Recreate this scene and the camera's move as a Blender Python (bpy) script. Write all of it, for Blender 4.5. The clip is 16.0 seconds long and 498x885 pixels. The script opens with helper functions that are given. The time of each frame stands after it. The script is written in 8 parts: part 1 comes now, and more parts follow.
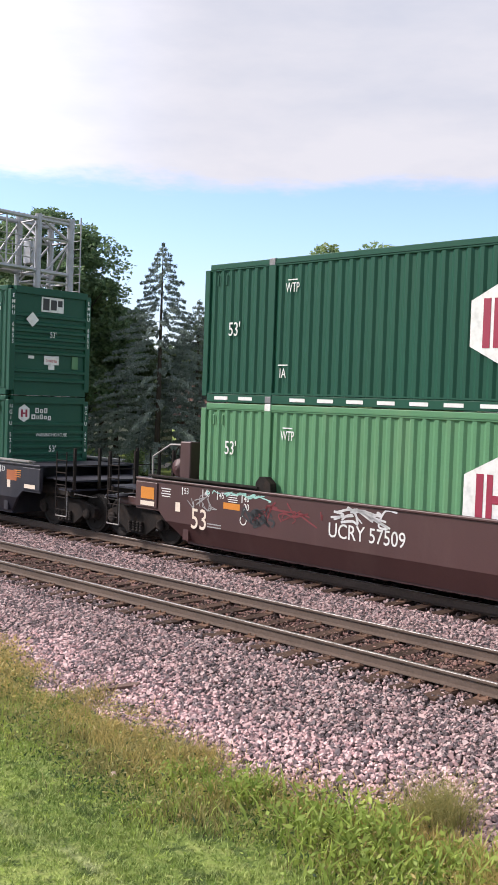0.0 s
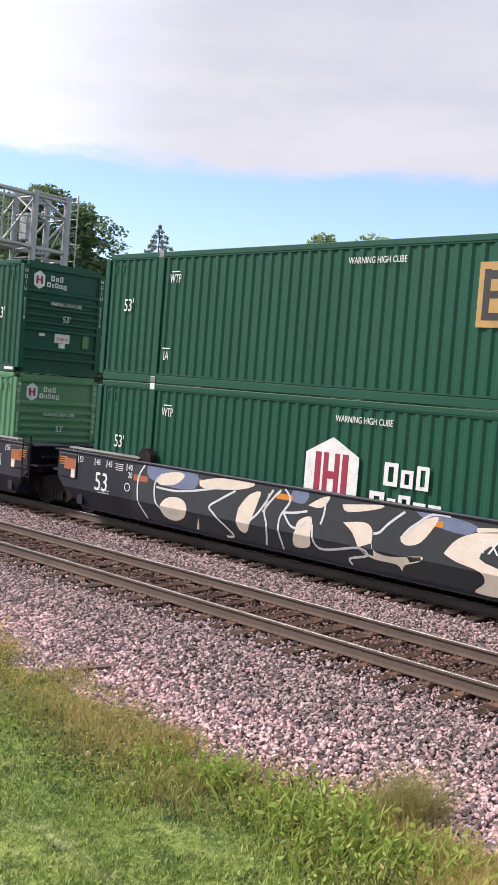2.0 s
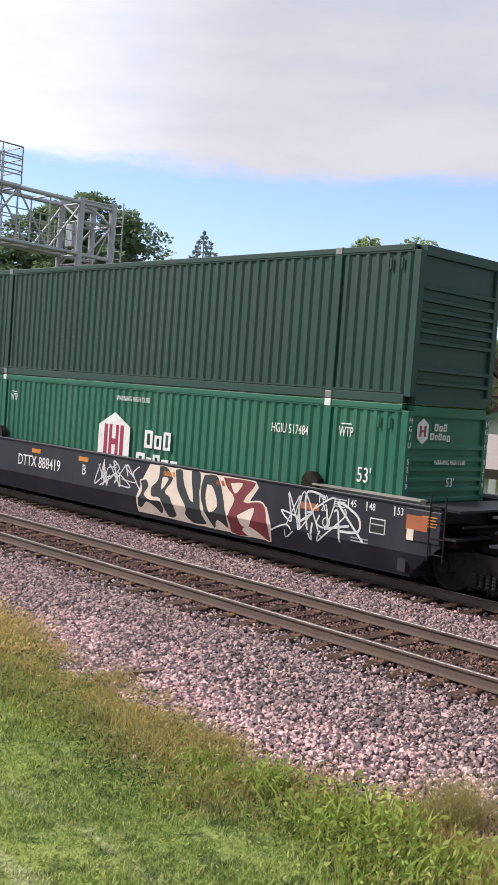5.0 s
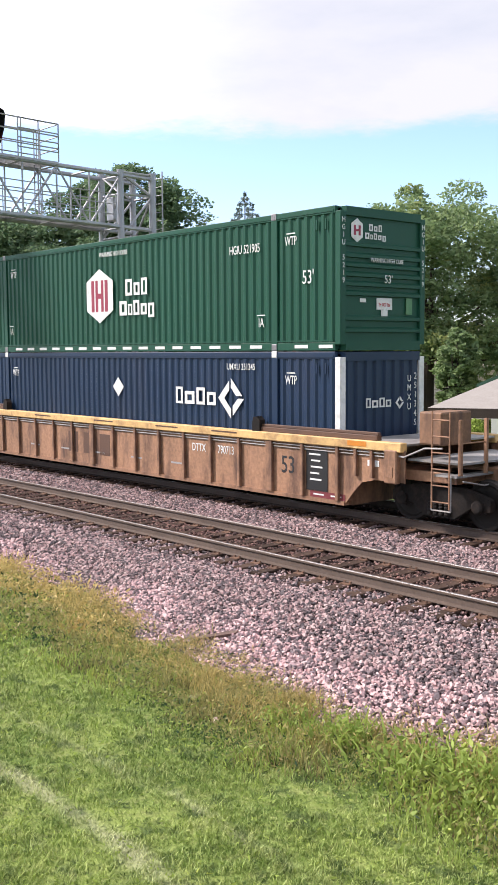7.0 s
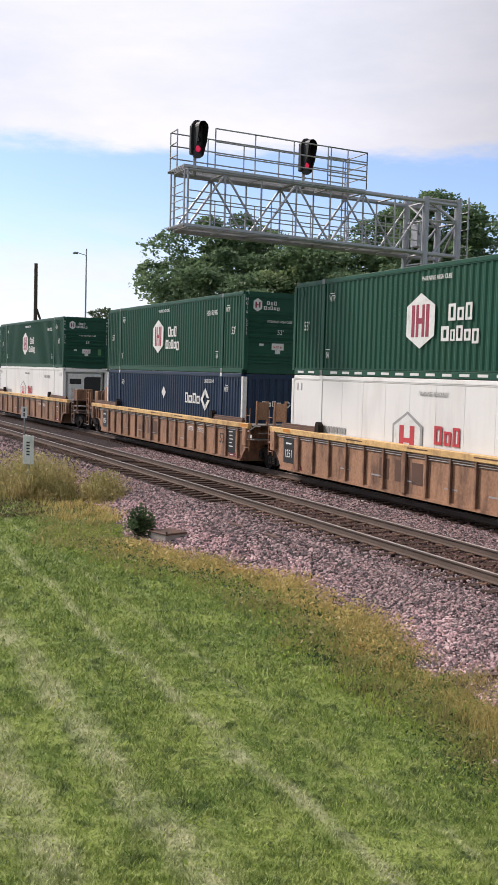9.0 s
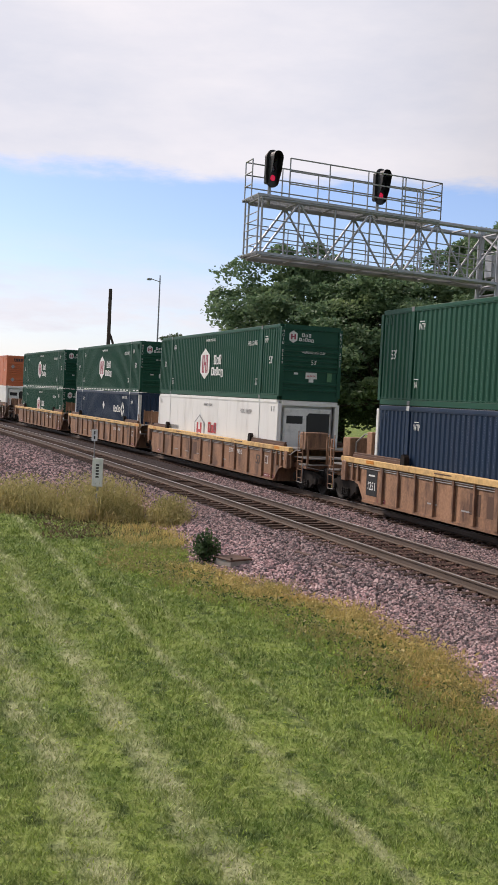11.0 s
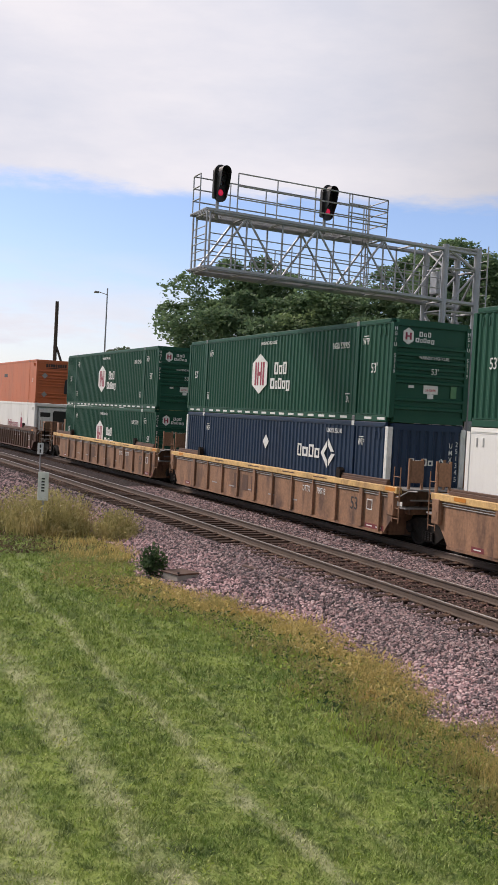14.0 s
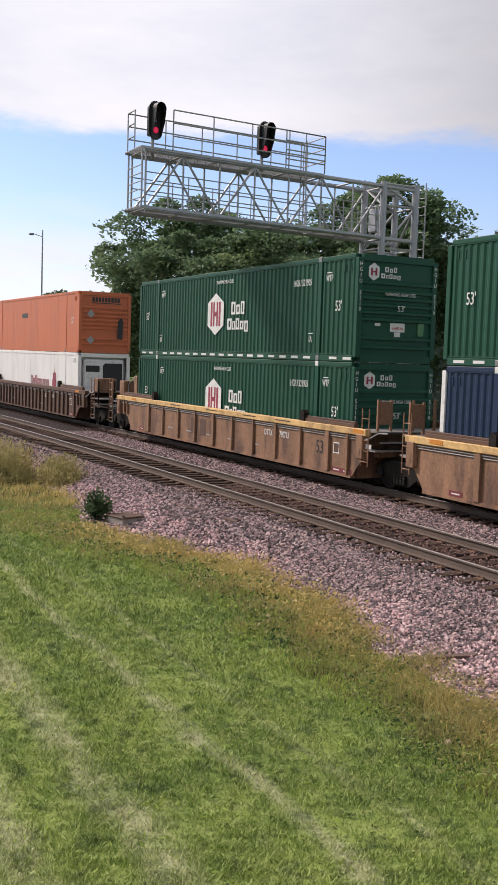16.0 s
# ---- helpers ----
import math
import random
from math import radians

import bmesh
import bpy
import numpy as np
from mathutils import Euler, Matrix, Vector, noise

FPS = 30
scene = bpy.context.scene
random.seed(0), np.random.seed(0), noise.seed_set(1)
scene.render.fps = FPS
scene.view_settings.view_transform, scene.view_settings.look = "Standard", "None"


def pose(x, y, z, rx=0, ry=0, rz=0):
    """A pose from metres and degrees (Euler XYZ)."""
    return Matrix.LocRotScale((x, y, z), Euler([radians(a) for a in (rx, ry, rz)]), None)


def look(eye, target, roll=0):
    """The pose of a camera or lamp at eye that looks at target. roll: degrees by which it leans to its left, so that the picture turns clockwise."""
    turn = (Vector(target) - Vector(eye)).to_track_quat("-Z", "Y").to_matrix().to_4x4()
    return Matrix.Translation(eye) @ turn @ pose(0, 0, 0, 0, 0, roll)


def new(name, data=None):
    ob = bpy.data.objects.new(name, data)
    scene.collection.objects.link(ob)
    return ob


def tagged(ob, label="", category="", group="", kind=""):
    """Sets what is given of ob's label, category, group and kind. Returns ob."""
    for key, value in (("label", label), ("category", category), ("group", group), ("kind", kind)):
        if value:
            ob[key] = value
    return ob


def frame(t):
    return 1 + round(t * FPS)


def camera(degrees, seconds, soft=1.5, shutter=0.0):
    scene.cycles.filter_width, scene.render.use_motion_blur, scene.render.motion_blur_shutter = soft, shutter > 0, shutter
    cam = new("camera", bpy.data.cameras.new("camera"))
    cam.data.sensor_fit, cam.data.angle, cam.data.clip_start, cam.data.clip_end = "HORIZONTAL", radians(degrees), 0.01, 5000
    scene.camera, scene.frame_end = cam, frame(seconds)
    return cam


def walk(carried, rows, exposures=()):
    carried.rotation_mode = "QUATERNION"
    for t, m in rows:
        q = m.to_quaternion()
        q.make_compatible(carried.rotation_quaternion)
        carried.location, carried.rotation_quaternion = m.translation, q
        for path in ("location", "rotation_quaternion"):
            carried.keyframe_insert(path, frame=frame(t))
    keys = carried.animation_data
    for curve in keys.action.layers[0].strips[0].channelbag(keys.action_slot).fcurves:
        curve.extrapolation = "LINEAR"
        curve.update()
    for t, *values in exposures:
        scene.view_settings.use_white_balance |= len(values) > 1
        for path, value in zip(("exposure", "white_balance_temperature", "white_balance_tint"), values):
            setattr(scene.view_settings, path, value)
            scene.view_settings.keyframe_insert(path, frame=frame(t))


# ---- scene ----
# the camera stands on a raised viewing deck beside two tracks and pans by hand
EYE_Z = 3.324
cam = camera(27.365, 16.0, soft=0.65)
VIEW = [
    (0.0, 47.55, -2.28, -2.00),
    (0.5, 47.60, -2.77, -2.57),
    (1.0, 46.66, -3.11, -3.68),
    (1.5, 46.08, -3.08, -4.39),
    (2.0, 47.00, -2.99, -4.52),
    (2.5, 49.68, -2.79, -4.06),
    (3.0, 53.20, -2.56, -3.18),
    (5.5, 46.32, -3.92, -4.93),
    (6.0, 41.75, -5.48, -4.56),
    (6.5, 44.40, -6.04, -2.17),
    (7.0, 52.42, -5.18, 0.34),
    (7.5, 59.42, -4.35, 1.31),
    (8.0, 64.26, -4.11, 0.88),
    (8.5, 67.13, -4.11, -0.45),
    (11.0, 72.72, -2.54, -2.78),
    (11.5, 74.41, -2.70, -2.73),
    (12.0, 75.21, -2.51, -2.87),
    (12.5, 74.41, -1.95, -2.92),
    (13.0, 72.67, -1.43, -2.75),
    (13.5, 70.83, -1.28, -2.78),
    (14.0, 69.78, -1.62, -3.00),
    (14.5, 69.32, -2.22, -3.06),
    (15.0, 69.05, -2.96, -2.86),
    (15.5, 67.34, -3.95, -2.45),
    (16.0, 66.50, -4.76, -1.88),
]
walk(cam, [(t, pose(0, 0, EYE_Z, 90 + p, r, y)) for t, y, p, r in VIEW],
     [(t, e, k, 20) for t, e, k in ((0.0, 0.80, 6450), (1.0, 0.76, 6450), (3.0, 0.74, 6450), (5.5, 0.64, 6500), (6.0, 0.80, 6450), (6.5, 0.98, 6450), (7.0, 1.00, 6400), (7.5, 0.72, 6400), (8.0, 0.46, 6450), (8.5, 0.38, 6500), (11.0, 0.15, 6700), (13.0, 0.10, 6700), (14.5, 0.14, 6700), (16.0, 0.28, 6700))])

# ---- world, sun, exposure ----
SUN_ELEV, SUN_AZ = 40.0, 48.0      # degrees; azimuth of the sun from -y towards -x
world = bpy.data.worlds.new("sky")
scene.world = world
world.use_nodes = True


def sky_nodes():
    nt = world.node_tree
    nt.nodes.clear()
    N, L = nt.nodes.new, nt.links.new
    out = N("ShaderNodeOutputWorld")
    bg = N("ShaderNodeBackground")
    bg.inputs["Strength"].default_value = 0.10
    sky = N("ShaderNodeTexSky")
    sky.sky_type = "NISHITA"
    sky.sun_disc = False
    sky.sun_elevation = radians(SUN_ELEV)
    sky.sun_rotation = radians(180 + SUN_AZ)
    sky.air_density, sky.dust_density, sky.ozone_density = 1.0, 0.6, 2.0
    tc = N("ShaderNodeTexCoord")
    sep = N("ShaderNodeSeparateXYZ")
    L(tc.outputs["Generated"], sep.inputs[0])

    def math_node(op, a, b=None, c=None):
        m = N("ShaderNodeMath")
        m.operation = op
        for i, v in enumerate((a, b, c)):
            if v is None:
                continue
            if isinstance(v, (int, float)):
                m.inputs[i].default_value = v
            else:
                L(v, m.inputs[i])
        return m.outputs[0]

    def noise_node(scale, detail, rough, sx, sy, sz, seed=0.0):
        mp = N("ShaderNodeMapping")
        mp.inputs["Scale"].default_value = (sx, sy, sz)
        mp.inputs["Location"].default_value = (seed, seed * 0.7, 0)
        L(tc.outputs["Generated"], mp.inputs[0])
        n = N("ShaderNodeTexNoise")
        n.inputs["Scale"].default_value = scale
        n.inputs["Detail"].default_value = detail
        n.inputs["Roughness"].default_value = rough
        L(mp.outputs[0], n.inputs["Vector"])
        return n.outputs["Fac"]

    def ramp(v, a, b):
        m = N("ShaderNodeMapRange")
        m.interpolation_type = "SMOOTHSTEP"
        L(v, m.inputs[0])
        m.inputs[1].default_value, m.inputs[2].default_value = a, b
        return m.outputs[0]

    z = sep.outputs["Z"]
    # a deck of cloud whose lower edge lies about twelve degrees up, slightly ragged
    wob = noise_node(7.0, 8.0, 0.66, 1, 1, 4, 3.0)
    edge = math_node("ADD", z, math_node("MULTIPLY", math_node("SUBTRACT", wob, 0.5), 0.045))
    deck = ramp(edge, 0.198, 0.216)
    # haze and thin cloud low over the horizon, thicker to the west
    low = noise_node(3.2, 6.0, 0.6, 1, 1, 4.5, 9.0)
    west = ramp(math_node("MULTIPLY", sep.outputs["X"], -1.0), 0.86, 0.985)
    lowmask = math_node("MULTIPLY", ramp(low, 0.42, 0.62), ramp(math_node("MULTIPLY", z, -1.0), -0.17, -0.06))
    lowmask = math_node("MULTIPLY", lowmask, math_node("ADD", math_node("MULTIPLY", west, 0.85), 0.1))
    hazy = math_node("MULTIPLY", ramp(math_node("MULTIPLY", z, -1.0), -0.17, 0.0), 0.55)
    mask = math_node("MAXIMUM", deck, math_node("MAXIMUM", lowmask, hazy))
    # cloud shading
    sh = noise_node(3.0, 7.0, 0.58, 1, 1, 3.4, 5.0)
    cr = N("ShaderNodeValToRGB")
    L(sh, cr.inputs[0])
    cr.color_ramp.elements[0].position, cr.color_ramp.elements[0].color = 0.35, (5.45, 5.95, 6.55, 1)
    cr.color_ramp.elements[1].position, cr.color_ramp.elements[1].color = 0.62, (6.72, 6.98, 7.2, 1)
    # clear sky, a little brighter than the model gives it
    gain = N("ShaderNodeMix")
    gain.data_type, gain.blend_type = "RGBA", "MULTIPLY"
    gain.inputs["Factor"].default_value = 1.0
    L(sky.outputs[0], gain.inputs["A"])
    gain.inputs["B"].default_value = (1.22, 1.30, 1.46, 1)
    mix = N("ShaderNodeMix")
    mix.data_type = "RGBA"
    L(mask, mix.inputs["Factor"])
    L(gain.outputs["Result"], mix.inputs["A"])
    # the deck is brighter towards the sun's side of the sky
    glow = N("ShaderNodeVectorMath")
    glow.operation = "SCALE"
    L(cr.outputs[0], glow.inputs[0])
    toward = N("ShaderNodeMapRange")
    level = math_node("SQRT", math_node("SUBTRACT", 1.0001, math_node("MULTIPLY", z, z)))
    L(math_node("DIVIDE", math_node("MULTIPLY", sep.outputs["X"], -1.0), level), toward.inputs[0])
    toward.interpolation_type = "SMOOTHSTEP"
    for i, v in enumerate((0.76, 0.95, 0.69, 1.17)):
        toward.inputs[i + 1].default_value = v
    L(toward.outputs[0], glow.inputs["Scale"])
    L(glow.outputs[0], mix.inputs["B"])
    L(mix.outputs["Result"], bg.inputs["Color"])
    L(bg.outputs[0], out.inputs["Surface"])


sky_nodes()
sun = new("sun", bpy.data.lights.new("sun", "SUN"))
sun.data.energy, sun.data.angle, sun.data.color = 3.3, radians(8), (1.0, 0.94, 0.85)
_d = Vector((-math.sin(radians(SUN_AZ)) * math.cos(radians(SUN_ELEV)), -math.cos(radians(SUN_AZ)) * math.cos(radians(SUN_ELEV)), math.sin(radians(SUN_ELEV))))
sun.matrix_world = look(_d * 60, (0, 0, 0))


# ---- materials ----
def mat(name, color, rough=0.6, metal=0.0, var=0.25, scale=3.0, fine=40.0, bump=0.0, dirt=None, dirt_amt=0.0, dirt_scale=1.2, streak=1.0,
        island=0.0, obrand=0.0, emit=None, spec=None, distance=0.01):
    """A painted or natural surface: base colour varied at two scales, dirt patches, fine relief."""
    m = bpy.data.materials.new(name)
    m.use_nodes = True
    nt = m.node_tree
    N, L = nt.nodes.new, nt.links.new
    p = nt.nodes["Principled BSDF"]
    p.inputs["Roughness"].default_value, p.inputs["Metallic"].default_value = rough, metal
    if spec is not None:
        p.inputs["Specular IOR Level"].default_value = spec
    if emit:
        p.inputs["Emission Color"].default_value = (*emit[:3], 1)
        p.inputs["Emission Strength"].default_value = emit[3]
    tc = N("ShaderNodeTexCoord")
    mp = N("ShaderNodeMapping")
    mp.inputs["Scale"].default_value = (1, 1, 1.0 / streak)
    L(tc.outputs["Object"], mp.inputs[0])
    n1 = N("ShaderNodeTexNoise")
    n1.inputs["Scale"].default_value, n1.inputs["Detail"].default_value = scale, 4
    L(mp.outputs[0], n1.inputs["Vector"])
    n2 = N("ShaderNodeTexNoise")
    n2.inputs["Scale"].default_value, n2.inputs["Detail"].default_value = fine, 3
    L(tc.outputs["Object"], n2.inputs["Vector"])
    add = N("ShaderNodeMath")
    add.operation = "ADD"
    L(n1.outputs["Fac"], add.inputs[0])
    L(n2.outputs["Fac"], add.inputs[1])
    val = add.outputs[0]
    mr = N("ShaderNodeMapRange")
    L(val, mr.inputs[0])
    mr.inputs[1].default_value, mr.inputs[2].default_value = 0.6, 1.4
    mr.inputs[3].default_value, mr.inputs[4].default_value = 1 - var, 1 + var
    fac = mr.outputs[0]

    def randomise(fac, source, amount):
        r = N("ShaderNodeMapRange")
        L(source, r.inputs[0])
        r.inputs[3].default_value, r.inputs[4].default_value = 1 - amount, 1 + amount
        k = N("ShaderNodeMath")
        k.operation = "MULTIPLY"
        L(fac, k.inputs[0])
        L(r.outputs[0], k.inputs[1])
        return k.outputs[0]

    if island:
        fac = randomise(fac, N("ShaderNodeNewGeometry").outputs["Random Per Island"], island)
    if obrand:
        fac = randomise(fac, N("ShaderNodeObjectInfo").outputs["Random"], obrand)
    mul = N("ShaderNodeVectorMath")
    mul.operation = "SCALE"
    mul.inputs[0].default_value = color[:3]
    L(fac, mul.inputs["Scale"])
    col = mul.outputs[0]
    if dirt:
        n3 = N("ShaderNodeTexNoise")
        n3.inputs["Scale"].default_value, n3.inputs["Detail"].default_value, n3.inputs["Roughness"].default_value = dirt_scale, 6, 0.65
        L(mp.outputs[0], n3.inputs["Vector"])
        r = N("ShaderNodeMapRange")
        r.interpolation_type = "SMOOTHSTEP"
        L(n3.outputs["Fac"], r.inputs[0])
        r.inputs[1].default_value, r.inputs[2].default_value = 0.45, 0.72
        r.inputs[4].default_value = dirt_amt
        mx = N("ShaderNodeMix")
        mx.data_type = "RGBA"
        L(r.outputs[0], mx.inputs["Factor"])
        L(col, mx.inputs["A"])
        mx.inputs["B"].default_value = (*dirt[:3], 1)
        col = mx.outputs["Result"]
    L(col, p.inputs["Base Color"])
    if bump:
        b = N("ShaderNodeBump")
        b.inputs["Strength"].default_value, b.inputs["Distance"].default_value = bump, distance
        L(n2.outputs["Fac"], b.inputs["Height"])
        L(b.outputs[0], p.inputs["Normal"])
    return m


SOOT = (0.02, 0.02, 0.02)
RUST = (0.10, 0.045, 0.02)
M = {
    "green": mat("container_green", (0.010, 0.069, 0.043), 0.48, spec=0.22, var=0.14, scale=0.8, dirt=(0.02, 0.075, 0.045), dirt_amt=0.35, streak=4),
    "green_dull": mat("container_green_dull", (0.019, 0.055, 0.045), 0.55, spec=0.25, var=0.15, scale=0.7, dirt=(0.04, 0.055, 0.045), dirt_amt=0.5, streak=4),
    "green_light": mat("container_green_light", (0.082, 0.215, 0.108), 0.5, spec=0.25, var=0.14, scale=0.9, dirt=(0.15, 0.26, 0.14), dirt_amt=0.4, streak=4),
    "green_aqua": mat("container_green_faded", (0.017, 0.118, 0.072), 0.5, spec=0.25, var=0.14, scale=0.9, dirt=(0.06, 0.16, 0.11), dirt_amt=0.4, streak=4),
    "navy": mat("container_navy", (0.012, 0.030, 0.068), 0.45, spec=0.25, var=0.15, scale=0.9, dirt=(0.03, 0.04, 0.07), dirt_amt=0.4, streak=4),
    "white": mat("container_white", (0.74, 0.74, 0.72), 0.4, var=0.05, scale=0.8, dirt=(0.45, 0.43, 0.40), dirt_amt=0.35, streak=5),
    "orange": mat("container_orange", (0.52, 0.135, 0.05), 0.5, var=0.1, scale=0.8, dirt=(0.30, 0.10, 0.05), dirt_amt=0.4, streak=3),
    "grey": mat("container_grey", (0.20, 0.22, 0.24), 0.5, var=0.1, dirt=(0.12, 0.12, 0.12), dirt_amt=0.4, streak=3),
    "red": mat("container_red", (0.42, 0.055, 0.04), 0.5, var=0.1, dirt=(0.2, 0.05, 0.03), dirt_amt=0.4, streak=3),
    "paint_white": mat("white_lettering", (0.68, 0.69, 0.67), 0.5, var=0.10, scale=4, dirt=(0.38, 0.40, 0.38), dirt_amt=0.55, dirt_scale=5),
    "paint_maroon": mat("maroon_logo", (0.27, 0.02, 0.05), 0.5, var=0.1),
    "paint_tan": mat("tan_logo_plate", (0.42, 0.25, 0.08), 0.5, var=0.15, dirt=(0.2, 0.13, 0.06), dirt_amt=0.5, dirt_scale=4),
    "paint_black": mat("black_lettering", (0.02, 0.02, 0.022), 0.5, var=0.2),
    "paint_blue": mat("blue_logo", (0.02, 0.05, 0.2), 0.5, var=0.2),
    "paint_red": mat("red_lettering", (0.45, 0.04, 0.05), 0.5, var=0.1),
    "paint_orange": mat("orange_decal", (0.55, 0.2, 0.02), 0.5, var=0.15),
    "paint_rust": mat("faded_orange_decal", (0.33, 0.10, 0.035), 0.6, var=0.2),
    "paint_cream": mat("cream_spray_paint", (0.66, 0.57, 0.47), 0.6, var=0.12, scale=5),
    "paint_grey": mat("grey_lettering", (0.3, 0.3, 0.3), 0.6, var=0.2),
    "spray_white": mat("white_spray_paint", (0.55, 0.56, 0.56), 0.6, var=0.2, scale=6),
    "spray_teal": mat("pale_teal_spray_paint", (0.30, 0.56, 0.50), 0.6, var=0.2, scale=6),
    "spray_maroon": mat("maroon_spray_paint", (0.16, 0.025, 0.03), 0.6, var=0.2),
    "spray_dark": mat("dark_spray_paint", (0.022, 0.026, 0.030), 0.6, var=0.3, scale=4),
    "spray_blue": mat("blue_grey_spray_paint", (0.13, 0.16, 0.25), 0.6, var=0.3, scale=4),
    "car_dark": mat("car_black_paint", (0.019, 0.020, 0.029), 0.5, spec=0.3, var=0.3, scale=1.0, dirt=(0.055, 0.048, 0.05), dirt_amt=0.45, streak=3),
    "car_brown": mat("car_brown_paint", (0.058, 0.023, 0.022), 0.5, var=0.2, scale=1.0, dirt=(0.09, 0.05, 0.045), dirt_amt=0.45, streak=3),
    "car_yellow": mat("car_weathered_yellow", (0.29, 0.156, 0.088), 0.7, var=0.38, scale=1.6, fine=14, bump=0.25, dirt=(0.085, 0.043, 0.028), dirt_amt=1.0, dirt_scale=2.0, streak=3.5, obrand=0.12),
    "car_tan": mat("car_dirty_brown_yellow", (0.245, 0.130, 0.072), 0.7, var=0.38, scale=1.6, fine=14, bump=0.25, dirt=(0.075, 0.040, 0.028), dirt_amt=1.0, dirt_scale=1.8, streak=3.5, obrand=0.12),
    "car_yellow_rail": mat("car_yellow_chord", (0.62, 0.40, 0.16), 0.65, var=0.3, scale=1.6, fine=9, dirt=(0.24, 0.13, 0.06), dirt_amt=0.8, dirt_scale=2.2),
    "car_rust": mat("car_rusty_brown", (0.10, 0.05, 0.03), 0.7, var=0.3, scale=1.5, dirt=(0.05, 0.03, 0.025), dirt_amt=0.6, streak=3),
    "walk": mat("walkway_galvanised", (0.30, 0.29, 0.28), 0.6, 0.3, var=0.25, scale=4, dirt=(0.12, 0.09, 0.07), dirt_amt=0.6),
    "iron": mat("cast_iron_grimy", (0.016, 0.014, 0.013), 0.85, 0.0, spec=0.15, var=0.3, scale=6, bump=0.3, dirt=(0.06, 0.04, 0.03), dirt_amt=0.5, dirt_scale=4),
    "tread": mat("wheel_steel", (0.022, 0.019, 0.017), 0.7, 0.1, spec=0.2, var=0.2, scale=8),
    "rail": mat("rail_web_rust", (0.105, 0.075, 0.058), 0.75, 0.2, var=0.25, scale=2.0, fine=25, bump=0.2),
    "railtop": mat("rail_running_band", (0.55, 0.53, 0.52), 0.35, 0.85, var=0.1, scale=1.5),
    "tie": mat("timber_tie", (0.050, 0.030, 0.022), 0.9, spec=0.2, var=0.45, scale=3.5, fine=30, bump=0.7, dirt=(0.13, 0.085, 0.06), dirt_amt=0.55, dirt_scale=3, obrand=0.35),
    "plate": mat("tie_plate", (0.15, 0.085, 0.055), 0.75, 0.3, var=0.3, scale=8, obrand=0.3),
    "galv": mat("galvanised_steel", (0.33, 0.335, 0.35), 0.45, 0.55, var=0.15, scale=2, dirt=(0.22, 0.22, 0.22), dirt_amt=0.4),
    "grate": mat("grating_steel", (0.20, 0.20, 0.21), 0.55, 0.4, var=0.2, scale=6),
    "signal": mat("signal_black", (0.012, 0.012, 0.013), 0.5, var=0.2),
    "lamp_red": mat("red_signal_lens", (0.4, 0.01, 0.03), 0.3, var=0.05, emit=(1.0, 0.02, 0.10, 0.35)),
    "lens_dark": mat("dark_signal_lens", (0.02, 0.01, 0.012), 0.15, var=0.1),
    "concrete": mat("concrete", (0.38, 0.35, 0.31), 0.85, var=0.15, scale=5, bump=0.3, dirt=(0.2, 0.17, 0.14), dirt_amt=0.5),
    "wood_pole": mat("weathered_pole_wood", (0.06, 0.045, 0.036), 0.85, var=0.25, scale=3, streak=6),
    "bark": mat("bark", (0.055, 0.042, 0.032), 0.9, var=0.35, scale=4, bump=0.6, streak=4),
    "scrap_wood": mat("broken_tie_wood", (0.12, 0.075, 0.06), 0.85, var=0.3, scale=6, bump=0.4),
}


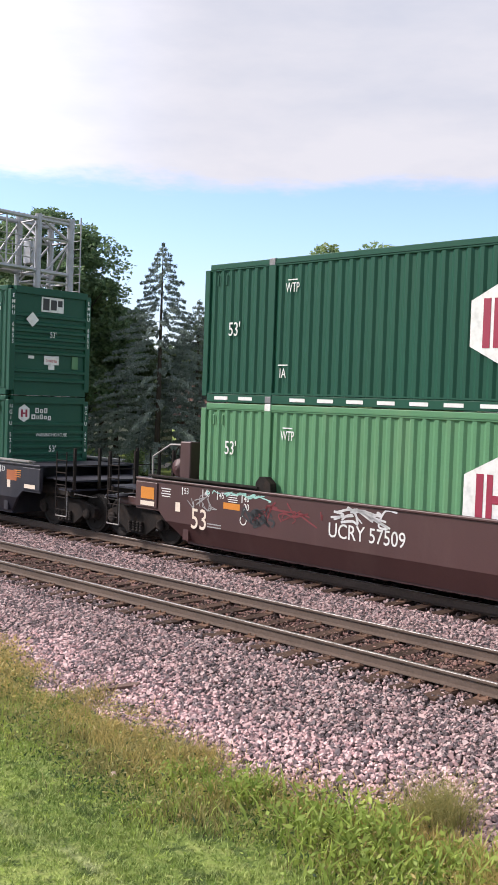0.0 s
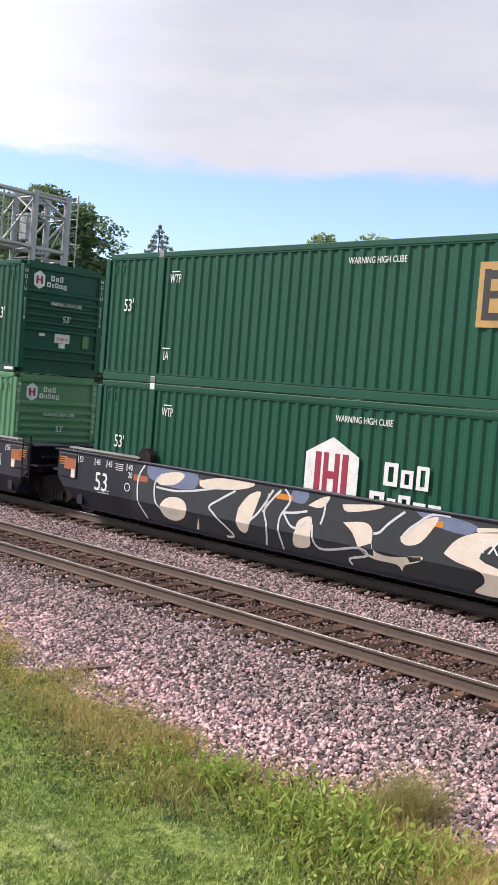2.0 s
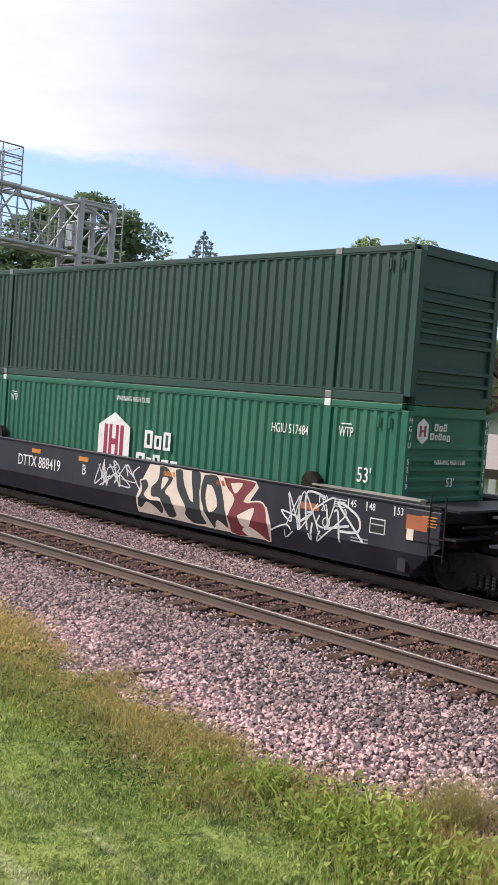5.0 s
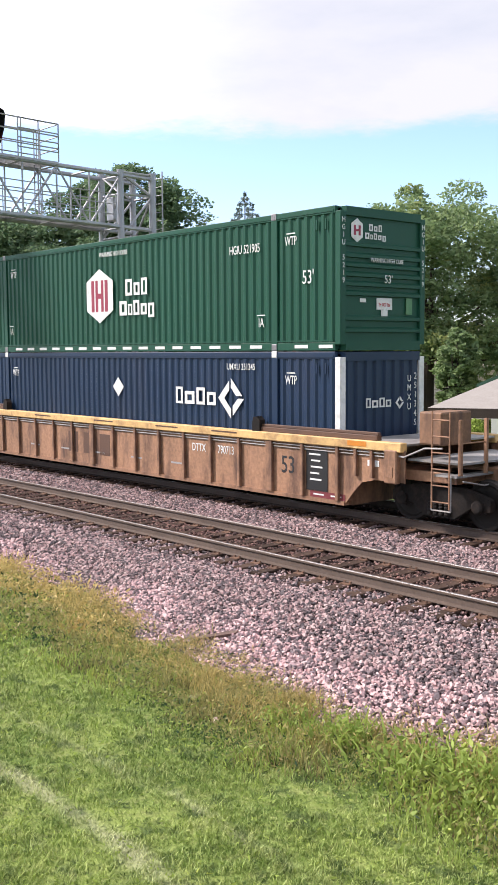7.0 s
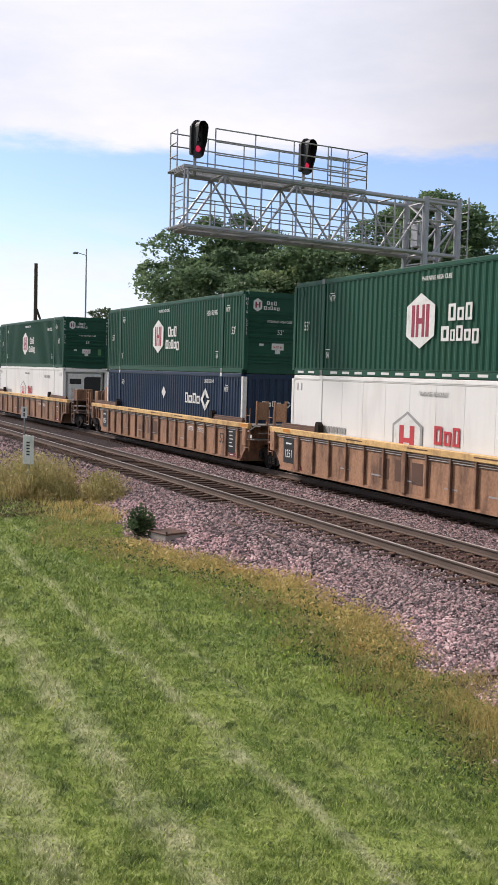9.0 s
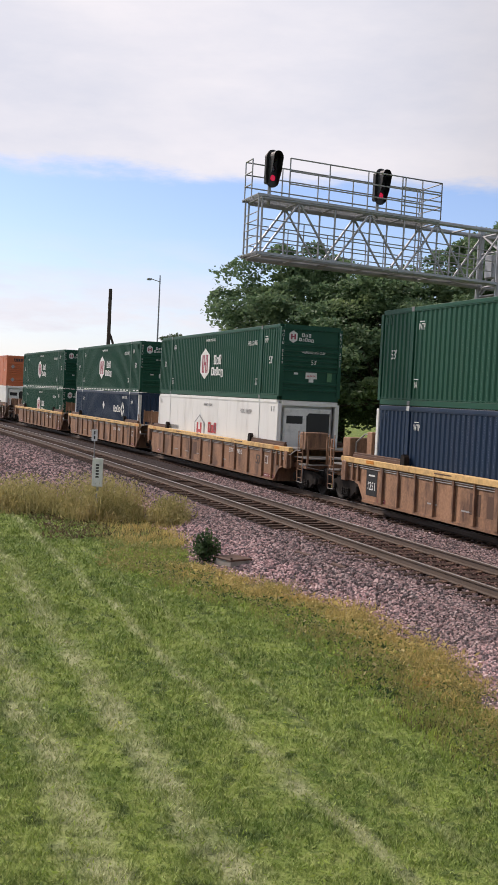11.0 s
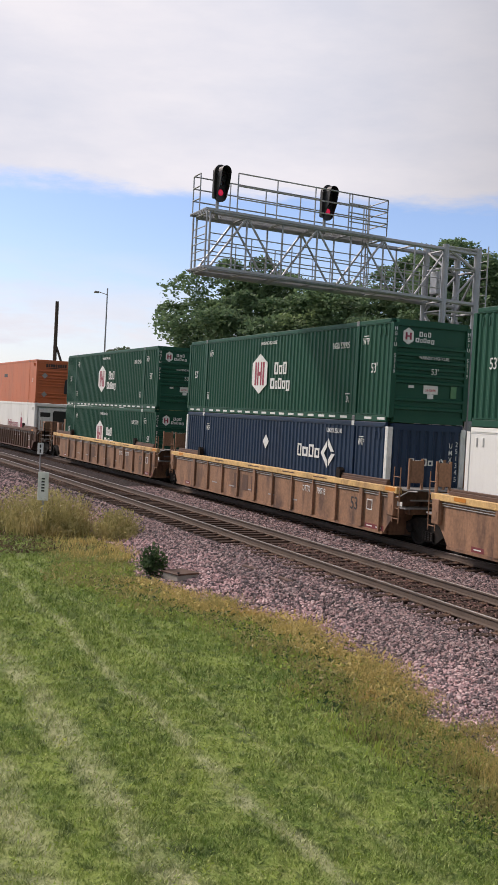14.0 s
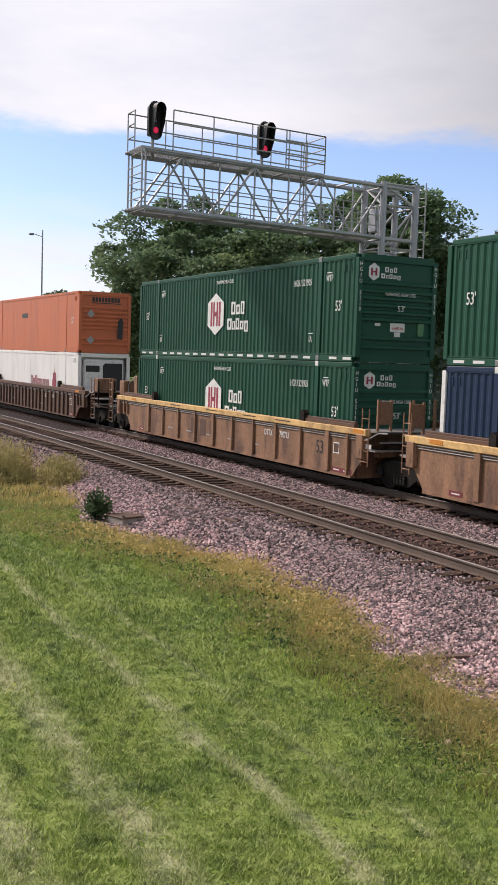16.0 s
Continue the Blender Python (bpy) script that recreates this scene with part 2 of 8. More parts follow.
# ---- mesh building ----
class Shape:
    """Vertices and faces gathered for one mesh."""

    def __init__(self):
        self.v, self.f = [], []

    def add(self, verts, faces):
        n = len(self.v)
        self.v += [tuple(p) for p in verts]
        self.f += [tuple(i + n for i in q) for q in faces]
        return self

    def box(self, x0, x1, y0, y1, z0, z1, bev=0.0):
        if not bev:
            v = [(x, y, z) for z in (z0, z1) for y in (y0, y1) for x in (x0, x1)]
            return self.add(v, [(0, 2, 3, 1), (4, 5, 7, 6), (0, 1, 5, 4), (2, 6, 7, 3), (0, 4, 6, 2), (1, 3, 7, 5)])
        b = min(bev, (x1 - x0) / 3, (y1 - y0) / 3, (z1 - z0) / 3)
        ring = lambda i, z: [(x0 + i, y0 + b, z), (x0 + b, y0 + i, z), (x1 - b, y0 + i, z), (x1 - i, y0 + b, z), (x1 - i, y1 - b, z), (x1 - b, y1 - i, z), (x0 + b, y1 - i, z), (x0 + i, y1 - b, z)]
        lay = [ring(b * 0.7, z0), ring(0, z0 + b), ring(0, z1 - b), ring(b * 0.7, z1)]
        v = [p for r in lay for p in r]
        f = [tuple(range(7, -1, -1)), tuple(range(24, 32))]
        for k in range(3):
            f += [(8 * k + i, 8 * k + (i + 1) % 8, 8 * k + 8 + (i + 1) % 8, 8 * k + 8 + i) for i in range(8)]
        return self.add(v, f)

    def prism(self, poly, axis, a, b):
        """A flat outline (list of 2D points, counter-clockwise) drawn out along an axis from a to b."""
        put = {"x": lambda p, s: (s, p[0], p[1]), "y": lambda p, s: (p[0], s, p[1]), "z": lambda p, s: (p[0], p[1], s)}[axis]
        n = len(poly)
        v = [put(p, a) for p in poly] + [put(p, b) for p in poly]
        f = [(i, (i + 1) % n, n + (i + 1) % n, n + i) for i in range(n)] + [tuple(range(n - 1, -1, -1)), tuple(range(n, 2 * n))]
        return self.add(v, f)

    def tube(self, a, b, r, n=6, r2=None):
        a, b = Vector(a), Vector(b)
        d = (b - a).normalized()
        u = d.orthogonal().normalized()
        w = d.cross(u)
        r2 = r if r2 is None else r2
        v = []
        for c, q in ((a, r), (b, r2)):
            v += [c + (u * math.cos(2 * math.pi * (k + 0.5) / n) + w * math.sin(2 * math.pi * (k + 0.5) / n)) * q for k in range(n)]
        f = [(i, (i + 1) % n, n + (i + 1) % n, n + i) for i in range(n)] + [tuple(range(n - 1, -1, -1)), tuple(range(n, 2 * n))]
        return self.add(v, f)

    def path(self, pts, r, n=6):
        for a, b in zip(pts, pts[1:]):
            self.tube(a, b, r, n)
        return self

    def lathe(self, prof, axis, n=20, at=(0, 0, 0)):
        """A profile of (radius, height) turned about an axis."""
        put = {"y": lambda r, h, c, s: (r * c, h, r * s), "z": lambda r, h, c, s: (r * c, r * s, h), "x": lambda r, h, c, s: (h, r * c, r * s)}[axis]
        v = []
        for r, h in prof:
            for k in range(n):
                a = 2 * math.pi * k / n
                p = put(r, h, math.cos(a), math.sin(a))
                v.append((p[0] + at[0], p[1] + at[1], p[2] + at[2]))
        f = []
        for j in range(len(prof) - 1):
            f += [(j * n + k, j * n + (k + 1) % n, (j + 1) * n + (k + 1) % n, (j + 1) * n + k) for k in range(n)]
        f += [tuple(range(n - 1, -1, -1)), tuple((len(prof) - 1) * n + k for k in range(n))]
        return self.add(v, f)

    def mesh(self, name, material, smooth=False):
        me = bpy.data.meshes.new(name)
        me.from_pydata(self.v, [], self.f)
        bm = bmesh.new()
        bm.from_mesh(me)
        bmesh.ops.recalc_face_normals(bm, faces=bm.faces)
        bm.to_mesh(me)
        bm.free()
        me.materials.append(material)
        if smooth:
            me.polygons.foreach_set("use_smooth", [True] * len(me.polygons))
        return me


def part(name, shape, material, parent, label="", at=None, smooth=False):
    """Links a shape, or a mesh made before, as one mesh object under a thing or part."""
    ob = new(name, shape if isinstance(shape, bpy.types.Mesh) else shape.mesh(name, material, smooth))
    ob.parent = parent
    if at is not None:
        ob.matrix_basis = at if isinstance(at, Matrix) else Matrix.Translation(at)
    return tagged(ob, label) if label else ob


def thing(name, label, category, group="", at=None):
    ob = new(name)
    ob.empty_display_size = 0.3
    if at is not None:
        ob.matrix_basis = at
    return tagged(ob, label, category, group)


def raw_mesh(name, verts, faces, material, smooth=False):
    """A mesh from numpy arrays, all faces with the same number of corners."""
    me = bpy.data.meshes.new(name)
    k = faces.shape[1]
    me.vertices.add(len(verts))
    me.vertices.foreach_set("co", verts.astype(np.float32).ravel())
    me.loops.add(faces.size)
    me.loops.foreach_set("vertex_index", faces.astype(np.int32).ravel())
    me.polygons.add(len(faces))
    me.polygons.foreach_set("loop_start", np.arange(0, faces.size, k, dtype=np.int32))
    me.polygons.foreach_set("use_smooth", np.full(len(faces), smooth))
    me.update(calc_edges=True)
    me.materials.append(material)
    return me


# ---- the line of the tracks: a wide curve ----
NEAR_RAIL, FAR_TRACK = 12.167, 17.240   # lateral places: nearest rail, centre of the train's track
GAUGE = 1.505
NEAR_TRACK = NEAR_RAIL + GAUGE / 2
CURVE, TANGENT = 7.412e-4, 56.85


def bend(x):
    """How far the tracks have swung sideways at x."""
    d = np.minimum(0.0, np.asarray(x, float) - TANGENT)
    far = np.minimum(0.0, d + 330.0)
    d = np.maximum(d, -330.0)
    return -CURVE * d * d / 2 + CURVE * 330.0 * -far * -1.0


def slope_of(x):
    return -CURVE * max(-330.0, min(0.0, x - TANGENT))


def arc_to_x(s):
    """x at an arc length s from the tangent point."""
    x = s
    for _ in range(8):
        a = CURVE * x
        x -= ((a * math.sqrt(1 + a * a) + math.asinh(a)) / 2 / CURVE - s) / math.sqrt(1 + a * a)
    return x + TANGENT


def on_track(s, lateral, z=0.0):
    """The pose of a vehicle at arc length s on a track."""
    x = arc_to_x(s) if s < 0 else s + TANGENT
    return pose(x, lateral + float(bend(x)), z, 0, 0, math.degrees(math.atan(slope_of(x))))


# ---- ground ----
EDGE_X = np.array([-80, -50, -40, -35, -31, -26, -23, -21.2, -18, -15.5, -13, -9.5, -7.7, -6.2, -4.5, 40])
EDGE_L = np.array([2.5, 3.0, 4.5, 8.0, 9.5, 9.2, 8.5, 8.5, 9.6, 9.9, 9.35, 8.9, 8.75, 9.2, 8.9, 8.9])
LAWN_Z, BED_Z = -0.65, -0.265


def lawn_edge(x):
    return np.interp(x, EDGE_X, EDGE_L)


def ground_z(x, y):
    """Height of lawn, ballast shoulders, track bed and the land behind."""
    x, y = np.asarray(x, float), np.asarray(y, float)
    lat = y - bend(x)
    e = lawn_edge(x)
    z = np.full(np.broadcast(x, y).shape, LAWN_Z)
    up = np.clip((lat - e) / np.maximum(11.15 - e, 0.5), 0, 1)
    z = z + (BED_Z - LAWN_Z) * (up * up * (3 - 2 * up) * 0.4 + up * 0.6)
    down = np.clip((lat - 19.3) / 2.2, 0, 1)
    return z - (0.83) * down * down * (3 - 2 * down)


def ground_material():
    m = bpy.data.materials.new("lawn_and_land")
    m.use_nodes = True
    nt = m.node_tree
    N, L = nt.nodes.new, nt.links.new
    p = nt.nodes["Principled BSDF"]
    p.inputs["Roughness"].default_value = 0.9
    p.inputs["Specular IOR Level"].default_value = 0.1
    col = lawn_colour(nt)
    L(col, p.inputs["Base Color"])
    n = N("ShaderNodeTexNoise")
    n.inputs["Scale"].default_value, n.inputs["Detail"].default_value = 30, 6
    tc = N("ShaderNodeTexCoord")
    L(tc.outputs["Object"], n.inputs["Vector"])
    b = N("ShaderNodeBump")
    b.inputs["Strength"].default_value, b.inputs["Distance"].default_value = 0.8, 0.04
    L(n.outputs["Fac"], b.inputs["Height"])
    L(b.outputs[0], p.inputs["Normal"])
    return m


def lawn_colour(nt, gain=1.0, island=False):
    """Mown turf: patchy green with clump shade in the colour, and paler, drier strips that run along the tracks."""
    N, L = nt.nodes.new, nt.links.new
    tc = N("ShaderNodeTexCoord")

    def noise_at(scale, detail, sx=1, sy=1, rz=0.0):
        mp = N("ShaderNodeMapping")
        mp.inputs["Scale"].default_value = (sx, sy, 1)
        mp.inputs["Rotation"].default_value = (0, 0, radians(rz))
        L(tc.outputs["Object"], mp.inputs[0])
        n = N("ShaderNodeTexNoise")
        n.inputs["Scale"].default_value, n.inputs["Detail"].default_value, n.inputs["Roughness"].default_value = scale, detail, 0.6
        L(mp.outputs[0], n.inputs["Vector"])
        return n.outputs["Fac"]

    def ramp(v, a, b, lo=0.0, hi=1.0):
        r = N("ShaderNodeMapRange")
        r.interpolation_type = "SMOOTHSTEP"
        L(v, r.inputs[0])
        for i, q in enumerate((a, b, lo, hi)):
            r.inputs[i + 1].default_value = q
        return r.outputs[0]

    def mix(f, a, b):
        k = N("ShaderNodeMix")
        k.data_type = "RGBA"
        L(f, k.inputs["Factor"])
        for s, v in (("A", a), ("B", b)):
            if isinstance(v, tuple):
                k.inputs[s].default_value = (*[c * gain for c in v], 1)
            else:
                L(v, k.inputs[s])
        return k.outputs["Result"]

    base = mix(ramp(noise_at(0.9, 5), 0.35, 0.65), (0.112, 0.172, 0.040), (0.225, 0.288, 0.074))
    base = mix(ramp(noise_at(7, 4), 0.45, 0.75), base, (0.255, 0.290, 0.098))
    # two dark noise layers paint the shading of turf clumps
    base = mix(ramp(noise_at(3.4, 5), 0.50, 0.67, 0.0, 0.85), base, (0.058, 0.088, 0.030))
    base = mix(ramp(noise_at(15, 5), 0.49, 0.68, 0.0, 0.6), base, (0.048, 0.084, 0.024))
    base = mix(ramp(noise_at(11, 4, 1.3, 0.9), 0.58, 0.72, 0.0, 0.6), base, (0.335, 0.370, 0.135))
    # lateral distance from the curve of the tracks
    sep = N("ShaderNodeSeparateXYZ")
    L(tc.outputs["Object"], sep.inputs[0])

    def calc(op, a, b):
        k = N("ShaderNodeMath")
        k.operation = op
        for i, v in enumerate((a, b)):
            if isinstance(v, float):
                k.inputs[i].default_value = v
            else:
                L(v, k.inputs[i])
        return k.outputs[0]

    dx = calc("SUBTRACT", sep.outputs["X"], TANGENT)
    lat = calc("ADD", sep.outputs["Y"], calc("MULTIPLY", calc("MULTIPLY", dx, dx), CURVE / 2))
    lat = calc("ADD", lat, calc("MULTIPLY", calc("SUBTRACT", noise_at(0.5, 2), 0.5), 0.5))
    strip = None
    for at, wide, amount in ((0.3, 0.42, 0.55), (1.7, 0.34, 0.5), (3.1, 0.40, 0.95), (4.12, 0.36, 1.0), (5.46, 0.20, 0.85), (6.3, 0.14, 0.4)):
        s = ramp(calc("ABSOLUTE", calc("SUBTRACT", lat, at), 0.0), 0.0, wide, amount, 0.0)
        strip = s if strip is None else calc("MAXIMUM", strip, s)
    grain = ramp(noise_at(2.6, 6, 0.6, 1.0), 0.40, 0.62, 0.35, 1.0)
    both = N("ShaderNodeMath")
    both.operation = "MULTIPLY"
    L(strip, both.inputs[0])
    L(grain, both.inputs[1])
    col = mix(both.outputs[0], base, (0.370, 0.380, 0.215))
    if island:
        g = N("ShaderNodeNewGeometry")
        r = ramp(g.outputs["Random Per Island"], 0.45, 1.0, 0.0, 0.6)
        col = mix(r, col, (0.280, 0.315, 0.112))
        col = mix(ramp(g.outputs["Random Per Island"], 0.35, 0.0, 0.0, 0.6), col, (0.060, 0.105, 0.020))
    return col


def gravel_material(name, tint=1.0):
    """Crushed quartzite ballast: pink and grey stones."""
    m = bpy.data.materials.new(name)
    m.use_nodes = True
    nt = m.node_tree
    N, L = nt.nodes.new, nt.links.new
    p = nt.nodes["Principled BSDF"]
    p.inputs["Roughness"].default_value = 0.9
    p.inputs["Specular IOR Level"].default_value = 0.2
    tc = N("ShaderNodeTexCoord")
    big = N("ShaderNodeTexNoise")
    big.inputs["Scale"].default_value, big.inputs["Detail"].default_value = 0.55, 4
    L(tc.outputs["Object"], big.inputs["Vector"])
    vor = N("ShaderNodeTexVoronoi")
    vor.inputs["Scale"].default_value = 19.0
    L(tc.outputs["Object"], vor.inputs["Vector"])
    geo = N("ShaderNodeNewGeometry")
    rnd = geo.outputs["Random Per Island"] if name == "ballast_stone" else vor.outputs["Color"]
    cr = N("ShaderNodeValToRGB")
    cr.color_ramp.interpolation = "CONSTANT"
    L(rnd, cr.inputs[0])
    tones = [(0.0, (0.11, 0.085, 0.088)), (0.18, (0.40, 0.265, 0.262)), (0.34, (0.23, 0.165, 0.168)), (0.5, (0.48, 0.335, 0.325)), (0.64, (0.14, 0.115, 0.12)), (0.78, (0.45, 0.34, 0.33)), (0.9, (0.31, 0.20, 0.198))]
    while len(cr.color_ramp.elements) < len(tones):
        cr.color_ramp.elements.new(0.5)
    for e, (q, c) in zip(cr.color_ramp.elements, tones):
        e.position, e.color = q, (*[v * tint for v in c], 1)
    r = N("ShaderNodeMapRange")
    r.interpolation_type = "SMOOTHSTEP"
    # newer grey stone was dumped along the upper shoulder; the old pink stone shows at its foot
    sep = N("ShaderNodeSeparateXYZ")
    L(tc.outputs["Object"], sep.inputs[0])

    def calc(op, a, b):
        k = N("ShaderNodeMath")
        k.operation = op
        for i, v in enumerate((a, b)):
            if isinstance(v, float):
                k.inputs[i].default_value = v
            else:
                L(v, k.inputs[i])
        return k.outputs[0]

    dx = calc("SUBTRACT", sep.outputs["X"], TANGENT)
    lat = calc("ADD", sep.outputs["Y"], calc("MULTIPLY", calc("MULTIPLY", dx, dx), CURVE / 2))
    # oil and rust have browned the stone between the rails
    off = calc("MINIMUM", calc("ABSOLUTE", calc("SUBTRACT", lat, NEAR_TRACK), 0.0), calc("ABSOLUTE", calc("SUBTRACT", lat, FAR_TRACK), 0.0))
    off = calc("ADD", off, calc("MULTIPLY", calc("SUBTRACT", big.outputs["Fac"], 0.5), 0.9))
    foul = N("ShaderNodeMapRange")
    foul.interpolation_type = "SMOOTHSTEP"
    L(off, foul.inputs[0])
    for i, v in enumerate((0.68, 0.98, 0.9, 0.0)):
        foul.inputs[i + 1].default_value = v
    lat = calc("ADD", lat, calc("MULTIPLY", calc("SUBTRACT", big.outputs["Fac"], 0.5), 3.2))
    L(lat, r.inputs[0])
    r.inputs[1].default_value, r.inputs[2].default_value = 9.7, 10.6
    r.inputs[4].default_value = 0.9
    mx = N("ShaderNodeMix")
    mx.data_type, mx.blend_type = "RGBA", "MULTIPLY"
    L(r.outputs[0], mx.inputs["Factor"])
    L(cr.outputs[0], mx.inputs["A"])
    mx.inputs["B"].default_value = (0.66, 0.69, 0.68, 1)
    mf = N("ShaderNodeMix")
    mf.data_type, mf.blend_type = "RGBA", "MULTIPLY"
    L(foul.outputs[0], mf.inputs["Factor"])
    L(mx.outputs["Result"], mf.inputs["A"])
    mf.inputs["B"].default_value = (0.50, 0.40, 0.34, 1)
    L(mf.outputs["Result"], p.inputs["Base Color"])
    b = N("ShaderNodeBump")
    if name == "ballast_stone":
        b.inputs["Strength"].default_value, b.inputs["Distance"].default_value = 0.3, 0.005
        n = N("ShaderNodeTexNoise")
        n.inputs["Scale"].default_value = 90
        L(tc.outputs["Object"], n.inputs["Vector"])
        L(n.outputs["Fac"], b.inputs["Height"])
    else:
        b.inputs["Strength"].default_value, b.inputs["Distance"].default_value = 1.0, 0.05
        b.invert = True
        L(vor.outputs["Distance"], b.inputs["Height"])
    L(b.outputs[0], p.inputs["Normal"])
    return m


M["ground"] = ground_material()
# the bed's tint is cut low to paint shadow into the gaps between stones
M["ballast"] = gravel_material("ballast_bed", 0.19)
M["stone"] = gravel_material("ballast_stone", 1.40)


def grid_mesh(name, xs, ys, zf, material):
    X, Y = np.meshgrid(xs, ys)
    V = np.stack([X, Y, zf(X, Y)], -1).reshape(-1, 3)
    nx, ny = len(xs), len(ys)
    i = (np.arange(ny - 1)[:, None] * nx + np.arange(nx - 1)).ravel()
    return raw_mesh(name, V, np.stack([i, i + 1, i + nx + 1, i + nx], -1), material, True)


def spread(*stretches):
    return np.unique(np.concatenate([np.linspace(a, b, n) for a, b, n in stretches]))


def build_ground():
    gx = spread((-2500, -300, 12), (-300, -60, 60), (-60, 20, 160), (20, 200, 30), (200, 2500, 10))
    gy = spread((-2500, -60, 8), (-60, 0, 12), (0, 30, 121), (30, 120, 20), (120, 2500, 10))
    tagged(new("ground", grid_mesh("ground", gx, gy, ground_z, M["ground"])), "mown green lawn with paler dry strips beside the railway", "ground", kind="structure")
    # the ballast bed follows the tracks, 2 cm proud of the ground
    sx = spread((-420, -70, 120), (-70, 15, 260), (15, 120, 40))
    lat = spread((0.0, 1.0, 46), )
    X = np.repeat(sx[None], len(lat), 0)
    e = lawn_edge(sx)
    wob = np.array([noise.noise(Vector((x * 0.9, 3.1, 0))) * 0.35 for x in sx])
    lo, hi = e + wob - 0.1, 21.2 + wob
    Y = lo[None] + (hi - lo)[None] * lat[:, None] + bend(sx)[None]
    Z = ground_z(X, Y) + 0.02
    Z += np.array([[noise.noise(Vector((x * 3, y * 3, 0))) * 0.03 for x, y in zip(r, q)] for r, q in zip(X, Y)])
    V = np.stack([X, Y, Z], -1).reshape(-1, 3)
    nx = len(sx)
    i = (np.arange(len(lat) - 1)[:, None] * nx + np.arange(nx - 1)).ravel()
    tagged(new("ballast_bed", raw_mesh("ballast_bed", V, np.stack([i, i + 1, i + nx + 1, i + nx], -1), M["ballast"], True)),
           "pink and grey ballast under two tracks, darkened as shade between the stones", "ballast", kind="structure")


build_ground()


# ---- tracks ----
RAIL_PROFILE = [(-0.07, -0.172), (0.07, -0.172), (0.07, -0.160), (0.012, -0.140), (0.009, -0.045), (0.036, -0.032), (0.037, -0.008), (0.028, -0.001),
                (-0.028, -0.001), (-0.037, -0.008), (-0.036, -0.032), (-0.009, -0.045), (-0.012, -0.140), (-0.07, -0.160)]


def sweep(poly, lateral, xs):
    """An outline swept along the tracks."""
    s = Shape()
    n = len(poly)
    for x in xs:
        a = math.atan(slope_of(x))
        y = lateral + float(bend(x))
        s.v += [(x - math.sin(a) * p, y + math.cos(a) * p, q) for p, q in poly]
    for k in range(len(xs) - 1):
        s.f += [(k * n + i, k * n + (i + 1) % n, (k + 1) * n + (i + 1) % n, (k + 1) * n + i) for i in range(n)]
    return s


def build_track(name, centre, label, near, far, tie_from, tie_to):
    xs = list(spread((-400, -100, 50), (-100, 20, 60), (20, 110, 12)))
    tr = tagged(new(name), label, "railway track", kind="structure")
    for side in (-1, 1):
        r = part("rail", sweep(RAIL_PROFILE, centre + side * GAUGE / 2, xs), M["rail"], tr)
        part("running_surface", sweep([(-0.026, -0.003), (0.026, -0.003), (0.024, 0.0012), (-0.024, 0.0012)], centre + side * GAUGE / 2 , xs), M["railtop"], r, "polished steel running band")
    rnd = random.Random(name)
    ties, plates = [], []
    for k in range(4):
        ties.append(Shape().box(-0.115, 0.115, -1.3, 1.3, -0.18, 0.0, 0.014).mesh("tie", M["tie"]))
    pl = Shape().box(-0.09, 0.09, -0.19, 0.19, 0.0, 0.014)
    for sx in (-0.06, 0.06):
        for sy in (-0.11, 0.11):
            pl.box(sx - 0.014, sx + 0.014, sy - 0.014, sy + 0.014, 0.014, 0.045)
    pl = pl.mesh("tie_plate", M["plate"])
    s = near
    rest = Shape()
    while s > far:
        x = arc_to_x(s)
        a = math.degrees(math.atan(slope_of(x)))
        y = centre + float(bend(x))
        if tie_to < x < tie_from:
            t = part("tie", ties[rnd.randrange(4)], None, tr, at=pose(x + rnd.uniform(-0.03, 0.03), y + rnd.uniform(-0.05, 0.05), -0.188 + rnd.uniform(-0.012, 0.0), 0, 0, a + rnd.uniform(-1.5, 1.5)))
            for side in (-1, 1):
                part("tie_plate", pl, None, t, at=pose(0, side * GAUGE / 2, 0.0005))
        else:
            c, q = math.cos(radians(a)), math.sin(radians(a))
            n = len(rest.v)
            rest.box(-0.115, 0.115, -1.3, 1.3, -0.15, 0.0)
            rest.v[n:] = [(x + p[0] * c - p[1] * q, y + p[0] * q + p[1] * c, p[2] - 0.19) for p in rest.v[n:]]
        s -= 0.51
    tagged(part("distant_ties", rest, M["tie"], tr), kind="stuff")


# ---- the train ----
def train_s(t):
    """How far the train has come along its track."""
    return 10.1 * t + 0.015 * t * t


MOVERS = []          # (object, arc length of its origin at the clip's start)


def flat_text(body, size, material, parent, at, name="lettering", squeeze=1.0, label="", align="CENTER"):
    """Raised painted letters in the built-in font, in the x-z plane, facing -y."""
    c = bpy.data.curves.new("letters", "FONT")
    c.body, c.size, c.align_x, c.align_y, c.extrude, c.resolution_u, c.offset = body, size, align, "CENTER", 0.002, 3, size * 0.003
    o = bpy.data.objects.new("letters", c)
    scene.collection.objects.link(o)
    me = bpy.data.meshes.new_from_object(o.evaluated_get(bpy.context.evaluated_depsgraph_get()))
    bpy.data.objects.remove(o)
    bpy.data.curves.remove(c)
    for v in me.vertices:
        v.co = (v.co.x * squeeze, -v.co.z, v.co.y)
    me.materials.clear()
    me.materials.append(material)
    return part(name, me, material, parent, label, at=at)


LETTERS = {}


def letters(body, size, key, parent, at, squeeze=1.0, name="lettering", label=""):
    k = (body, size, key, squeeze)
    if k in LETTERS:
        return part(name, LETTERS[k], None, parent, label, at=at)
    o = flat_text(body, size, M[key], parent, at, name, squeeze, label)
    LETTERS[k] = o.data
    return o


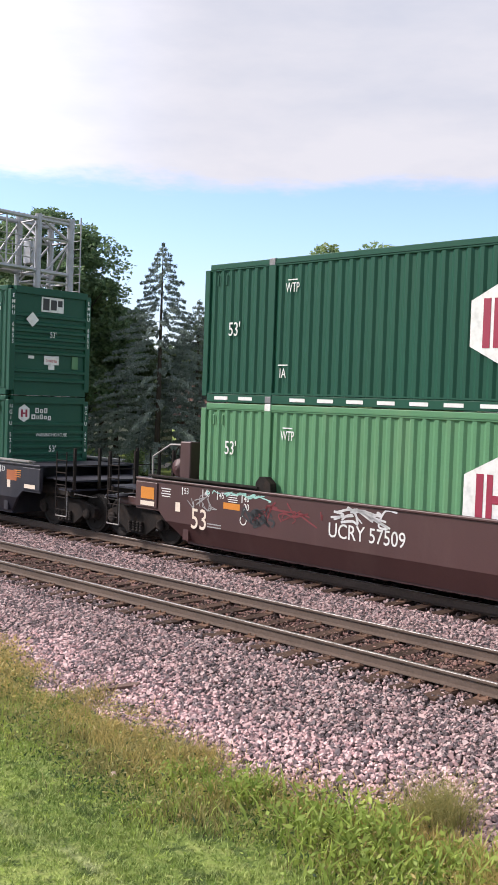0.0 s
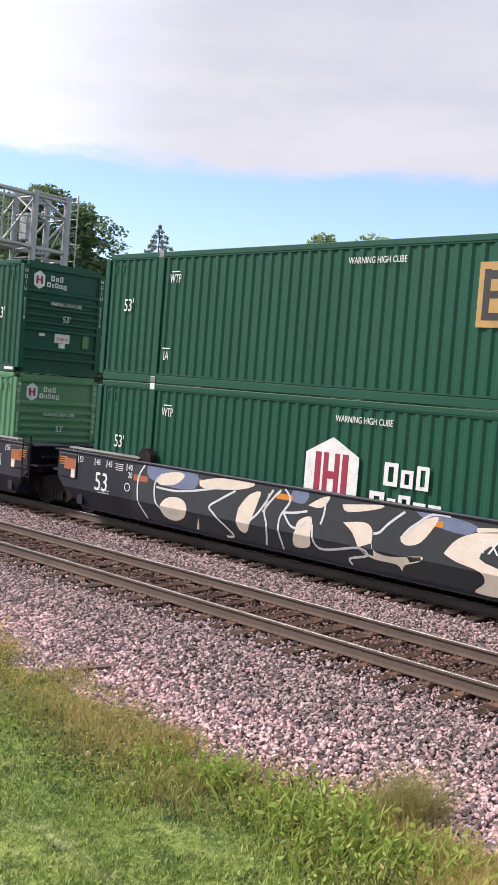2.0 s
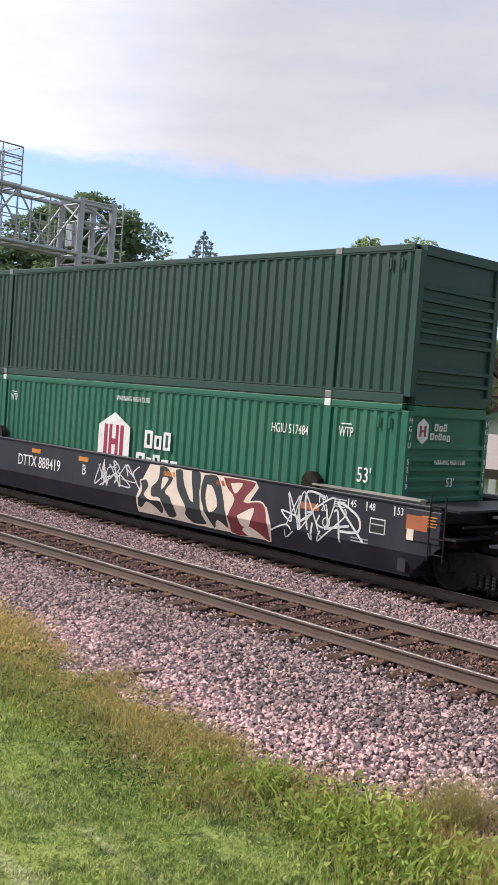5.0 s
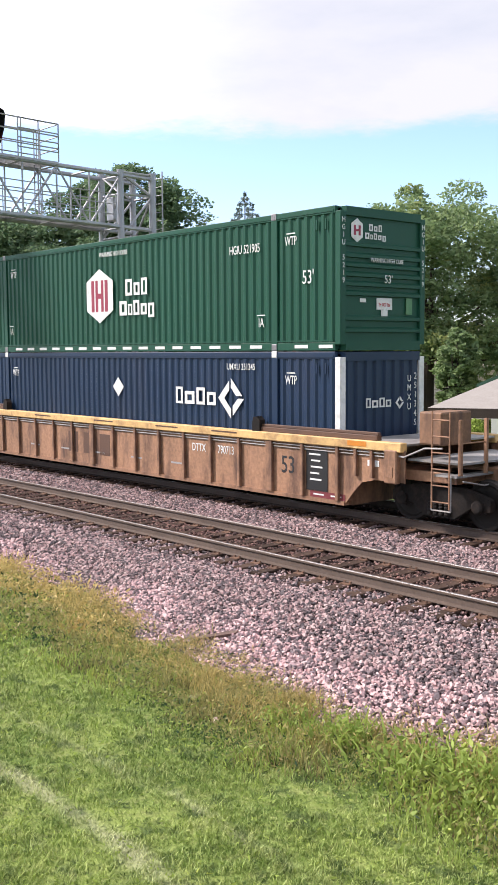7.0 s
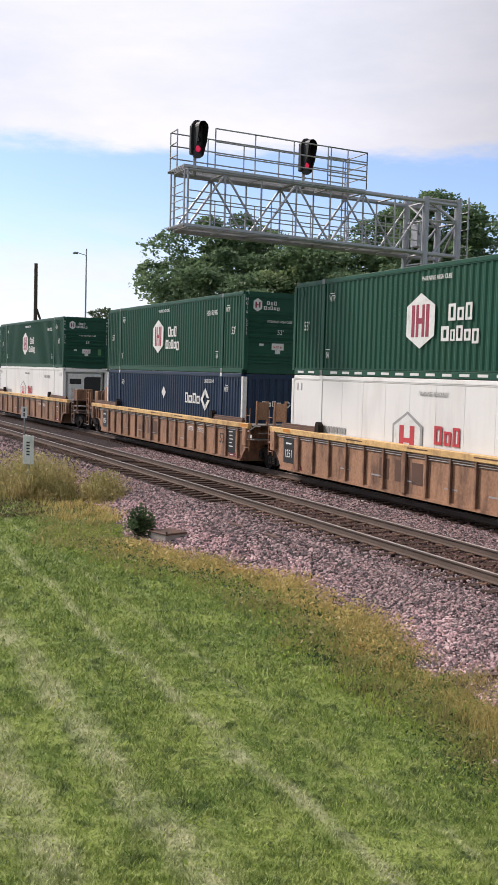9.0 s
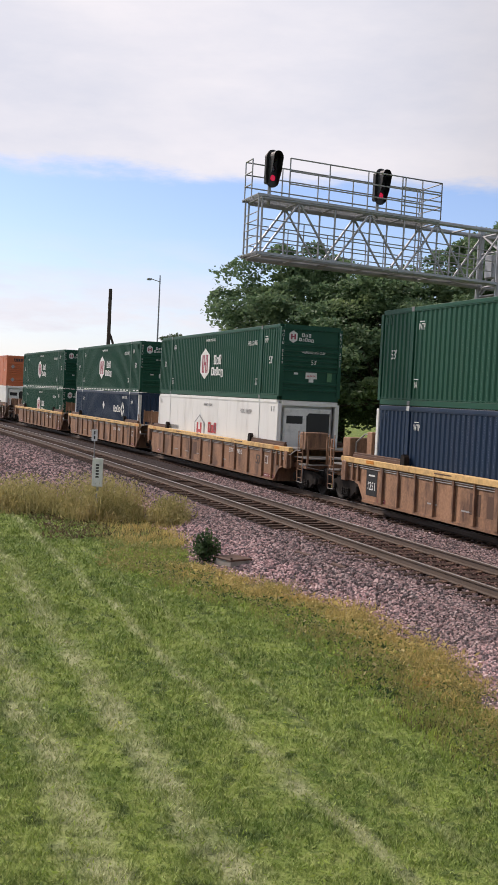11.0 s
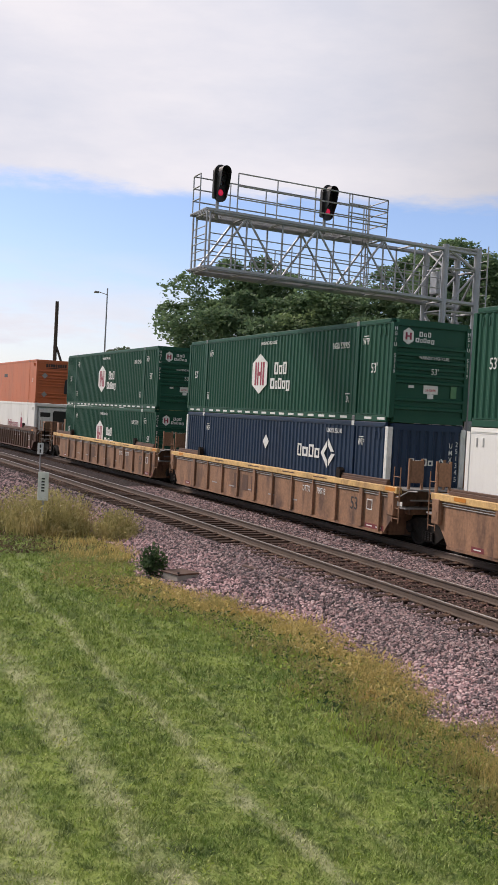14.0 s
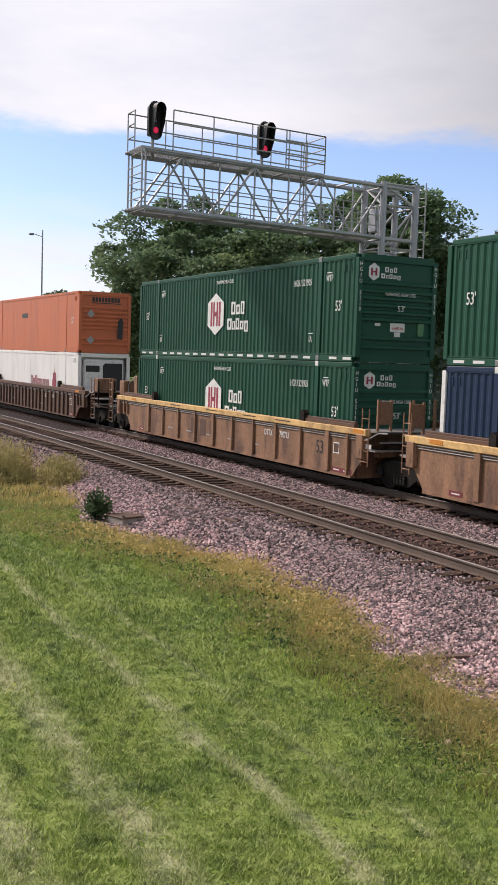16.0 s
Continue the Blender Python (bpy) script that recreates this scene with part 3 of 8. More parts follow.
def plaque(polys, t=0.004):
    """Flat painted shapes in the x-z plane, proud towards -y. Each outline counter-clockwise as seen from -y."""
    s = Shape()
    for poly in polys:
        s.prism(poly, "y", -t, 0.0)
    return s


def rect(x0, x1, z0, z1):
    return [(x0, z0), (x1, z0), (x1, z1), (x0, z1)]


# side letters face -y; the right-hand end wall (+x) faces +x
def on_side(x, z, proud=0.0, y=-1.3):
    return pose(x, y - proud, z)


def on_end(y, z, proud=0.0, x=0.0):
    return pose(x + proud, y, z, 0, 0, 90)


LEN, WID, HGT = 16.15, 2.6, 2.896
RIB, DEPTH = 0.255, 0.034


def corrugated(x0, x1, z0, z1, face=-1.30, sign=-1, pitch=RIB):
    """A vertical-ribbed steel sheet between x0 and x1."""
    n = max(1, round((x1 - x0) / pitch))
    p = (x1 - x0) / n
    pts = []
    for k in range(n):
        a = x0 + k * p
        pts += [(a, 0), (a + 0.14 * p, 0), (a + 0.36 * p, 1), (a + 0.64 * p, 1), (a + 0.86 * p, 0)]
    pts.append((x1, 0))
    s = Shape()
    for x, d in pts:
        y = face - sign * (DEPTH * (1 - d) + 0.012)
        s.v += [(x, y, z0), (x, y, z1), (x, y - sign * 0.02, z0), (x, y - sign * 0.02, z1)]
    for k in range(len(pts) - 1):
        a, b = 4 * k, 4 * k + 4
        s.f += [(a, b, b + 1, a + 1), (a + 2, a + 3, b + 3, b + 2)]
    return s


MESHES = {}


def cached(key, make):
    if key not in MESHES:
        MESHES[key] = make()
    return MESHES[key]


def hub_logo(parent, x, z, h=1.42):
    w = h * 0.45
    hexa = [(-w, -h * 0.27), (0, -h * 0.5), (w, -h * 0.27), (w, h * 0.27), (0, h * 0.5), (-w, h * 0.27)]
    badge = part("logo_badge", cached(("hub", h), lambda: plaque([hexa]).mesh("logo_badge", M["paint_white"])), None, parent, "white hexagonal logo badge", at=on_side(x, z, 0.004))
    bars = [rect(-0.62 * w, -0.40 * w, -0.29 * h, 0.29 * h), rect(-0.30 * w, -0.12 * w, -0.29 * h, 0.29 * h), rect(0.12 * w, 0.30 * w, -0.29 * h, 0.29 * h), rect(0.40 * w, 0.62 * w, -0.29 * h, 0.29 * h), rect(-0.12 * w, 0.12 * w, -0.05 * h, 0.05 * h)]
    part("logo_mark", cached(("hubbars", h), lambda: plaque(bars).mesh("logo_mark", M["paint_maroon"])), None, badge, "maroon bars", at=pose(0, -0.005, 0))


def block_word(widths, h, gap, weight=0.28):
    """A row of plain open blocks, tall and short, in place of a brand word."""
    polys, x = [], 0.0
    for k, w in enumerate(widths):
        lo, hi = (-h * 0.2 if k == 4 else 0.0), (h if k in (0, 2) else h * 0.76)
        a, b, t = x + w * 0.05, x + w * 0.95, w * weight
        polys += [rect(a, a + t, lo, hi), rect(b - t, b, lo, hi), rect(a + t, b - t, hi - t * 0.8, hi), rect(a + t, b - t, lo, lo + t * 0.8)]
        x += w + gap
    return [[(px - x / 2, pz) for px, pz in q] for q in polys]


def hub_word(parent, x, z, s=1.0, key="paint_white"):
    polys = block_word([0.42, 0.36, 0.36], 0.52, 0.05) + [[(a, b - 0.62) for a, b in q] for q in block_word([0.46, 0.26, 0.36, 0.36, 0.36], 0.46, 0.04)]
    part("logo_word", cached(("hubword", s, key), lambda: plaque([[(a * s, b * s) for a, b in q] for q in polys]).mesh("logo_word", M[key])), None, parent, "brand word as plain bars", at=on_side(x, z, 0.004))


def diamond(parent, at, r=0.3):
    part("placard", cached(("dia", r), lambda: plaque([[(-r, 0), (0, -r), (r, 0), (0, r)]]).mesh("placard", M["paint_white"])), None, parent, "white diamond placard", at=at)


def container(colour, label, s, z, style):
    """A 53-foot box; its origin lies under the middle of its right-hand end, x pointing that way."""
    skin = M[colour]
    c = thing("shipping_container", label, "shipping container", "containers on the train")
    H, h2 = HGT, WID / 2
    smooth_sides = "smooth" in style
    post_mat = M["paint_white"] if colour == "navy" else skin
    # frame
    for x0, x1 in ((-0.16, 0.0), (-LEN, -LEN + 0.16)):
        for y0 in (-h2, h2 - 0.16):
            part("corner_post", cached(("post", x0, y0, post_mat.name), lambda: Shape().box(x0, x1, y0, y0 + 0.16, 0.12, H - 0.12, 0.012).mesh("corner_post", post_mat)), None, c, "white corner post" if colour == "navy" else "")
    for y0 in (-h2, h2 - 0.10):
        part("bottom_rail", cached(("brail", y0, colour), lambda: Shape().box(-LEN + 0.16, -0.16, y0 + (0.005 if y0 < 0 else 0), y0 + 0.1, 0.0, 0.17, 0.01).mesh("bottom_rail", skin)), None, c)
        part("top_rail", cached(("trail", y0, colour), lambda: Shape().box(-LEN + 0.16, -0.16, y0 + (0.005 if y0 < 0 else 0), y0 + 0.1, H - 0.16, H - 0.01, 0.012).mesh("top_rail", skin)), None, c)
    for x0 in (-0.16, -LEN):
        part("end_sill", cached(("sill", x0, colour), lambda: Shape().box(x0, x0 + 0.16, -h2 + 0.16, h2 - 0.16, 0.0, 0.2).mesh("end_sill", skin)), None, c)
        part("end_header", cached(("head", x0, colour), lambda: Shape().box(x0, x0 + 0.16, -h2 + 0.16, h2 - 0.16, H - 0.2, H - 0.02).mesh("end_header", skin)), None, c)
    part("floor", cached(("floor", colour), lambda: Shape().box(-LEN + 0.16, -0.16, -h2 + 0.1, h2 - 0.1, 0.04, 0.14).mesh("floor", skin)), None, c)
    part("roof", cached(("roof", colour), lambda: corrugated_roof(H).mesh("roof", skin)), None, c)
    # lifting posts at the forty-foot places
    bounds = [-LEN + 0.16]
    for x in (-LEN + 1.98, -1.98):
        lp = part("lifting_post", cached(("lift", x, colour), lambda: Shape().box(x - 0.10, x + 0.10, -h2 - 0.004, -h2 + 0.1, 0.0, H, 0.012).mesh("lifting_post", skin)), None, c)
        part("lifting_post", cached(("lift2", x, colour), lambda: Shape().box(x - 0.10, x + 0.10, h2 - 0.1, h2 + 0.004, 0.0, H, 0.012).mesh("lifting_post", skin)), None, c)
        for zc in (0.07, H - 0.07):
            part("lifting_casting", cached(("cast", x, zc, z < 1), lambda: Shape().box(x - 0.085, x + 0.085, -h2 - 0.012, -h2 + 0.1, zc - 0.07, zc + 0.07, 0.01).box(x - 0.03, x + 0.03, -h2 - 0.014, -h2 - 0.01, zc - 0.045, zc + 0.02).mesh("lifting_casting", M["paint_white"] if zc > 1 and z < 1 else M["grate"])), None, lp, "steel lifting casting with a slot")
        bounds += [x - 0.10, x + 0.10]
    bounds.append(-0.16)
    for k in range(0, 6, 2):
        a, b = bounds[k], bounds[k + 1]
        for sg in (-1, 1):
            if smooth_sides:
                mk = lambda: flush_side(a, b, H, sg).mesh("side_wall", skin)
            else:
                mk = lambda: corrugated(a, b, 0.17, H - 0.16, sg * h2, sg).mesh("side_wall", skin)
            part("side_wall", cached(("side", k, sg, colour, smooth_sides), mk), None, c)
    lip = cached(("lip", colour), lambda: Shape().box(-LEN + 0.2, -0.2, -h2 - 0.008, -h2 + 0.02, H - 0.115, H - 0.085).box(-LEN + 0.2, -0.2, -h2 - 0.006, -h2 + 0.02, 0.185, 0.215).mesh("rail_lip", skin))
    part("rail_lip", lip, None, c)
    slot = cached(("slot", colour), lambda: Shape().box(-0.028, 0.028, -0.014, 0.02, -0.11, 0.11, 0.012).mesh("lashing_loop", skin))
    for x in (-0.42, -0.68, -LEN + 0.42, -LEN + 0.68):
        part("lashing_loop", slot, None, c, at=pose(x, -h2, H - 0.36))
    # end walls
    if "reefer" in style:
        reefer_end(c, H, h2)
    else:
        for x, sg in ((0.0, 1), (-LEN, -1)):
            ribs = ribbed_end(H, h2, x, sg, colour == "navy")
            wall = part("end_wall", cached(("end", x, colour), lambda: ribs[0].mesh("end_wall", skin)), None, c)
            for k, q in enumerate(ribs[1:]):
                part("end_rib", cached(("endrib", x, colour, k), lambda: q.mesh("end_rib", skin)), None, wall)
    container_marks(c, style, colour, H, h2)
    c.matrix_basis = on_track(s, FAR_TRACK, z)
    MOVERS.append((c, s, z))
    return c


def corrugated_roof(H):
    s = Shape()
    n = 52
    p = (LEN - 0.32) / n
    for k in range(n):
        a = -LEN + 0.16 + k * p
        s.box(a + p * 0.12, a + p * 0.88, -1.2, 1.2, H - 0.03, H - 0.012)
    return s.box(-LEN + 0.16, -0.16, -1.2, 1.2, H - 0.06, H - 0.03)


def flush_side(a, b, H, sg):
    """A sheet-and-post wall: flat panels with slightly proud seams, one folded sheet."""
    n = max(1, round((b - a) / 1.22))
    out = [(a, 1.284)]
    for k in range(1, n):
        x = a + (b - a) * k / n
        out += [(x - 0.025, 1.284), (x - 0.02, 1.289), (x + 0.02, 1.289), (x + 0.025, 1.284)]
    out += [(b, 1.284), (b, 1.26), (a, 1.26)]
    return Shape().prism([(x, sg * y) for x, y in out], "z", 0.17, H - 0.16)


def ribbed_end(H, h2, x, sg, vertical):
    """The end sheet and its pressed ribs, upright or level."""
    yi = h2 - 0.16
    lo, hi = sorted((x - sg * 0.10, x - sg * 0.065))
    out = [Shape().box(lo, hi, -yi, yi, 0.2, H - 0.2)]
    if vertical:
        for k in range(8):
            y = -yi + (k + 0.5) * 2 * yi / 8
            out.append(Shape().prism([(x - sg * 0.065, y - 0.11), (x - sg * 0.02, y - 0.07), (x - sg * 0.02, y + 0.07), (x - sg * 0.065, y + 0.11)], "z", 0.2, H - 0.2))
        return out
    for z in (0.42, 0.66, 1.16, 1.35, 1.54, 1.73, 1.92, 2.14):
        out.append(Shape().prism([(x - sg * 0.07, z - 0.055), (x - sg * 0.004, z - 0.045), (x - sg * 0.004, z + 0.015), (x - sg * 0.07, z + 0.065)], "y", -yi, yi))
    return out


def reefer_end(c, H, h2):
    w = M["white"]
    part("end_wall", cached("reefwall", lambda: Shape().box(-0.45, -0.3, -1.14, 1.14, 0.2, H - 0.2).mesh("end_wall", w)), None, c)
    part("end_wall", cached("reefwall2", lambda: Shape().box(-LEN + 0.03, -LEN + 0.08, -1.14, 1.14, 0.2, H - 0.2).mesh("end_wall", w)), None, c)
    unit = part("cooling_unit", cached("reefunit", lambda: Shape().box(-0.3, -0.06, -1.0, 1.0, 0.75, 2.6, 0.06).mesh("cooling_unit", M["paint_white"])), None, c, "white refrigeration unit on the end")
    part("dark_grille", cached("reefgr", lambda: Shape().prism([(-0.02, 0.95), (0.92, 0.80), (0.92, 2.42), (0.05, 2.42), (-0.06, 2.3)], "x", -0.06, -0.045).mesh("dark_grille", M["signal"])), None, unit, "black cooling grille")
    part("access_panel", cached("reefpan", lambda: Shape().box(-0.06, -0.045, -0.9, -0.22, 2.0, 2.3, 0.005).mesh("access_panel", M["signal"])), None, unit)
    part("fuel_tank", cached("reeftank", lambda: Shape().box(-0.5, -0.08, -0.9, 0.9, 0.25, 0.68, 0.1).mesh("fuel_tank", M["paint_white"])), None, c)


def container_marks(c, style, colour, H, h2):
    ink = "paint_white"
    dark_ink = "paint_black" if colour == "white" else ink
    if "dash" in style:
        x = -0.42
        strip = cached("dash", lambda: plaque([rect(-0.2, 0.2, -0.035, 0.035)]).mesh("reflective_strip", M["paint_white"]))
        while x > -LEN + 0.4:
            if min(abs(x + 1.98), abs(x + LEN - 1.98)) > 0.32:
                part("reflective_strip", strip, None, c, at=on_side(x, 0.085, 0.0))
            x -= 0.72
    if "plain" not in style:
        if colour in ("green", "green_light", "green_aqua", "navy"):
            for x in ((-2.55, -LEN + 2.5) if "emp" in style else (-1.45, -LEN + 2.55)):
                letters("WTP", 0.27, ink, c, on_side(x, 2.28, 0.006), 0.62)
                part("overbar", cached("obar", lambda: plaque([rect(-0.13, 0.13, -0.012, 0.012)]).mesh("overbar", M["paint_white"])), None, c, at=on_side(x, 2.44, 0.006))
        if "umax" not in style and colour != "white":
            feet = 1.70 if "emp" in style else 1.95 if "high_feet" in style else 1.50
            letters("53'", 0.40, ink, c, on_side(-0.93, feet, 0.006), 0.75)
            letters("53'", 0.40, ink, c, on_side(-LEN + 0.95, feet, 0.006), 0.75)
        if "hub" in style or "emp" in style:
            for x in (-1.98 - 0.42, -LEN + 1.98 + 0.38):
                letters("IA", 0.28, ink, c, on_side(x, 0.60, 0.006), 0.72)
                part("overbar", cached("obar", lambda: plaque([rect(-0.13, 0.13, -0.012, 0.012)]).mesh("overbar", M["paint_white"])), None, c, at=on_side(x, 0.77, 0.006))
            letters("WARNING HIGH CUBE", 0.17, ink, c, on_side(-8.2, 2.52, 0.006), 0.75)
    if "emp" in style:
        plate = part("logo_plate", cached("empplate", lambda: plaque([rect(-0.80, 0.80, -0.54, 0.54)]).mesh("logo_plate", M["paint_tan"])), None, c, "tan square logo plate", at=on_side(-5.25, 1.88, 0.004))
        part("logo_mark", plaque([rect(-0.70, -0.58, -0.42, 0.42), rect(-0.58, -0.18, 0.26, 0.40), rect(-0.58, -0.26, -0.06, 0.06), rect(-0.58, -0.14, -0.42, -0.30)]), M["paint_black"], plate, "black blocks", at=pose(0, -0.005, 0))
        part("logo_mark", plaque([rect(-0.12, -0.02, -0.40, 0.30), rect(-0.02, 0.06, -0.05, 0.24), rect(0.06, 0.14, -0.22, 0.04), rect(0.14, 0.22, -0.05, 0.24), rect(0.22, 0.34, -0.40, 0.30), rect(0.42, 0.52, -0.34, 0.32), rect(0.52, 0.70, 0.20, 0.32), rect(0.62, 0.70, -0.06, 0.20), rect(0.52, 0.62, -0.06, 0.04)]), M["paint_blue"], plate, "blue blocks", at=pose(0, -0.005, 0))
        diamond(c, on_side(-3.85, 2.18, 0.004), 0.27)
        letters("EMHU 685526", 0.28, ink, c, on_side(-0.98, 2.32, 0.006), 0.6)
        letters("TOP LIFT ONLY", 0.23, ink, c, on_side(-0.98, 0.58, 0.006), 0.66)
        end_badge = part("logo_plate", plaque([rect(-0.36, 0.36, -0.2, 0.2)]), M["paint_white"], c, "small white logo plate", at=on_end(0.05, 2.46, -0.06))
        part("logo_mark", plaque([[(a * 0.36, b * 0.34) for a, b in q] for q in ([rect(-0.86, -0.30, -0.46, 0.46), rect(-0.16, 0.36, -0.4, 0.4), rect(0.48, 0.88, -0.1, 0.4)])]), M["paint_black"], end_badge, at=pose(0, -0.005, 0))
        diamond(c, on_end(-0.62, 2.02, 0.0), 0.2)
        letters("53'", 0.22, ink, c, on_end(0.05, 1.64, 0.004), 0.8)
    if "hub" in style:
        if colour == "white":
            reefer_hub(c)
        else:
            hub_logo(c, -8.87, 1.46)
            hub_word(c, -7.15, 1.42, 0.80)
        code = {"green": "HGIU 521905", "green_light": "HGIU 504858", "green_aqua": "HGIU 517484"}.get(colour, "HGIU 538896")
        if colour != "white":
            letters(code, 0.27, ink, c, on_side(-2.95, 2.22, 0.006), 0.68)
            # end wall: small badge, word, length, weight plate, hatch
            badge = part("logo_badge", cached("endhex", lambda: plaque([[(-0.17, -0.13), (0, -0.24), (0.17, -0.13), (0.17, 0.13), (0, 0.24), (-0.17, 0.13)]]).mesh("logo_badge", M["paint_white"])), None, c, "small white hexagonal badge", at=on_end(-0.78, 2.42, -0.05))
            part("logo_mark", cached("endmark", lambda: plaque([rect(-0.1, -0.04, -0.1, 0.1), rect(0.04, 0.1, -0.1, 0.1), rect(-0.04, 0.04, -0.02, 0.02)]).mesh("logo_mark", M["paint_maroon"])), None, badge, at=pose(0, -0.005, 0))
            part("logo_word", cached("endword", lambda: plaque([[(a * 0.3, b * 0.3) for a, b in q] for q in block_word([0.42, 0.36, 0.36], 0.46, 0.09) + [[(a, b - 0.55) for a, b in q] for q in block_word([0.46, 0.26, 0.36, 0.36, 0.36], 0.42, 0.08)]]).mesh("logo_word", M["paint_white"])), None, c, at=on_end(-0.22, 2.43, -0.05))
            letters("WARNING HIGH CUBE", 0.13, ink, c, on_end(0.08, 1.84, 0.004), 0.75)
            letters("53'", 0.24, ink, c, on_end(0.12, 1.46, 0.004), 0.9)
    if ("hub" in style or "emp" in style) and colour != "white":
        wp = part("weight_plate", cached("weight", lambda: plaque([rect(-0.24, 0.24, -0.12, 0.12), rect(-0.1, 0.1, -0.26, -0.125)]).mesh("weight_plate", M["paint_white"])), None, c, "white weight plate", at=on_end(0.05, 0.96, -0.05))
        letters("24 000 lbs", 0.11, "paint_red", wp, pose(0, -0.006, -0.02), 0.8)
        part("document_holder", cached("hatch", lambda: Shape().box(-0.054, -0.03, 0.72, 0.92, 0.75, 1.1, 0.01).mesh("document_holder", M[colour])), None, c)
        part("data_plate", cached("dplate", lambda: plaque([rect(-0.09, 0.09, -0.04, 0.04)]).mesh("data_plate", M["paint_white"])), None, c, at=on_end(-0.6, 1.02, -0.05))
        for y in (-1.22, 1.22):
            letters("\n".join("EMHU 6855" if "emp" in style else "HGIU 5219"), 0.15, ink, c, on_end(y, 2.0, 0.004), 0.9, "upright_code")
    if "umax" in style:
        word = block_word([0.31, 0.42, 0.36, 0.36], 0.40, 0.04, 0.24)
        part("logo_word", cached("umaxw", lambda: plaque(word).mesh("logo_word", M["paint_white"])), None, c, "white brand word as plain bars", at=on_side(-4.75, 1.66, 0.004))
        r1, r2 = 0.46, 0.24
        ring = [[(-r1, 0), (0, -r1), (0, -r2), (-r2, 0)], [(0.06, -r1 + 0.06), (r1, 0), (r2, 0), (0.06, -r2 + 0.06)], [(r1 - 0.06, 0.06), (0, r1), (0, r2), (r2 - 0.06, 0.06)], [(-0.06, r1 - 0.06), (-r1, 0.0), (-r2, 0.0), (-0.06, r2 - 0.06)]]
        part("logo_badge", cached("umaxd", lambda: plaque(ring).mesh("logo_badge", M["paint_white"])), None, c, "white open diamond", at=on_side(-3.45, 1.84, 0.004))
        diamond(c, on_side(-8.05, 2.0, 0.004), 0.25)
        letters("UMXU 251345", 0.2, ink, c, on_side(-3.1, 2.55, 0.006), 0.8)
        part("logo_word", cached("umaxe", lambda: plaque([[(a * 0.5, b * 0.5) for a, b in q] for q in word]).mesh("logo_word", M["paint_white"])), None, c, at=on_end(-0.15, 1.72, 0.0))
        part("logo_badge", cached("umaxde", lambda: plaque([[(a * 0.3, b * 0.3) for a, b in q] for q in ring]).mesh("logo_badge", M["paint_white"])), None, c, at=on_end(0.50, 1.80, 0.0))
        letters("U\nM\nX\nU", 0.2, ink, c, on_end(0.80, 2.0, 0.004), 0.9, "upright_code")
        letters("2\n5\n1\n3\n4\n5", 0.2, ink, c, on_end(1.0, 1.85, 0.004), 0.9, "upright_code")
    if "orange" in style:
        part("nameboard", plaque([rect(-0.78, 0.78, -0.19, 0.19)]), M["orange"], c, at=on_end(0.05, 2.5, -0.05))
        part("brand_bar", plaque([rect(-0.7 + 0.157 * k, -0.58 + 0.157 * k, -0.09, 0.12) for k in range(9)] + [rect(-0.72, 0.74, -0.17, -0.13)]), M["paint_black"], c, "black brand word as plain bars", at=on_end(0.05, 2.5, -0.045))
        part("brand_bar", plaque([rect(-0.55, 0.55, -0.12, 0.12)]), M["paint_black"], c, at=on_side(-9.2, 1.9, 0.004))
        for y, z in ((-0.72, 1.83), (-0.72, 0.6)):
            part("placard", plaque([[(-0.2, 0), (0, -0.2), (0.2, 0), (0, 0.2)]]), M["paint_grey"], c, at=on_end(y, z, 0.0))
        part("soot_stain", plaque([[(-0.14, -0.5), (0.12, -0.55), (0.16, 0.3), (0.05, 0.5), (-0.1, 0.35)]]), M["spray_dark"], c, "black soot stain", at=on_end(0.75, 1.2, 0.0))
    if "england" in style:
        polys = block_word([0.3, 0.34, 0.34, 0.3, 0.3, 0.16, 0.3, 0.3, 0.34], 0.62, 0.07, 0.22)
        part("brand_bar", cached("engl", lambda: plaque(polys).mesh("brand_bar", M["paint_maroon"])), None, c, "maroon brand word as plain bars", at=on_side(-6.2, 1.0, 0.004))
        part("emblem", cached("tower", lambda: plaque([rect(-0.3, 0.3, -0.5, 0.1), rect(-0.22, -0.06, 0.1, 0.45), rect(0.06, 0.22, 0.1, 0.45), [(-0.05, 0.1), (0.05, 0.1), (0, 0.85)]]).mesh("emblem", M["paint_maroon"])), None, c, "maroon emblem", at=on_side(-3.7, 1.4, 0.004))
    if "greybox" in style:
        part("logo_plate", plaque([rect(-0.9, 0.9, -0.55, 0.55)]), M["paint_blue"], c, "dark logo plate", at=on_side(-8.0, 1.7, 0.004))
    if "redbox" in style:
        part("brand_bar", plaque([rect(-2.6 + 1.0 * k, -1.9 + 1.0 * k, -0.4, 0.4) for k in range(6)]), M["paint_white"], c, "faded white brand word as plain bars", at=on_side(-8.0, 1.5, 0.004))


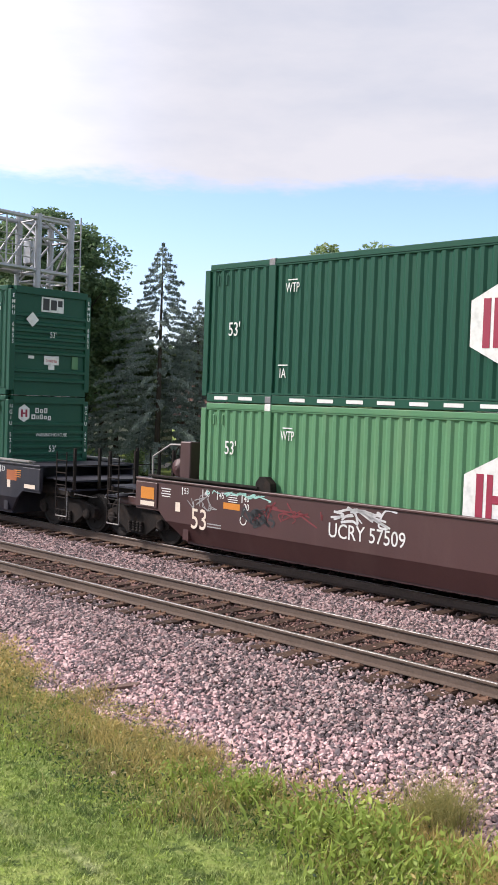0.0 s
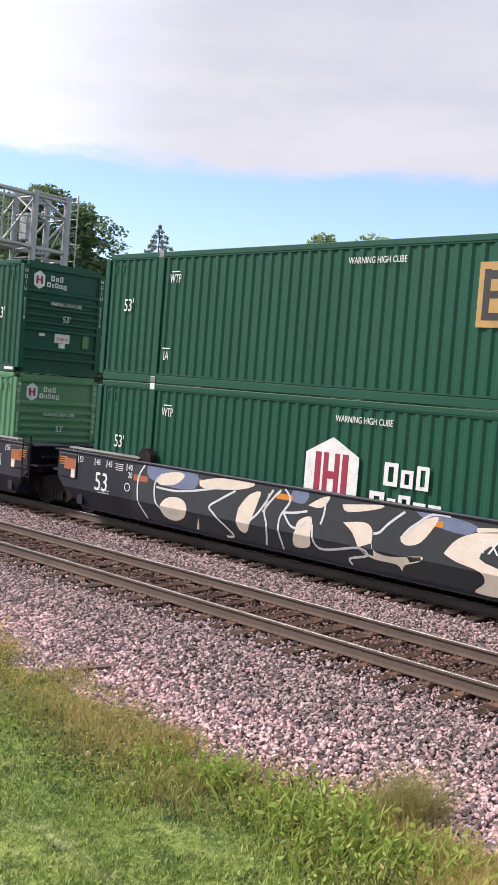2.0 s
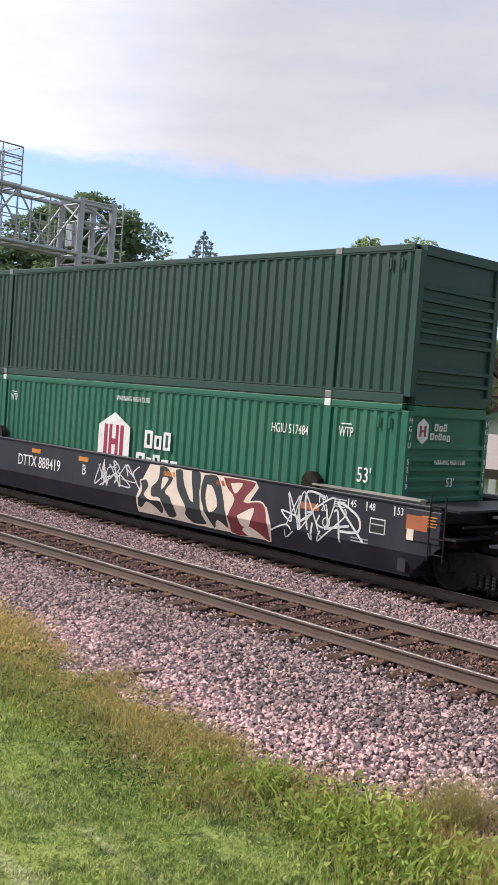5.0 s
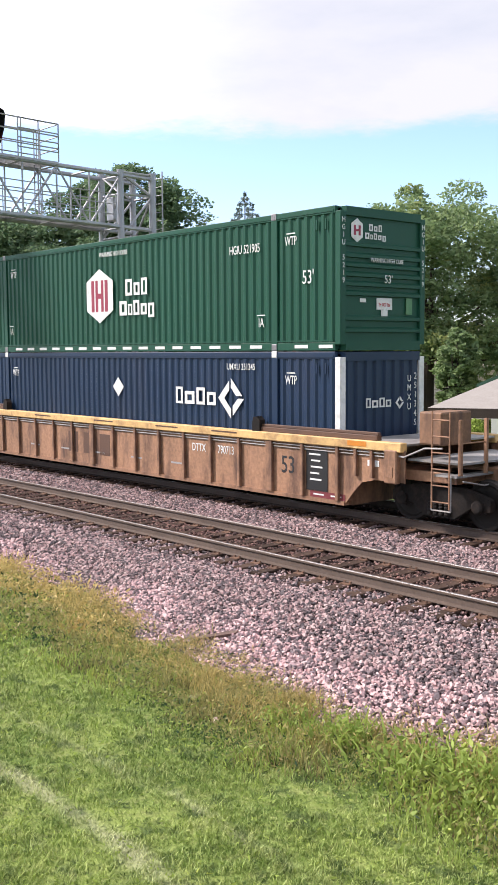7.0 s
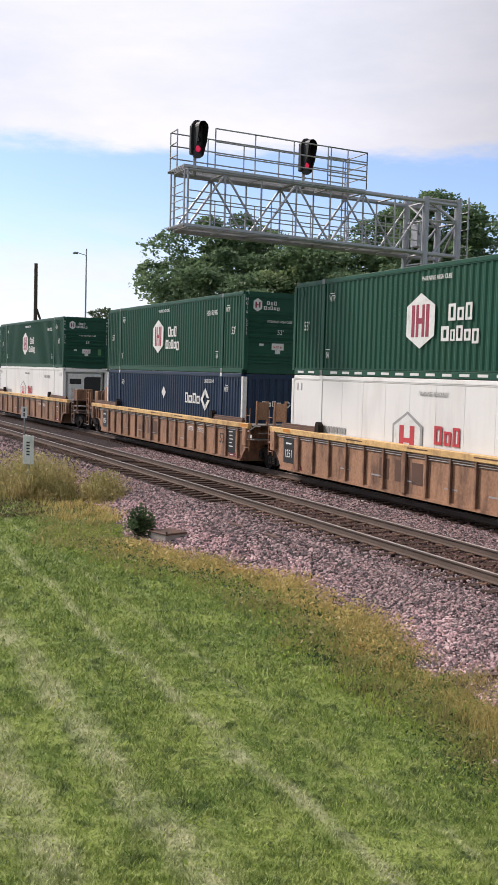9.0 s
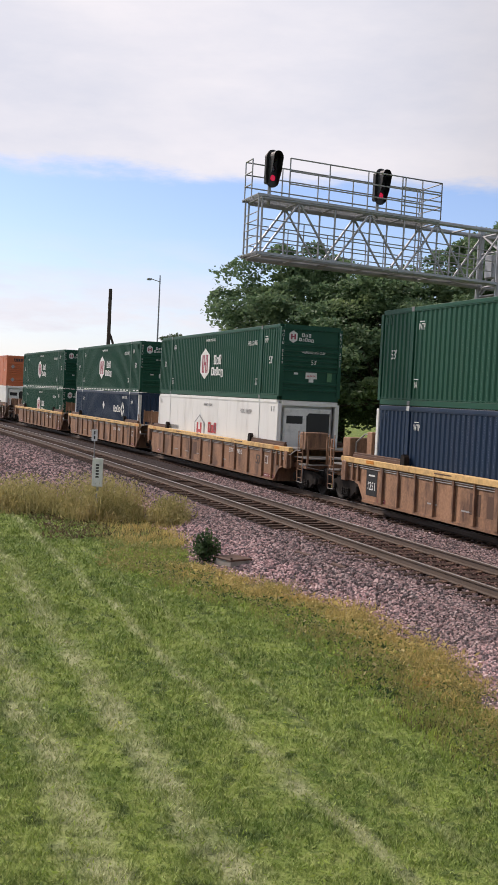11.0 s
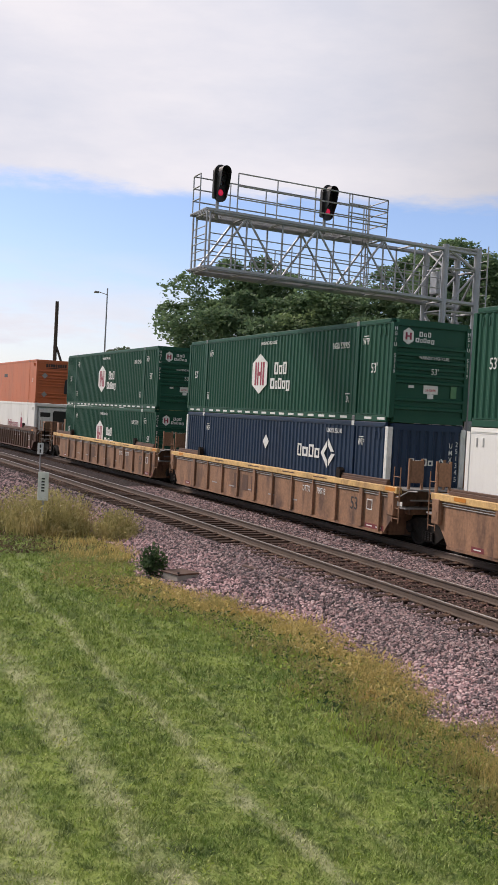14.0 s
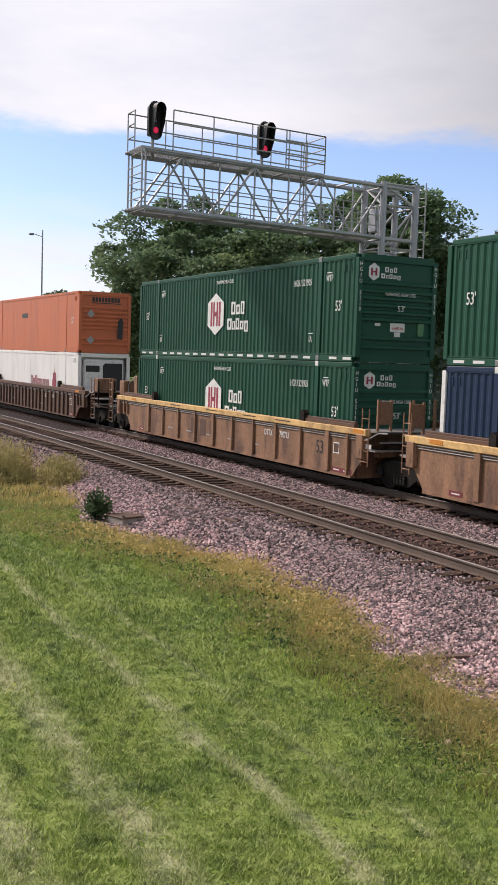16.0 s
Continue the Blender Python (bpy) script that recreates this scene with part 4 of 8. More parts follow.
def reefer_hub(c):
    h = 1.55
    w = h * 0.46
    hexa = [(-w, -h * 0.27), (0, -h * 0.5), (w, -h * 0.27), (w, h * 0.27), (0, h * 0.5), (-w, h * 0.27)]
    inner = [(a * 0.86, b * 0.9) for a, b in hexa]
    b = part("logo_badge", cached("whex", lambda: plaque([hexa]).mesh("logo_badge", M["paint_grey"])), None, c, "outlined hexagonal badge", at=on_side(-9.3, 1.25, 0.002))
    i = part("badge_face", cached("whexi", lambda: plaque([inner]).mesh("badge_face", M["paint_white"])), None, b, at=pose(0, -0.005, 0))
    part("logo_mark", cached("whexm", lambda: plaque([rect(-0.5 * w, -0.2 * w, -0.22 * h, 0.26 * h), rect(0.2 * w, 0.5 * w, -0.22 * h, 0.26 * h), rect(-0.2 * w, 0.2 * w, -0.03 * h, 0.05 * h)]).mesh("logo_mark", M["paint_red"])), None, b, at=pose(0, -0.010, 0))
    hub_word(c, -7.5, 1.25, 0.9, "paint_red")
    letters("WARNING HIGH CUBE", 0.15, "paint_grey", c, on_side(-8.2, 2.5, 0.006), 0.75)
    letters("HGRU 300890", 0.27, "paint_grey", c, on_side(-3.4, 2.35, 0.006), 0.8)
    for k, z in enumerate((1.3, 1.05)):
        part("stencil_bar", cached(("tb", z), lambda: plaque([rect(-0.75 + 0.16 * j, -0.64 + 0.16 * j, -0.09, 0.09) for j in range(9)]).mesh("stencil_bar", M["paint_grey"])), None, c, at=on_side(-13.2, z, 0.004))


def truck(parent, x):
    """A two-axle bogie with spring groups; wheels turn on it."""
    t = part("truck", cached("bolster", lambda: Shape().box(-0.22, 0.22, -0.95, 0.95, 0.42, 0.72, 0.04).box(-0.35, 0.35, -0.35, 0.35, 0.72, 0.8).mesh("truck", M["iron"])), None, parent, "grimy cast steel bogie", at=pose(x, 0, 0))
    for sg in (-1, 1):
        y0, y1 = (-1.06, -0.94) if sg < 0 else (0.94, 1.06)

        def frame_shape():
            s = Shape()
            s.prism([(-1.15, 0.40), (-0.95, 0.36), (-0.72, 0.42), (-0.34, 0.18), (0.34, 0.18), (0.72, 0.42), (0.95, 0.36), (1.15, 0.40), (1.15, 0.60), (0.95, 0.68), (0.5, 0.78), (-0.5, 0.78), (-0.95, 0.68), (-1.15, 0.60)], "y", y0, y1)
            return s
        part("side_frame", cached(("sf", sg), lambda: frame_shape().mesh("side_frame", M["iron"])), None, t)
        for k in (-0.2, -0.07, 0.07, 0.2):
            part("spring", cached("spring", lambda: Shape().lathe([(0.055 if j % 2 else 0.042, 0.22 + j * 0.03) for j in range(9)], "z", 8).mesh("spring", M["tread"])), None, t, at=pose(k, sg * 1.09, 0))
        for k in (-0.89, 0.89):
            part("bearing_cap", cached(("cap", sg, k), lambda: Shape().lathe([(0.13, sg * 1.06), (0.13, sg * 1.12), (0.09, sg * 1.14)], "y", 10, (k, 0, 0.46)).mesh("bearing_cap", M["iron"])), None, t)
    for k in (-0.89, 0.89):
        def wheels():
            s = Shape().tube((0, -0.95, 0), (0, 0.95, 0), 0.075, 10)
            for sg in (-1, 1):
                a = 0.7525 * sg
                prof = [(0.10, a + 0.09 * sg), (0.14, a + 0.08 * sg), (0.17, a + 0.02 * sg), (0.36, a + 0.035 * sg), (0.40, a + 0.065 * sg), (0.455, a + 0.06 * sg), (0.46, a - 0.03 * sg), (0.485, a - 0.05 * sg), (0.475, a - 0.075 * sg), (0.36, a - 0.06 * sg), (0.16, a - 0.07 * sg), (0.10, a - 0.09 * sg)]
                s.lathe(prof, "y", 28)
                for j in range(3):
                    an = j * 2.094
                    s.box(0.25 * math.cos(an) - 0.03, 0.25 * math.cos(an) + 0.03, min(a + 0.03 * sg, a + 0.045 * sg), max(a + 0.03 * sg, a + 0.045 * sg), 0.25 * math.sin(an) - 0.03, 0.25 * math.sin(an) + 0.03)
            return s.mesh("wheelset", M["tread"])
        w = part("wheelset", cached("wheelset", wheels), None, t, at=pose(k, 0, 0.46))
        WHEELS.append((w, k))


WHEELS = []


def bar_ladder(x0, x1, y, z0, z1, step=0.3, r=0.018):
    s = Shape()
    for x in (x0, x1):
        s.tube((x, y, z0), (x, y, z1), r)
    z = z0 + 0.12
    while z < z1:
        s.tube((x0, y, z), (x1, y, z), r * 0.8)
        z += step
    return s


def well_car(kind, label, s, front, rear, rear_gap, marks):
    """A double-stack well car unit. Its origin lies under the right-hand end of its load."""
    c = thing("well_car", label, "railway wagon", "well cars of the train")
    body, chord = {"dark": ("car_dark", "car_dark"), "brown": ("car_brown", "car_brown"), "yellow": ("car_yellow", "car_yellow_rail"), "tan": ("car_tan", "car_yellow_rail"), "rust": ("car_rust", "car_rust")}[kind]
    mb, mc = M[body], M[chord]
    ribbed = kind in ("yellow", "tan", "rust")
    reach = {"coupled": 1.85, "shared": 1.05}
    xr, xl = reach[front], -LEN - reach[rear]
    b0, b1 = -LEN - 0.3, 0.3
    for sg in (-1, 1):
        def Y(a, b):
            return sorted((sg * a, sg * b))
        key = (kind, front, rear, sg)
        if ribbed:
            def side():
                q = Shape()
                y0, y1 = Y(1.44, 1.462)
                out = [(b0, 0.25), (b1, 0.25), (b1 + 0.22, 0.5), (b1 + 0.45, 0.72), (b1 + 0.8, 0.80), (xr, 0.80), (xr, 1.42), (xl, 1.42), (xl, 0.80), (b0 - 0.7, 0.80), (b0 - 0.4, 0.72), (b0 - 0.2, 0.5)]
                return q.prism(out, "y", y0, y1).mesh("side_plate", mb)
            sp = part("side_plate", cached(("side",) + key, side), None, c, "weathered ribbed side plate")
            y0, y1 = Y(1.38, 1.56)
            part("top_chord", cached(("chord",) + key, lambda: Shape().box(xl + 0.02, xr - 0.02, y0, y1, 1.385, 1.56, 0.015).mesh("top_chord", mc)), None, c, "scuffed yellow top chord" if kind != "rust" else "")
            y2, y3 = Y(1.36, 1.50)
            part("bottom_flange", cached(("flange",) + key, lambda: Shape().box(b0, b1, y2, y3, 0.21, 0.29).mesh("bottom_flange", mb)), None, c)
            y4, y5 = Y(1.462, 1.54)
            post = cached(("post", sg, kind), lambda: Shape().box(-0.045, 0.045, y4, y5, 0.29, 1.42, 0.008).mesh("stiffener", mb))
            wide = cached(("wpost", sg, kind), lambda: Shape().box(-0.10, 0.10, y4, y5 if sg > 0 else y5, 0.29, 1.42, 0.008).mesh("stiffener", mb))
            x = -0.9
            k = 0
            gap = {"rust": 0.66, "yellow": 1.02, "tan": 1.5}[kind]
            while x > -LEN + 0.3:
                part("stiffener", wide if k in {"rust": (), "yellow": (1, 8, 14), "tan": (0, 5, 9)}[kind] else post, None, c, at=pose(x, 0, 0))
                x -= gap
                k += 1
            stub = cached(("stub", sg, kind), lambda: Shape().box(-0.04, 0.04, y4, y5, 0.84, 1.40, 0.008).mesh("stiffener", mb))
            for x in (0.62, 1.05, -LEN - 0.62, -LEN - 1.0):
                if xl + 0.2 < x < xr - 0.5:
                    part("stiffener", stub, None, c, at=pose(x, 0, 0))
            part("stiffener", post, None, c, at=pose(0.12, 0, 0))
            if sg < 0:
                part("brake_pipe", cached(("pipe", kind, front, rear), lambda: Shape().tube((xl + 0.3, -1.50, 1.335), (xr - 0.4, -1.50, 1.335), 0.017).tube((xl + 0.3, -1.485, 1.27), (xr - 0.4, -1.485, 1.27), 0.014).path([(xr - 0.4, -1.5, 1.335), (xr, -1.5, 1.30), (xr + 0.5, -1.5, 1.5), (xr + 0.9, -1.5, 1.52)], 0.02).mesh("brake_pipe", M["walk"])), None, c)
            y6, y7 = Y(1.33, 1.47)
            for a, b in ((-2.25, xr - 0.7), (xl + 0.7, -LEN + 2.25)):
                part("guide_rail", cached(("guide", a, b, sg, kind), lambda: Shape().box(a, b, y6, y7, 1.56, 1.66, 0.01).box(a, b, y6 + 0.03, y7 - 0.03, 1.66, 1.72, 0.01).mesh("guide_rail", M["car_rust"] if kind in ("yellow", "tan") else mb)), None, c)
            for a in (-2.35, -LEN + 2.2):
                part("guide_bracket", cached(("brk", a, sg, kind), lambda: Shape().prism([(a - 0.12, 1.55), (a + 0.12, 1.55), (a + 0.12, 1.80), (a + 0.02, 1.88), (a - 0.08, 1.86), (a - 0.12, 1.75)], "y", *Y(1.36, 1.52)).mesh("guide_bracket", M["iron"])), None, c)
            for xe in (xr - 0.28, xl + 0.28):
                part("jacking_pad", cached(("jack", xe, sg, kind), lambda: Shape().box(xe - 0.16, xe + 0.16, *Y(1.44, 1.58), 0.78, 1.42, 0.02).box(xe - 0.07, xe + 0.07, *Y(1.57, 1.59), 0.9, 1.1).mesh("jacking_pad", mb)), None, c)
        else:
            def shell():
                q = Shape()
                prof = [(1.5, 1.5), (1.44, 1.5), (1.44, 0.67), (1.25, 0.25), (1.31, 0.25), (1.5, 0.66)]
                q.prism([(sg * a, z) for a, z in prof], "x", b0, b1)
                for e, xe in ((b1, xr), (b0, xl)):
                    d = 1 if xe > e else -1
                    y0, y1 = Y(1.44, 1.5)
                    q.box(min(e, xe), max(e, xe), y0, y1, 0.85, 1.5)
                    q.prism([(e, 0.66), (e, 0.85), (e + d * 0.75, 0.85), (e + d * 0.52, 0.66)], "y", y0, y1)
                    v = [(e, sg * 1.5, 0.66), (e + d * 0.52, sg * 1.5, 0.66), (e, sg * 1.31, 0.25), (e, sg * 1.44, 0.66), (e + d * 0.52, sg * 1.44, 0.66), (e, sg * 1.25, 0.25)]
                    q.add(v, [(0, 1, 2), (3, 5, 4), (1, 4, 5, 2), (0, 3, 4, 1), (0, 2, 5, 3)])
                return q.mesh("side_plate", mb)
            part("side_plate", cached(("side",) + key, shell), None, c, "smooth side plate with bevelled lower half")
            y0, y1 = Y(1.40, 1.53)
            part("top_chord", cached(("chord",) + key, lambda: Shape().box(xl, xr, y0, y1, 1.5, 1.55, 0.012).mesh("top_chord", mc)), None, c)
            y2, y3 = Y(1.34, 1.55)
            for a, b in ((-2.0, xr - 0.45), (xl + 0.45, -LEN + 2.0)):
                part("end_ledge", cached(("ledge", a, b, sg, kind), lambda: Shape().box(a, b, y2, y3, 1.60, 1.63).box(a, b, *Y(1.38, 1.44), 1.55, 1.60).mesh("end_ledge", M["walk"] if kind == "dark" else M["iron"])), None, c, "pale steel ledge" if kind == "dark" else "")
            for a in (-2.12, -LEN + 2.12):
                part("guide_bracket", cached(("brkd", a, sg), lambda: Shape().prism([(a - 0.22, 1.55), (a + 0.22, 1.55), (a + 0.2, 1.72), (a + 0.05, 1.84), (a - 0.1, 1.84), (a - 0.2, 1.72)], "y", *Y(1.33, 1.5)).mesh("guide_bracket", M["iron"])), None, c)
            for xe in (xr, xl):
                part("corner_box", cached(("cbox", xe, sg, kind), lambda: Shape().box(*sorted((xe, xe - math.copysign(0.75, xe + 8))), *Y(1.5, 1.53), 0.9, 1.46, 0.01).mesh("corner_box", mb)), None, c)
    part("well_floor", cached(("wfloor", kind), lambda: Shape().box(b0, b1, -1.28, 1.28, 0.2, 0.3).mesh("well_floor", mb)), None, c)
    for d, e, typ in ((1, 0.0, front), (-1, -LEN, rear)):
        far = 3.05 if typ == "coupled" else 1.35

        def X(a, b):
            return sorted((e + d * a, e + d * b))
        part("end_bulkhead", cached(("bulk", d, kind), lambda: Shape().box(*X(0.12, 0.3), -1.44, 1.44, 0.3, 1.48).mesh("end_bulkhead", mb)), None, c)
        part("draft_sill", cached(("sill", d, typ, kind), lambda: Shape().box(*X(0.3, far + 0.3), -0.36, 0.36, 0.72, 1.12, 0.03).box(*X(0.9, far - 0.2), -1.2, 1.2, 0.84, 1.04, 0.02).mesh("draft_sill", mb if kind != "dark" else M["iron"])), None, c)
        deck_mat = M["walk"] if ribbed else M["car_dark"]
        part("end_platform", cached(("deck", d, typ, kind), lambda: Shape().box(*X(0.3, min(far, 1.8)), -1.42, 1.42, 1.49, 1.53).box(*X(min(far, 1.8) - 0.02, far), -1.3, 1.3, 1.22, 1.26).box(*X(far - 0.5, far), -1.46, 1.46, 1.0, 1.04).mesh("end_platform", deck_mat)), None, c, "steel end platform")
        if typ == "coupled":
            truck(c, e + d * 2.35)
            part("coupler", cached(("coup", d), lambda: Shape().box(*X(far + 0.1, far + 0.62), -0.09, 0.09, 0.74, 0.92, 0.03).box(*X(far + 0.5, far + 0.75), -0.17, 0.17, 0.70, 0.98, 0.05).mesh("coupler", M["iron"])), None, c, "knuckle coupler")
            hose = [(e + d * (far + 0.1), 0.3, 0.8), (e + d * (far + 0.35), 0.32, 0.5), (e + d * (far + 0.6), 0.3, 0.4), (e + d * (far + 0.75), 0.28, 0.5)]
            part("air_hose", cached(("hose", d), lambda: Shape().path(hose, 0.025).mesh("air_hose", M["signal"])), None, c)
            xa = e + d * 2.72
            lad = bar_ladder(xa - 0.2, xa + 0.2, -1.5, 0.42, 2.2 if ribbed else 1.95)
            part("ladder", cached(("lad", d, ribbed), lambda: lad.mesh("ladder", mb if kind in ("yellow", "tan") else M["iron"])), None, c, "end ladder")
            lad2 = bar_ladder(xa - 0.2, xa + 0.2, 1.5, 0.42, 1.95)
            part("ladder", cached(("lad2", d), lambda: lad2.mesh("ladder", M["iron"])), None, c)
            hm = mb if kind in ("yellow", "tan") else M["iron"]
            for y in (-1.35, -0.6, 0.6, 1.35):
                part("upright", cached(("upr", kind), lambda: Shape().box(-0.03, 0.03, -0.03, 0.03, 1.04, 2.05).mesh("upright", hm)), None, c, at=pose(e + d * far, y, 0))
            for y in (-0.975, 0.975):
                part("handrail", cached(("hand", kind), lambda: Shape().tube((0, -0.375, 1.62), (0, 0.375, 1.62), 0.015).mesh("handrail", hm)), None, c, at=pose(e + d * far, y, 0))
            part("sill_step", cached(("step", d), lambda: Shape().path([(xa - 0.22, -1.48, 1.0), (xa - 0.22, -1.48, 0.38), (xa + 0.22, -1.48, 0.38), (xa + 0.22, -1.48, 1.0)], 0.016).mesh("sill_step", M["walk"])), None, c)
            part("cut_lever", cached(("cut", d), lambda: Shape().path([(e + d * (far + 0.1), -1.4, 0.95), (e + d * (far + 0.2), -0.9, 0.85), (e + d * (far + 0.35), -0.1, 0.95)], 0.014).mesh("cut_lever", M["walk"])), None, c)
            if ribbed:
                part("equipment_box", cached(("ebox", d, kind), lambda: Shape().box(*X(1.95, 2.5), -1.2, -0.3, 1.53, 2.15, 0.03).mesh("equipment_box", M["car_tan"])), None, c, "rusty end bulkhead box")
            elif d < 0:
                part("air_reservoir", cached(("tank", d, kind), lambda: Shape().lathe([(0.05, -0.62), (0.2, -0.55), (0.23, -0.4), (0.23, 0.4), (0.2, 0.55), (0.05, 0.62)], "y", 14, (e + d * 1.2, -0.3, 1.78)).mesh("air_reservoir", M["iron"] if kind == "dark" else mb)), None, c, "dark cylinder on the end platform")
            if d < 0:
                bw = Shape()
                xw = e + d * 2.6
                n = 16
                pts = [(xw, 0.55 + 0.28 * math.cos(2 * math.pi * k / n), 1.95 + 0.28 * math.sin(2 * math.pi * k / n)) for k in range(n + 1)]
                bw.path(pts, 0.016, 5)
                for k in range(0, n, 4):
                    bw.tube(pts[k], (xw, 0.55, 1.95), 0.012, 5)
                bw.box(xw + 0.05, xw + 0.3, 0.35, 0.75, 1.5, 2.25)
                part("brake_wheel", cached(("bw", e), lambda: bw.mesh("brake_wheel", M["iron"])), None, c, "hand brake wheel")
                part("guard_pipe", cached(("gp", kind), lambda: Shape().path([(e - 1.9, -1.0, 1.5), (e - 1.9, -1.0, 2.0), (e - 1.3, -1.0, 2.3), (e - 0.7, -1.0, 2.32)], 0.025).mesh("guard_pipe", M["walk"])), None, c, "bent guard pipe")
                part("end_post", cached(("ep", kind), lambda: Shape().box(e - 0.75, e - 0.4, -1.2, -0.9, 1.5, 2.4, 0.02).mesh("end_post", mb)), None, c)
        else:
            if d < 0:
                truck(c, -LEN - rear_gap / 2)
                part("articulated_joint", cached(("joint", rear_gap), lambda: Shape().lathe([(0.3, 0.78), (0.34, 0.9), (0.34, 1.2), (0.22, 1.3)], "z", 16, (-LEN - rear_gap / 2, 0, 0)).mesh("articulated_joint", M["iron"])), None, c)
            xa = e + d * 0.98
            lad = bar_ladder(xa - 0.16, xa + 0.16, -1.53, 0.6, 2.1 if ribbed else 1.75, 0.28, 0.016)
            if d > 0 or ribbed:
                part("ladder", cached(("slad", d, ribbed), lambda: lad.mesh("ladder", mb if kind in ("yellow", "tan") else M["iron"])), None, c)
            if ribbed:
                for y in (-1.3, -0.9, -0.2, 0.5):
                    part("upright", cached(("supr", kind), lambda: Shape().box(-0.03, 0.03, -0.03, 0.03, 1.53, 2.35).mesh("upright", mb)), None, c, at=pose(e + d * 1.2, y, 0))
                part("end_plate", cached(("splate", kind), lambda: Shape().box(-0.05, 0.05, -0.17, 0.17, 1.7, 2.3).mesh("end_plate", mb)), None, c, at=pose(e + d * 1.2, -1.1, 0))
    car_marks(c, kind, marks, {1: reach[front], -1: reach[rear]})
    c.matrix_basis = on_track(s, FAR_TRACK)
    MOVERS.append((c, s, 0.0))
    return c


def decal(c, key, x, z, w, h, y=-1.5, name="decal", label=""):
    part(name, cached(("decal", key, w, h), lambda: plaque([rect(-w / 2, w / 2, -h / 2, h / 2)], 0.003).mesh(name, M[key])), None, c, label, at=on_side(x, z, 0.002, y))


def car_marks(c, kind, marks, ends):
    y = -1.5 if kind in ("dark", "brown") else -1.462
    if kind in ("dark", "brown"):
        warm = "paint_rust" if kind == "dark" else "paint_orange"
        for d, e in ((1, 0.0), (-1, -LEN)):
            for key, off, z, w, h in ((warm, 1.42 if kind == "brown" else 0.55, 1.22, 0.46, 0.26), ("paint_cream", 1.42, 0.99, 0.48, 0.10), ("paint_cream", 0.42, 1.0, 0.15, 0.2)):
                if off + w / 2 < ends[d]:
                    decal(c, key, e + d * off, z, w, h, -1.532 if off > ends[d] - 0.72 else -1.5)
            decal(c, warm, e - d * (1.25 if kind == "brown" else 2.05), 1.17, 0.48, 0.13)
            for k, x in enumerate((0.15, -0.5, -0.95, -1.68)):
                decal(c, "paint_white", e + d * x - 0.13, 1.36, 0.025, 0.17)
                letters(("53", "48", "45", "40")[k], 0.19, "paint_white", c, on_side(e + d * x, 1.36, 0.004, y), 0.8)
            letters("20", 0.19, "paint_white", c, on_side(e - d * 1.68, 1.19, 0.004, y), 0.8)
            for j in range(4):
                decal(c, "paint_white", e - d * 1.28, 1.40 - j * 0.045, 0.30 - 0.05 * (j % 2), 0.016)
                decal(c, "paint_orange" if kind == "dark" else "paint_white", e + d * 0.82, 1.36 - j * 0.055, 0.32 - 0.05 * (j % 2), 0.02, -1.532 if ends[d] < 1.5 else -1.5)
            part("stencil_ring", cached("tcring", lambda: plaque([[(0.10 * math.cos(a), 0.10 * math.sin(a)), (0.10 * math.cos(b), 0.10 * math.sin(b)), (0.08 * math.cos(b), 0.08 * math.sin(b)), (0.08 * math.cos(a), 0.08 * math.sin(a))] for a, b in [(k * math.pi / 6, (k + 1) * math.pi / 6) for k in range(12)]], 0.003).mesh("stencil_ring", M["paint_white"])), None, c, "small white stencilled ring", at=on_side(e - d * 1.6, 0.92, 0.002, y))
            for j in range(2):
                decal(c, "paint_grey", e - d * 0.75, 0.74 - 0.06 * j, 0.42, 0.022)
        # a white-framed data panel and small stencils near the right-hand end
        decal(c, "paint_white", -0.35, 1.03, 0.36, 0.28)
        decal(c, "signal", -0.35, 1.03, 0.32, 0.24, -1.505)
        decal(c, "paint_white", -0.35, 1.06, 0.30, 0.014, -1.51)
    if kind == "dark":
        for x in (-4.6, -6.4, -9.8, -12.0):
            decal(c, "paint_orange" if x < -6 else "paint_rust", x, 1.32, 0.42, 0.11)
    if kind in ("yellow", "tan", "rust"):
        for x, z in ((-0.45, 0.36), (0.05, 0.36), (-15.2, 0.36)):
            decal(c, "spray_maroon", x, z, 0.5, 0.13, -1.464)
            decal(c, "paint_white", x, z, 0.3, 0.03, -1.468)
        decal(c, "paint_white", 1.05, 1.12, 0.3, 0.12, -1.464)
        decal(c, "paint_white", -1.1 + 0.6, 0.95, 0.3, 0.3, -1.464)
        decal(c, "car_rust", -1.1 + 0.6, 0.95, 0.24, 0.24, -1.468)
        letters("53", 0.52, "paint_black", c, on_side(-1.38, 0.88, 0.004, -1.462), 0.85)
        letters("DTTX", 0.26, "paint_white", c, on_side(-4.45, 1.05, 0.004, -1.462), 0.75)
        letters("790713", 0.26, "paint_white", c, on_side(-3.45, 1.05, 0.004, -1.462), 0.75)
        if kind == "yellow":
            decal(c, "signal", -0.5, 0.86, 0.62, 0.86, -1.470)
            for j in range(5):
                decal(c, "paint_white", -0.56 + 0.03 * (j % 3), 1.18 - 0.13 * j, 0.34 - 0.07 * (j % 2), 0.035, -1.476)
            decal(c, "signal", -LEN + 0.25, 0.85, 0.72, 0.8, -1.464)
            letters("1251", 0.36, "paint_white", c, on_side(-LEN + 0.25, 0.74, 0.008, -1.464), 0.8)
            decal(c, "paint_white", -LEN + 0.25, 1.08, 0.4, 0.05, -1.468)
        for j, x in enumerate((-10.1, -9.3, -8.5)):
            decal(c, "car_rust", x, 0.84, 0.5, 0.56, -1.464, "faded_mark")
